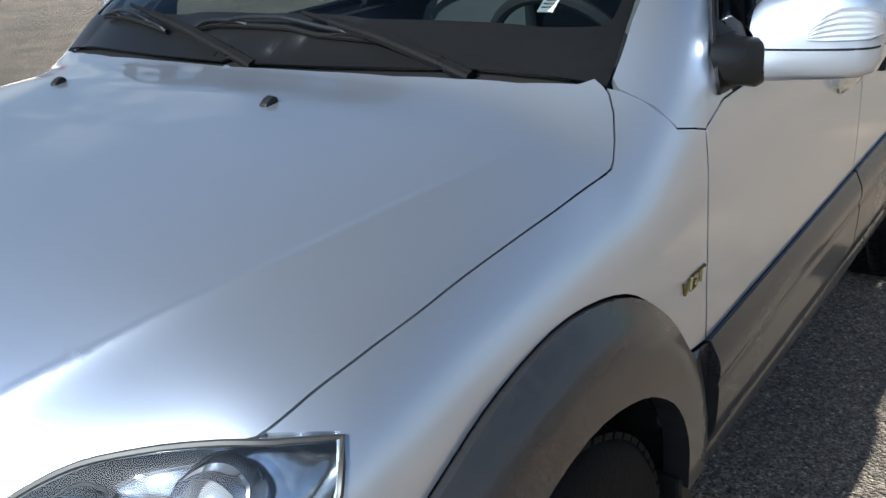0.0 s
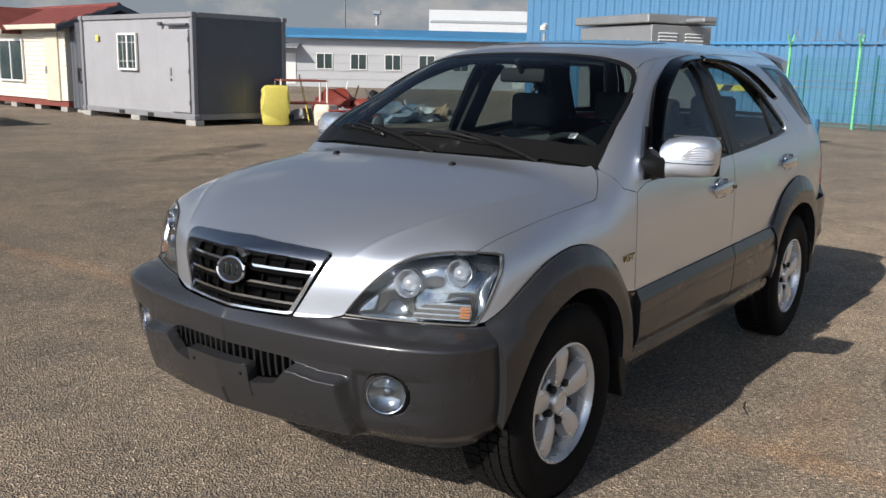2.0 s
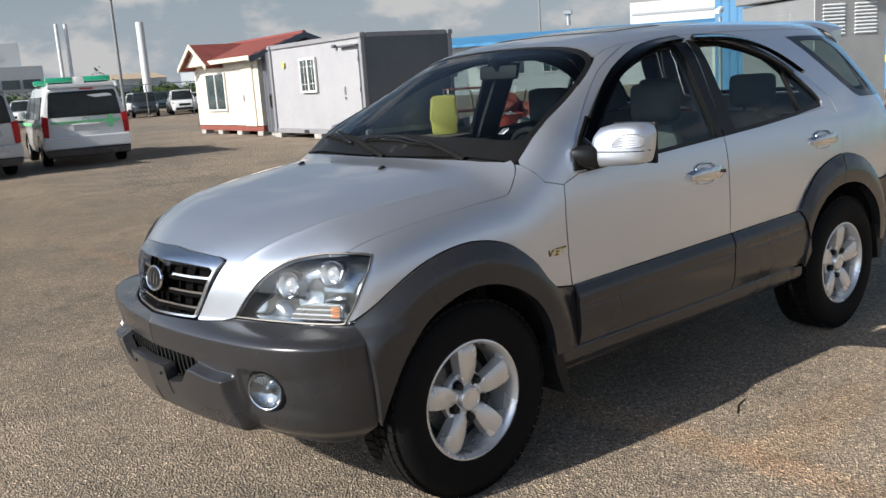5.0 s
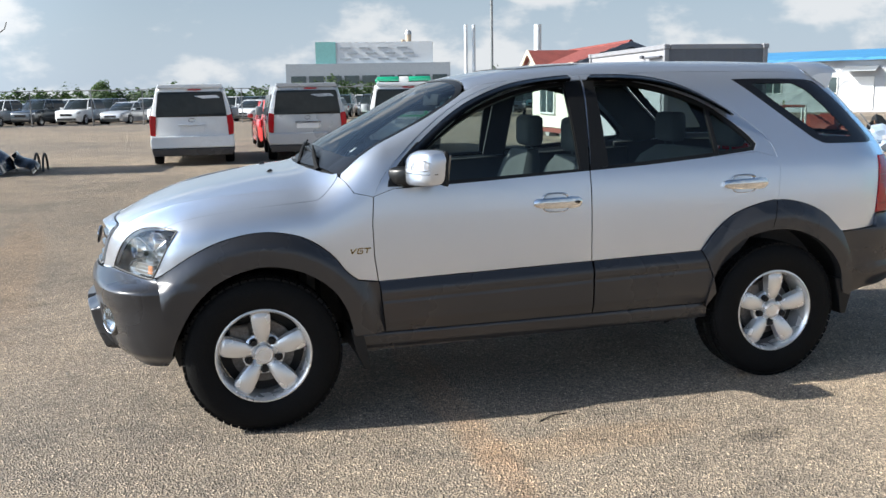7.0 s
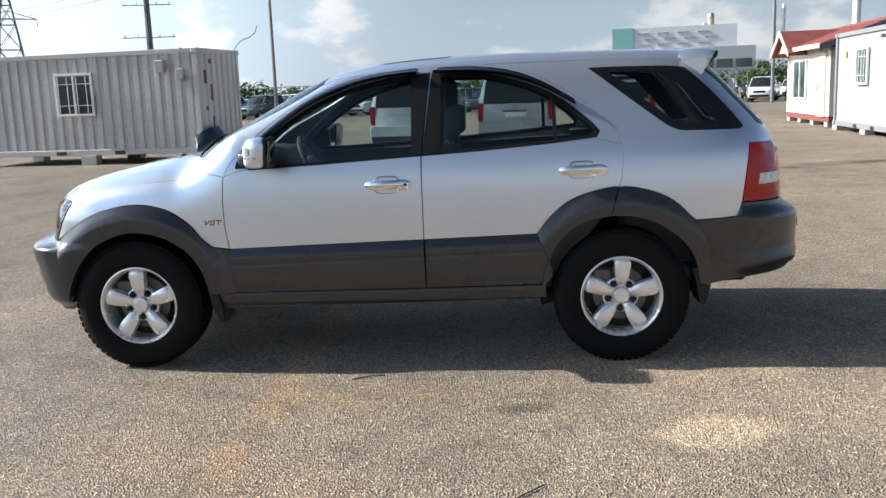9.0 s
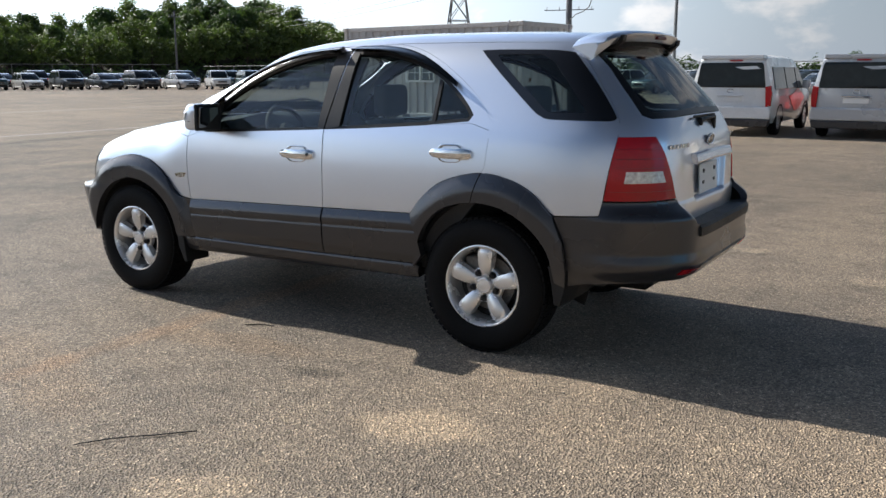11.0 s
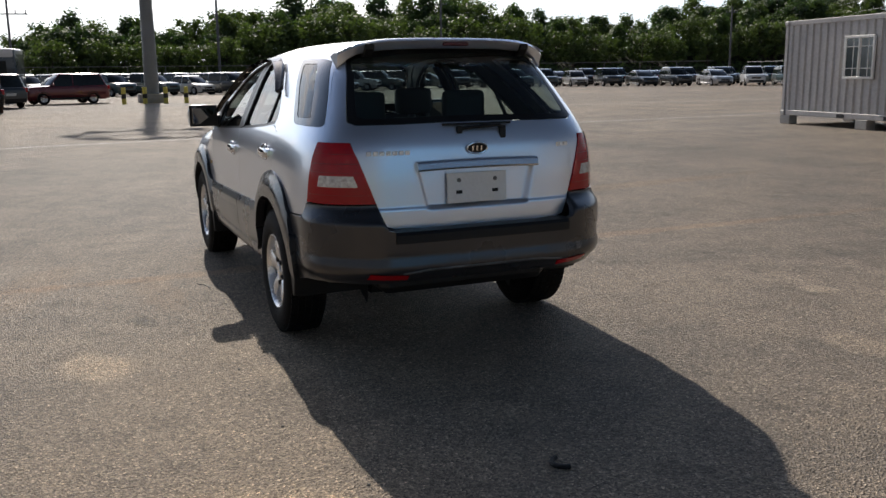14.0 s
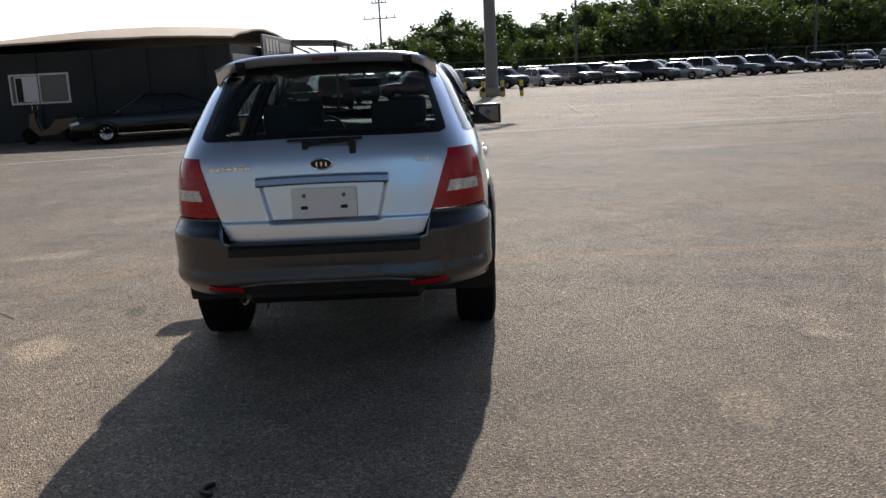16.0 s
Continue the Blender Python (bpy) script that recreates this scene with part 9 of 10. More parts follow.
# proto cars, then rows
PR = {}
for nm, paint, style, lb in (("w_suv", "car_white", "suv", "white compact off-roader parked in a row"), ("d_suv", "car_dark", "suv", "dark grey compact off-roader parked in a row"), ("t_suv", "car_teal", "suv", "dark teal compact off-roader parked in a row"), ("w_hatch", "car_pearl", "hatch", "pale hatchback parked in a row"),
                             ("s_sedan", "car_silver", "sedan", "silver saloon parked in a row"), ("w_sedan", "car_white", "sedan", "white saloon parked in a row"), ("d_sedan", "car_dark", "sedan", "dark saloon parked in a row")):
    PR[nm] = parked_car(paint, style, lb, "cars parked in rows")
used = set()


def put(nm, x, y, rz):
    if nm not in used:
        used.add(nm)
        PR[nm].matrix_basis = pose(x, y, 0, 0, 0, rz)
        return PR[nm]
    return copy_thing(PR[nm], pose(x, y, 0, 0, 0, rz))


kinds = ["w_suv", "d_suv", "w_suv", "t_suv", "w_sedan", "d_suv", "w_hatch", "s_sedan", "w_suv", "d_sedan", "w_suv", "t_suv"]
rc_ = random.Random(11)
# lot beyond the vans, noses to the yard
for k in range(22):
    x = -24 + 2.75 * k
    put(kinds[(k * 5) % 12], x + rc_.uniform(-0.2, 0.2), -59.5 + rc_.uniform(-0.4, 0.4), 68 + rc_.uniform(-4, 4))
for k in range(23):
    put(kinds[(k * 7 + 3) % 12], -32 + 2.85 * k + rc_.uniform(-0.3, 0.3), -66.0 + rc_.uniform(-0.5, 0.5), 68 + rc_.uniform(-4, 4))
for k in range(22):
    put(kinds[(k * 5 + 1) % 12], -34 + 3.1 * k + rc_.uniform(-0.3, 0.3), -73 + rc_.uniform(-0.5, 0.5), 68)
# long row below the wooded bank
ROW = [(66, 4), (67, -8), (67, -17), (71, -25), (75, -34), (71, -42), (65, -49), (58, -56), (50, -61)]
pts = []
for a, b in zip(ROW, ROW[1:]):
    d = math.dist(a, b)
    n = max(1, int(d / 2.9))
    pts += [(a[0] + (b[0] - a[0]) * i / n, a[1] + (b[1] - a[1]) * i / n, math.degrees(math.atan2(b[1] - a[1], b[0] - a[0]))) for i in range(n)]
mix = ["d_suv", "d_sedan", "t_suv", "t_suv", "w_hatch", "d_suv", "d_sedan", "d_suv", "s_sedan", "w_suv", "t_suv", "d_suv", "d_sedan"]
for k, (x, y, a) in enumerate(pts):
    put(mix[k % 13], x + rc_.uniform(-0.3, 0.3), y, a - 62 + rc_.uniform(-5, 5))
    ox, oy = -math.sin(radians(a)), math.cos(radians(a))
    put(mix[(k * 5 + 4) % 13], x + 6.2 * ox, y + 6.2 * oy, a - 62)
    if k % 2:
        put(mix[(k * 3 + 7) % 13], x + 12.6 * ox, y + 12.6 * oy, a - 62)
sd = parked_car("car_black", "sedan", "glossy black saloon parked by the workshop", "cars by the workshop")
sd.matrix_basis = pose(19.85, 8.25, 0, 0, 0, 110) @ Matrix.Diagonal((0.97, 0.97, 0.93, 1))
bm = bmesh.new()
box(bm, (0, 0.935, 0.30), (2.1, 0.012, 0.022))
part("trim_strip", bm, "chrome", sd, "bright sill strip")
for nm, paint, style, lb, x, y, rz in (("a", "car_black", "sedan", "black saloon parked by the workshop", 33.2, 6.6, 25), ("b", "car_black", "big", "black off-road estate parked by the workshop", 38.5, 5.6, 20), ("c", "car_dark", "big", "dark off-road estate parked by the workshop", 44.6, 5.0, 25), ("d", "car_wine", "big", "dark red off-road estate parked across the yard", 49.0, 1.6, 108)):
    o = parked_car(paint, style, lb, "cars by the workshop")
    o.matrix_basis = pose(x, y, 0, 0, 0, rz)
o = parked_car("car_silver", "hatch", "dusty silver hatchback standing in the workshop bay", "cars by the workshop")
o.matrix_basis = pose(27.6, 8.6, 0, 0, 0, 95)
bs = thing("coach", "white and dark blue coach parked behind the cars", "coach", loc=(56, 8.5, 0), rz=80)
bm = bmesh.new()
box(bm, (0, 0, 1.75), (9.5, 2.4, 2.9), 0.12, 2)
part("body", bm, "car_dark", bs, smooth=True)
bm = bmesh.new()
box(bm, (0, 0, 2.95), (9.3, 2.44, 0.55), 0.1, 2)
part("roof", bm, "car_white", bs, smooth=True)
for s in SIDES:
    for k in range(5):
        bm = bmesh.new()
        box(bm, (-3.4 + 1.75 * k, s * 1.2, 2.1), (1.6, 0.05, 0.8), 0.02)
        part("window", bm, "car_glass", bs)
    for x in (-2.8, 3.0):
        road_wheel(bs, x, s * 1.08, 0.46, s, 1.42)

# ---------- far fences, poles, plant, trees ----------
def link_fence(pts, h, gap, label):
    f_ = thing("chain_link_fence", label, "fence")
    bm = bmesh.new()
    rod(bm, (0, 0, 0), (0, 0, h), 0.035, seg=6)
    me = finish(bm, "post", "wire", True)
    for a, b in zip(pts, pts[1:]):
        a, b = Vector((*a, 0)), Vector((*b, 0))
        n = max(1, int((b - a).length / gap))
        for i in range(n):
            o = new("post", me)
            o.parent, o.matrix_basis = f_, Matrix.Translation(a.lerp(b, i / n))
        for z, r in ((h - 0.02, 0.03), (0.10, 0.018), (h * 0.5, 0.008), (h * 0.75, 0.006), (h * 0.27, 0.006)):
            bm = bmesh.new()
            rod(bm, a + Vector((0, 0, z)), b + Vector((0, 0, z)), r, seg=5)
            part("rail" if r > 0.01 else "strand", bm, "wire", f_)
    return f_


link_fence([(-40, -52.5), (-10, -53.5), (8, -54.2), (22, -55), (40, -58), (70, -66)], 2.2, 3.0, "grey chain-link fence in front of the parked cars")
link_fence([(84, 6), (85, -8), (86, -20), (90, -34), (88, -46), (82, -56), (74, -65)], 2.4, 3.2, "grey chain-link fence along the wooded bank")
bl = thing("floodlight_mast", "tall grey steel mast on a striped concrete foot", "mast", loc=(47.8, -3.1, 0))
bm = bmesh.new()
rod(bm, (0, 0, 0.5), (0, 0, 19.5), 0.40, 0.22, 16)
part("shaft", bm, "pole_grey", bl, "grey tapered shaft", smooth=True)
bm = bmesh.new()
box(bm, (0, 0, 0.25), (1.5, 1.5, 0.5), 0.03)
part("foot", bm, "concrete", bl)
bm = bmesh.new()
tube(bm, [(1.9 * math.cos(2 * math.pi * k / 24), 1.9 * math.sin(2 * math.pi * k / 24), 19.3) for k in range(24)], 0.12, 6, closed=True)
for k in range(4):
    rod(bm, (0, 0, 19.2), (1.9 * math.cos(k * math.pi / 2), 1.9 * math.sin(k * math.pi / 2), 19.3), 0.07, seg=6)
hd = part("head_ring", bm, "pole_grey", bl, "round steel head ring")
for k in range(8):
    bm = bmesh.new()
    box(bm, (1.95 * math.cos(k * math.pi / 4), 1.95 * math.sin(k * math.pi / 4), 19.0), (0.55, 0.55, 0.35), 0.04)
    part("floodlight", bm, "pole_grey", hd, "grey floodlight")
for k in range(4):
    bm = bmesh.new()
    rod(bm, (-2.2 + 0.0 * k, -1.6 + 1.1 * k, 0), (-2.2, -1.6 + 1.1 * k, 0.9), 0.12, seg=10)
    b_ = solo("bollard", bm, "yellow", "yellow and black bollard round the mast", "bollard", "bollards", m=Matrix.Translation((47.8, -3.1, 0)))
    bm = bmesh.new()
    rod(bm, (-2.2, -1.6 + 1.1 * k, 0.3), (-2.2, -1.6 + 1.1 * k, 0.55), 0.124, seg=10)
    part("stripe", bm, "stripe_black", b_)


def pole(x, y, h, r, label, arms=(), material="pole_grey"):
    p = thing("utility_pole", label, "pole", loc=(x, y, 0))
    bm = bmesh.new()
    rod(bm, (0, 0, 0), (0, 0, h), r, r * 0.65, 10)
    part("shaft", bm, material, p)
    for z, w, a in arms:
        bm = bmesh.new()
        box(bm, (0, 0, z), (w, 0.08, 0.08), 0.01, m=pose(0, 0, 0, 0, 0, a))
        part("cross_arm", bm, "ct_dark", p)
        for k in (-0.45, -0.2, 0.2, 0.45):
            bm = bmesh.new()
            c_, s_ = math.cos(radians(a)), math.sin(radians(a))
            rod(bm, (k * w * c_, k * w * s_, z), (k * w * c_, k * w * s_, z + 0.3), 0.05, 0.03, 6)
            part("insulator", bm, "ct_light", p)
    return p


pole(62.8, 4.55, 7.6, 0.10, "slender power pole with two short cross arms", ((5.75, 2.6, 78), (6.9, 1.2, 78)), "ct_dark")
pole(-17.6, -53.5, 14, 0.11, "slim grey lamp mast beyond the fence")
pole(15.5, -57.0, 15, 0.13, "slim grey lamp mast beyond the fence")
pole(-60, -58, 22, 0.10, "slim grey mast far behind the office")
pole(92, -40, 11, 0.16, "power pole in front of the wooded bank", ((10, 1.8, 60), (9.2, 1.4, 60)), "ct_dark")
pole(90, -14, 11.5, 0.16, "power pole in front of the wooded bank", ((10.5, 1.6, 70),), "ct_dark")
pole(96, -86, 10, 0.16, "power pole in front of the wooded bank", ((9.2, 1.6, 60),), "ct_dark")
for x in (-60.9, -62.9):
    bm = bmesh.new()
    rod(bm, (0, 0, 0), (0, 0, 18), 0.42, 0.40, 12)
    solo("chimney", bm, "factory", "slim pale steel chimney far off", "chimney", "chimneys", m=pose(x, -205.5, 0))
bm = bmesh.new()
rod(bm, (0, 0, 0), (0, 0, 15.5), 0.8, 0.75, 14)
solo("chimney", bm, "factory", "stout white chimney far off", "chimney", "chimneys", smooth=True, m=pose(-66.4, -172, 0))


def lattice(x, y, h, w, label, arms):
    t = thing("pylon", label, "pylon", loc=(x, y, 0), rz=25)
    c = [(-1, -1), (1, -1), (1, 1), (-1, 1)]
    def at(k, z):
        f_ = w / 2 * (1 - 0.86 * min(1, z / (h * 0.72))) if z < h * 0.72 else w * 0.07
        return Vector((c[k][0] * f_, c[k][1] * f_, z))
    bm = bmesh.new()
    for k in range(4):
        zs = [0, h * 0.2, h * 0.38, h * 0.52, h * 0.63, h * 0.72, h]
        for z0, z1 in zip(zs, zs[1:]):
            rod(bm, at(k, z0), at(k, z1), 0.13, seg=4)
            rod(bm, at(k, z0), at((k + 1) % 4, z1), 0.07, seg=4)
            rod(bm, at((k + 1) % 4, z0), at(k, z1), 0.07, seg=4)
            rod(bm, at(k, z1), at((k + 1) % 4, z1), 0.07, seg=4)
    part("tower", bm, "wire", t, "steel lattice tower")
    for z, a in arms:
        bm = bmesh.new()
        for s in SIDES:
            for d in (0.5, -0.5):
                rod(bm, (0, d, z), (s * a, 0, z - 0.1), 0.08, seg=4)
            rod(bm, (0, 0, z + 1.2), (s * a, 0, z - 0.1), 0.07, seg=4)
            rod(bm, (s * a, 0, z - 0.1), (s * a, 0, z - 1.3), 0.06, seg=4)
        part("cross_arm", bm, "wire", t)
    return t


lattice(76, -131, 27, 6.0, "steel lattice pylon far beyond the yard", ((15.0, 4.2), (19, 3.8), (23.0, 3.4)))
pole(33.2, -79.5, 19, 0.34, "tall steel transmission pole with three cross arms", ((7.6, 5.0, 10), (10.6, 4.6, 10), (13.6, 4.2, 10)), "ct_dark")
for z in (12.2, 12.9, 9.6, 10.4):
    bm = bmesh.new()
    tube(bm, [(33 + (k - 10) * 16.0, -80 - (k - 10) * 9, z + 2.5 * ((k % 10 - 5) / 5) ** 2) for k in range(24)], 0.025, 4)
    solo("power_line", bm, "ct_dark", "thin sagging overhead power line", "cable", "power lines")

# factory
fa = thing("factory", "pale grey factory with a teal corner block", "factory", loc=(-38.6, -214, 0), rz=-11)
# local: face towards +y; +x to the west seen from the yard is left in the view
bm = bmesh.new()
box(bm, (0, -12, 4.75), (40, 24, 9.5))
part("low_hall", bm, "factory_grey", fa, "grey lower hall")
bm = bmesh.new()
box(bm, (-1.6, -10, 7.3), (28.5, 18, 14.6))
part("high_hall", bm, "factory", fa, "pale upper hall")
bm = bmesh.new()
box(bm, (10.3, -9.9, 12.0), (4.9, 18.2, 5.4))
part("corner_block", bm, "teal_sheet", fa, "teal corner block")
for k in range(3):
    for j in range(4):
        bm = bmesh.new()
        box(bm, (5.5 - 4.6 * j - 1.6 * (k % 2), -0.95, 10.6 + 1.3 * k), (2.6, 0.2, 0.42))
        part("vent_strip", bm, "factory_grey", fa)
for k in range(9):
    bm = bmesh.new()
    box(bm, (17 - 4.3 * k, 0.05, 5.6), (3.6, 0.2, 2.0))
    part("window", bm, "pane", fa, "dark window strip")
bm = bmesh.new()
rod(bm, (-10, -3.5, 0), (-10, -3.5, 16.5), 0.8, 0.7, 12)
rod(bm, (-8.6, -3.5, 5), (-8.6, -3.5, 15.2), 0.5, 0.5, 10)
rod(bm, (-10, -3.5, 13), (-15.5, -3.5, 11), 0.5, 0.5, 10)
part("duct", bm, "tan_roof", fa, "tan exhaust duct")
bm = bmesh.new()
rod(bm, (-10, -3.5, 16.4), (-10, -3.5, 17.4), 0.9, 0.6, 12)
part("cowl", bm, "galv", fa)
for k in range(6):
    b_ = thing("far_shed", "low pale industrial shed far off", "building", "far sheds", loc=(-70 - 17 * k, -190 + 6 * (k % 3), 0), rz=10)
    bm = bmesh.new()
    box(bm, (0, 0, 2.5 + 0.4 * (k % 3)), (12, 9, 5 + 0.8 * (k % 3)))
    part("wall", bm, ("factory", "factory_grey", "hut_wall")[k % 3], b_)
    bm = bmesh.new()
    prism(bm, [(-4.8, 0), (0, 1.2), (4.8, 0)], "x", -6.2, 6.2)
    part("roof", bm, ("tan_roof", "galv", "blue_roof")[k % 3], b_, m=pose(0, 0, 5 + 0.8 * (k % 3)))


# trees
def leaf_mat(name, a, b):
    m = mat(name, a, b, rough=0.6, scale=0.8, fine=8, island=0.45)
    n, l = m.node_tree.nodes, m.node_tree.links
    p = n["Principled BSDF"]
    p.inputs["Transmission Weight"].default_value = 0.0
    tr = n.new("ShaderNodeBsdfTranslucent")
    tr.inputs[0].default_value = (b[0] * 1.3, b[1] * 1.5, b[2] * 0.8, 1)
    mx = n.new("ShaderNodeMixShader")
    mx.inputs[0].default_value = 0.25
    out = n["Material Output"]
    l.new(p.outputs[0], mx.inputs[1])
    l.new(tr.outputs[0], mx.inputs[2])
    l.new(mx.outputs[0], out.inputs[0])
    return m


M["leaf_a"] = leaf_mat("leaves_green", (0.042, 0.080, 0.022), (0.075, 0.122, 0.034))
M["leaf_b"] = leaf_mat("leaves_olive", (0.058, 0.092, 0.022), (0.10, 0.14, 0.038))
M["leaf_c"] = leaf_mat("leaves_dark", (0.028, 0.056, 0.02), (0.05, 0.085, 0.028))
M["bark"] = mat("bark", (0.09, 0.07, 0.052), (0.05, 0.04, 0.03), rough=0.9, scale=4, fine=40, bump=0.6)
M["bank"] = mat("dark_bank_soil", (0.035, 0.034, 0.024), (0.020, 0.026, 0.014), rough=0.95, scale=0.3, fine=4, bump=0.6)


def tree(kind, seed, h, spread, leaves, material, label):
    """A tapered trunk with limbs and a crown of many leaf clusters."""
    r = random.Random(seed)
    t = thing("tree", label, "tree", "trees")
    bm = bmesh.new()
    th = h * (0.16 if kind != "bush" else 0.06)
    top = Vector((r.uniform(-0.04, 0.04) * h, r.uniform(-0.04, 0.04) * h, h * 0.78))
    tube_pts = [Vector((0, 0, 0)), Vector((r.uniform(-.02, .02) * h, r.uniform(-.02, .02) * h, th)), top]
    rod(bm, tube_pts[0], tube_pts[1], 0.030 * h, 0.020 * h, 8)
    rod(bm, tube_pts[1], tube_pts[2], 0.020 * h, 0.006 * h, 7)
    tips = []
    for k in range(17):
        z0 = th * 0.8 + (h * 0.74 - th * 0.8) * k / 16
        a = k * 2.4 + r.uniform(-0.5, 0.5)
        f_ = k / 16
        reach = spread * ((0.55 + 0.75 * f_) if f_ < 0.5 else (1.35 - 0.85 * f_)) * r.uniform(0.6, 1.15)
        if kind == "pine":
            reach = spread * (1.1 - f_) * r.uniform(0.7, 1.1) + 0.1 * h
        p0 = Vector((0, 0, 0)).lerp(top, z0 / (h * 0.78))
        p0.z = z0
        p1 = p0 + Vector((math.cos(a) * reach, math.sin(a) * reach, r.uniform(0.04, 0.22) * h))
        rod(bm, p0, p1, 0.009 * h, 0.003 * h, 5)
        tips += [p1, p0.lerp(p1, 0.65) + Vector((0, 0, 0.03 * h))]
        if r.random() < 0.6:
            tips.append(p1 + Vector((r.uniform(-.1, .1), r.uniform(-.1, .1), r.uniform(0.02, 0.12))) * h)
    tips.append(top + Vector((0, 0, 0.12 * h)))
    part("trunk", bm, "bark", t, "grey-brown trunk with limbs")
    verts, faces = [], []
    for i in range(leaves):
        c = tips[r.randrange(len(tips))]
        s0 = 0.15 * h
        d = Vector((r.gauss(0, 1), r.gauss(0, 1), r.gauss(0, 0.75)))
        d = d.normalized() * s0 * (r.random() ** 0.45) * r.uniform(0.7, 1.35)
        p = c + d
        sz = h * r.uniform(0.016, 0.042)
        n_ = (d.normalized() + Vector((r.uniform(-.7, .7), r.uniform(-.7, .7), r.uniform(-.2, .9)))).normalized()
        q = n_.to_track_quat("Z", "Y").to_matrix()
        b0 = len(verts)
        for u, v in ((-1, -0.3), (0.0, -0.75), (1, -0.1), (0.2, 0.8)):
            verts.append(tuple(p + q @ Vector((u * sz, v * sz, r.uniform(-.2, .2) * sz))))
        faces.append((b0, b0 + 1, b0 + 2, b0 + 3))
    me = bpy.data.meshes.new("crown")
    me.from_pydata(verts, [], faces)
    me.materials.append(M[material])
    o = new("crown", me)
    o.parent = t
    tagged(o, "uneven crown of small leaves", kind="stuff")
    return t


protos = [tree("broad", 1, 7.0, 2.7, 2500, "leaf_a", "broad green tree on the bank"), tree("broad", 2, 8.0, 2.9, 2600, "leaf_b", "tall olive-green tree on the bank"), tree("broad", 3, 6.0, 2.7, 2400, "leaf_c", "dark green tree on the bank"),
          tree("bush", 4, 4.2, 2.4, 2000, "leaf_b", "dense shrub on the bank"), tree("pine", 5, 8.5, 1.9, 2200, "leaf_c", "dark pine on the bank")]
fresh = set()


def plant(k, x, y, z, rz, sc):
    m = pose(x, y, z, 0, 0, rz) @ Matrix.Scale(sc, 4)
    if k not in fresh:
        fresh.add(k)
        protos[k].matrix_basis = m
        return protos[k]
    o = copy_thing(protos[k], pose(x, y, z, 0, 0, rz))
    o.scale = (sc, sc, sc)
    return o


# wooded bank: a ridge along the far side of the lot
RIDGE = [(112, 22, 0.6), (106, 8, 1.2), (104, -4, 2.2), (106, -18, 2.6), (110, -34, 4.4), (113, -52, 5.0), (116, -72, 4.6), (117, -92, 5.0), (118, -110, 7.4), (119, -126, 8.6), (121, -144, 6.6), (124, -164, 4.6), (128, -184, 0.8)]
bm = bmesh.new()
rows = []
for x, y, h in curve(RIDGE, 6):
    rows.append([bm.verts.new((x + dx, y + 0.2 * dx, max(0.0, h * f_ + 0.5 * noise.noise(Vector((x + dx, y, 0)) * 0.15) * f_) - 0.05)) for dx, f_ in ((-14, 0), (-11, 0.25), (-7, 0.75), (-3, 1.0), (6, 1.05), (25, 0.9), (45, 0.0))])
for a, b in zip(rows, rows[1:]):
    for k in range(6):
        bm.faces.new((a[k], a[k + 1], b[k + 1], b[k]))
solo("wooded_bank", bm, "bank", "dark overgrown earth bank behind the parked cars", "bank", kind="structure", smooth=True)
rt = random.Random(3)
line = curve(RIDGE, 5)
# height of the skyline along the ridge, by y
SKYLINE = spl([-184, -164, -148, -126, -108, -90, -80, -66, -52, -40, -30, -22, -14, -6, 0, 4, 8, 22], [6.0, 11.3, 12.6, 15.2, 13.3, 10.6, 9.6, 10.0, 11.6, 10.6, 10.8, 10.0, 7.2, 7.4, 7.6, 6.4, 5.2, 3.5])
FULL = (7.0 * 0.98, 8.0 * 0.98, 6.0 * 0.98, 4.2 * 0.98, 8.5 * 0.98)
for i, (x, y, h) in enumerate(line):
    for lane in range(4):
        dx = (-9.5, -5.5, 0.5, 4.5)[lane] + rt.uniform(-1.2, 1.2)
        yy = y + 0.2 * dx + rt.uniform(-1.4, 1.4)
        zz = max(0, h * (0.45, 0.88, 1.0, 1.0)[lane] - 0.2)
        k = (3, rt.choice((0, 1, 2, 3)), rt.choice((0, 1, 2, 0, 1)), rt.choice((0, 1, 2, 4)))[lane]
        top_ = float(SKYLINE(yy)) * (rt.uniform(0.60, 0.78), rt.uniform(0.72, 0.92), rt.uniform(0.82, 1.0), rt.uniform(0.9, 1.12))[lane]
        sc = max(0.35, (top_ - zz) / FULL[k])
        plant(k, x + dx, yy, zz, rt.uniform(0, 360), sc)
# low far tree line south of the lot
for i in range(38):
    x = -130 + 7.5 * i + rt.uniform(-2.5, 2.5)
    big = 1.0 if rt.random() < 0.35 else 0.62
    plant(rt.choice((0, 2, 2)), x, -188 + rt.uniform(-8, 8), 0, rt.uniform(0, 360), big * rt.uniform(0.6, 0.85))
for i in range(14):
    plant(rt.choice((0, 2, 3)), -45 - 9 * i, -165 + 5 * i + rt.uniform(-3, 3), 0, rt.uniform(0, 360), rt.uniform(0.6, 0.9))


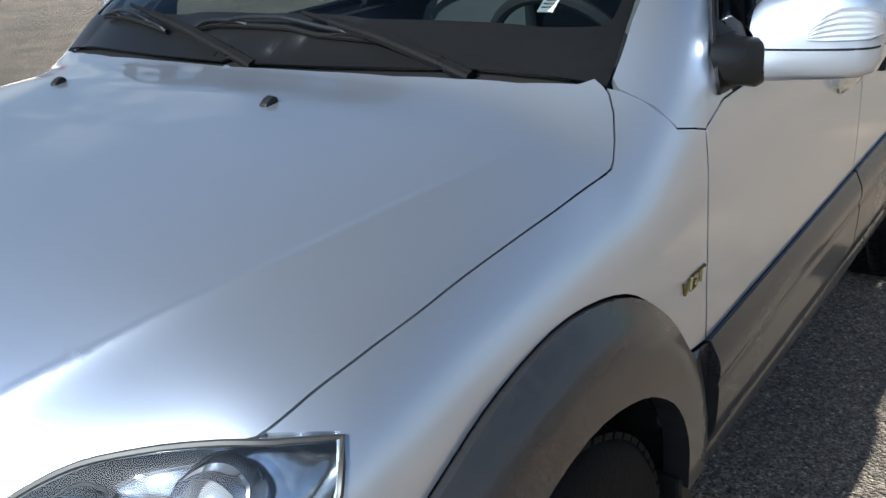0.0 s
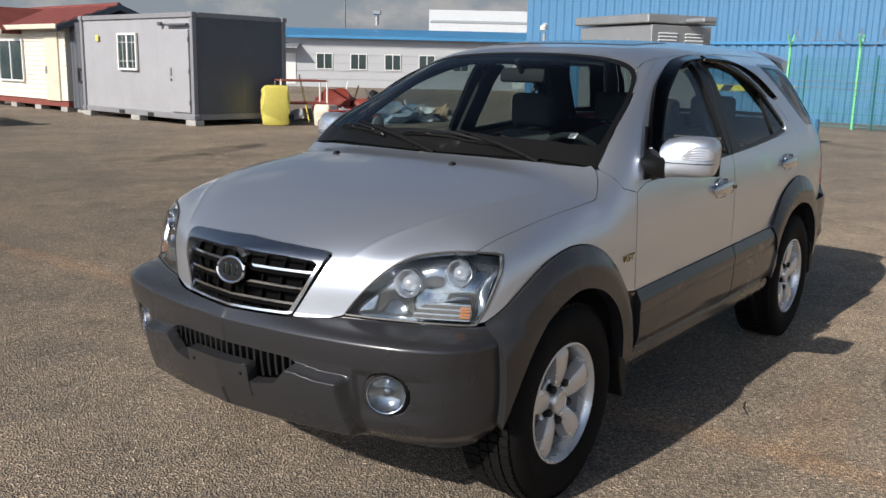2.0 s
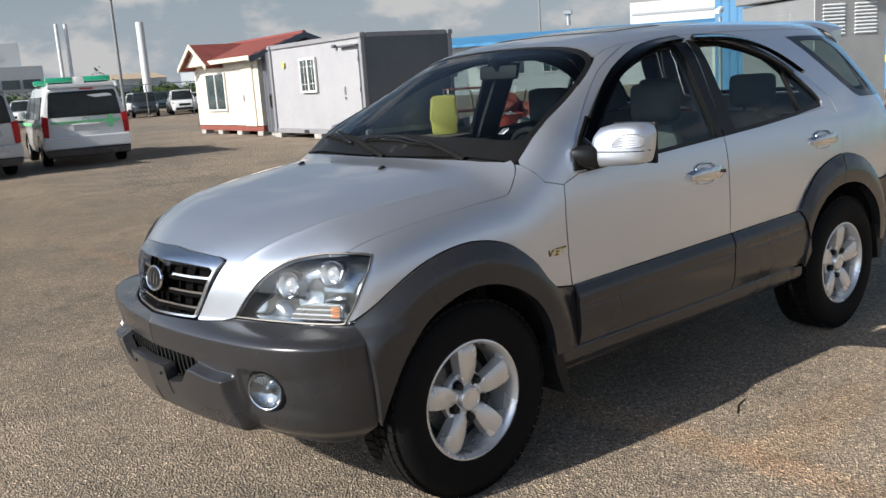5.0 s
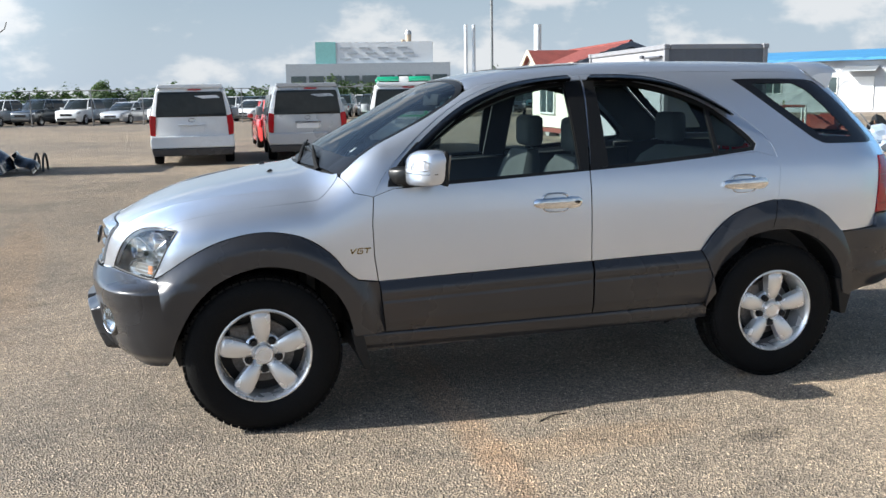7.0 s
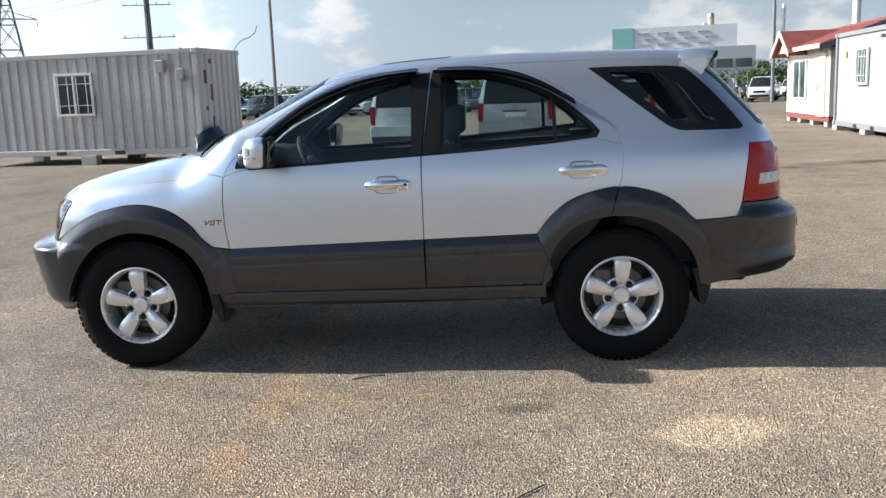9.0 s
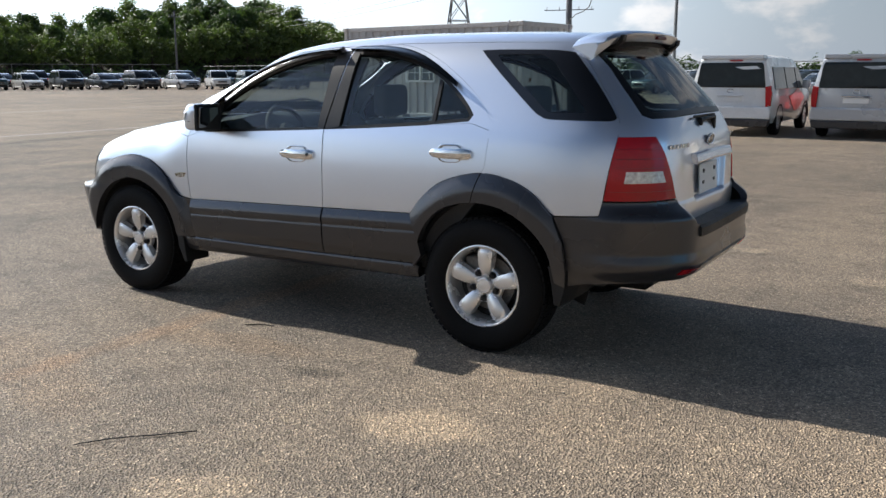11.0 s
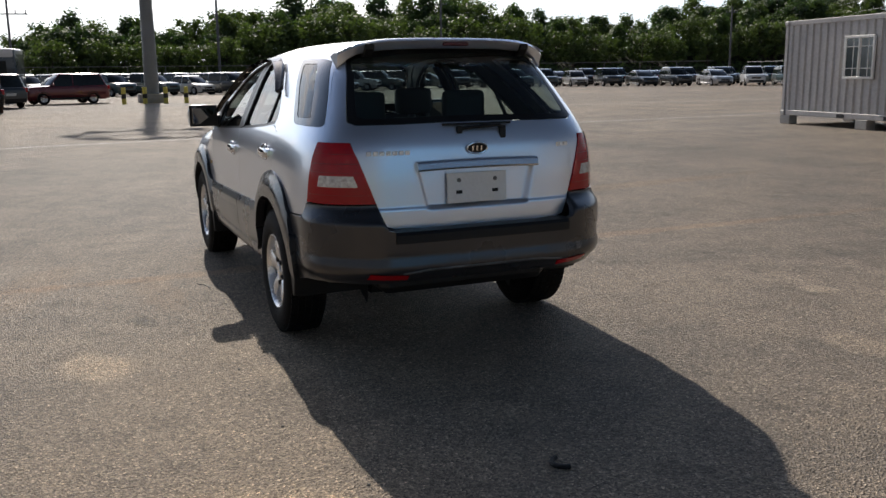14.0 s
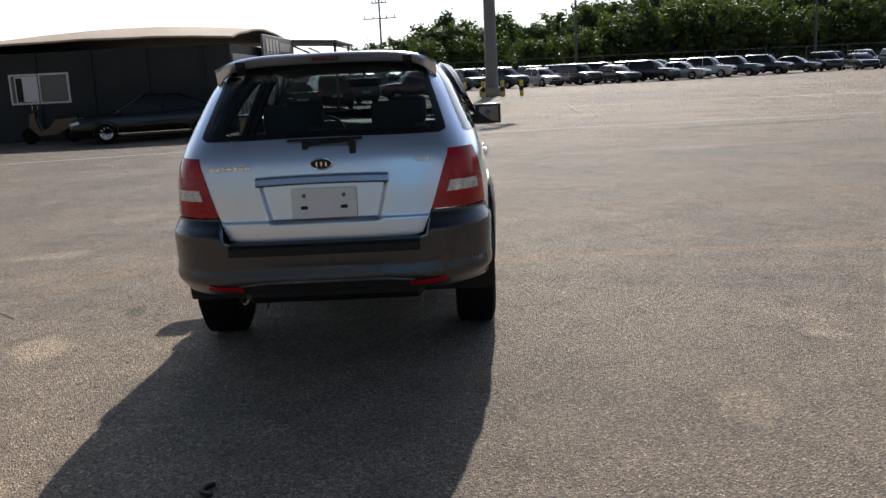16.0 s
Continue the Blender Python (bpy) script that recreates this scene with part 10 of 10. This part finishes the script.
def thicket(name, spots, size, material, label):
    """Dense low growth: many leaf clumps over a line of spots (x, y, foot, height, spread)."""
    r = random.Random(17)
    verts, faces = [], []
    for x, y, z, h, w, count in spots:
        for _ in range(count):
            a, q = r.uniform(0, 6.28), r.random() ** 0.5
            top = h * math.sqrt(max(0.0, 1 - q * q)) * (0.75 + 0.5 * noise.noise(Vector((x, y, a))))
            p = Vector((x + w * q * math.cos(a), y + w * q * math.sin(a), z + max(0.0, top * r.uniform(0.35, 1.0) ** 0.5)))
            n_ = Vector((math.cos(a) * q + r.uniform(-.5, .5), math.sin(a) * q + r.uniform(-.5, .5), 0.7 + r.uniform(-.5, .5))).normalized()
            m3 = n_.to_track_quat("Z", "Y").to_matrix()
            sz = size * r.uniform(0.5, 1.3)
            b0 = len(verts)
            for u, v in ((-1, -0.3), (0.0, -0.8), (1, -0.1), (0.2, 0.85)):
                verts.append(tuple(p + m3 @ Vector((u * sz, v * sz, r.uniform(-.25, .25) * sz))))
            faces.append((b0, b0 + 1, b0 + 2, b0 + 3))
    me = bpy.data.meshes.new(name)
    me.from_pydata(verts, [], faces)
    me.materials.append(M[material])
    return tagged(new(name, me), label, "bushes", kind="stuff")


spots = []
for x, y, h in curve(RIDGE, 13):
    for dx, f_ in ((-12.5, 0.1), (-10, 0.35), (-7.5, 0.7), (-5, 0.9), (-2, 1.0), (2, 1.05)):
        hh = rt.uniform(1.2, 3.4) * (0.7 if dx < -9 else 1.0) * float(np.clip(SKYLINE(y) / 11, 0.45, 1))
        spots.append((x + dx + rt.uniform(-1, 1), y + 0.2 * dx + rt.uniform(-1.5, 1.5), max(0, h * f_ - 0.3), hh, rt.uniform(1.3, 2.3), 60))
thicket("undergrowth", spots[::2], 0.22, "leaf_b", "olive-green undergrowth covering the bank")
thicket("undergrowth", spots[1::2], 0.22, "leaf_a", "dark green undergrowth covering the bank")
spots = []
for i in range(95):
    x = -150 + 3.2 * i
    hh = 4.6 + 5.0 * max(0.0, noise.noise(Vector((x * 0.06, 3.0, 0)))) + rt.uniform(-0.6, 0.8)
    spots.append((x, -184 + rt.uniform(-3, 3), 0, hh, 3.6, 420))
thicket("hedge", spots, 0.33, "leaf_c", "low green belt of trees far beyond the lot")
# weeds by the fence
M["weed"] = leaf_mat("weed_leaves", (0.06, 0.11, 0.03), (0.09, 0.14, 0.04))
verts, faces = [], []
for c in range(14):
    cx, cy = (-22.6 + rt.uniform(-0.4, 0.6), rt.uniform(-4, 14)) if c < 9 else (rt.uniform(-20, -13), rt.uniform(-17, -15.5))
    for k in range(60):
        a, ln = rt.uniform(0, 6.3), rt.uniform(0.08, 0.26)
        b0 = len(verts)
        p = Vector((cx + rt.gauss(0, 0.16), cy + rt.gauss(0, 0.16), 0))
        d = Vector((math.cos(a) * 0.4, math.sin(a) * 0.4, 1)).normalized() * ln
        w = Vector((-math.sin(a), math.cos(a), 0)) * 0.012
        verts += [tuple(p - w), tuple(p + w), tuple(p + d)]
        faces.append((b0, b0 + 1, b0 + 2))
me = bpy.data.meshes.new("weeds")
me.from_pydata(verts, [], faces)
me.materials.append(M["weed"])
tagged(new("weeds", me), "tufts of green weeds growing along the fence", "weeds", kind="stuff")
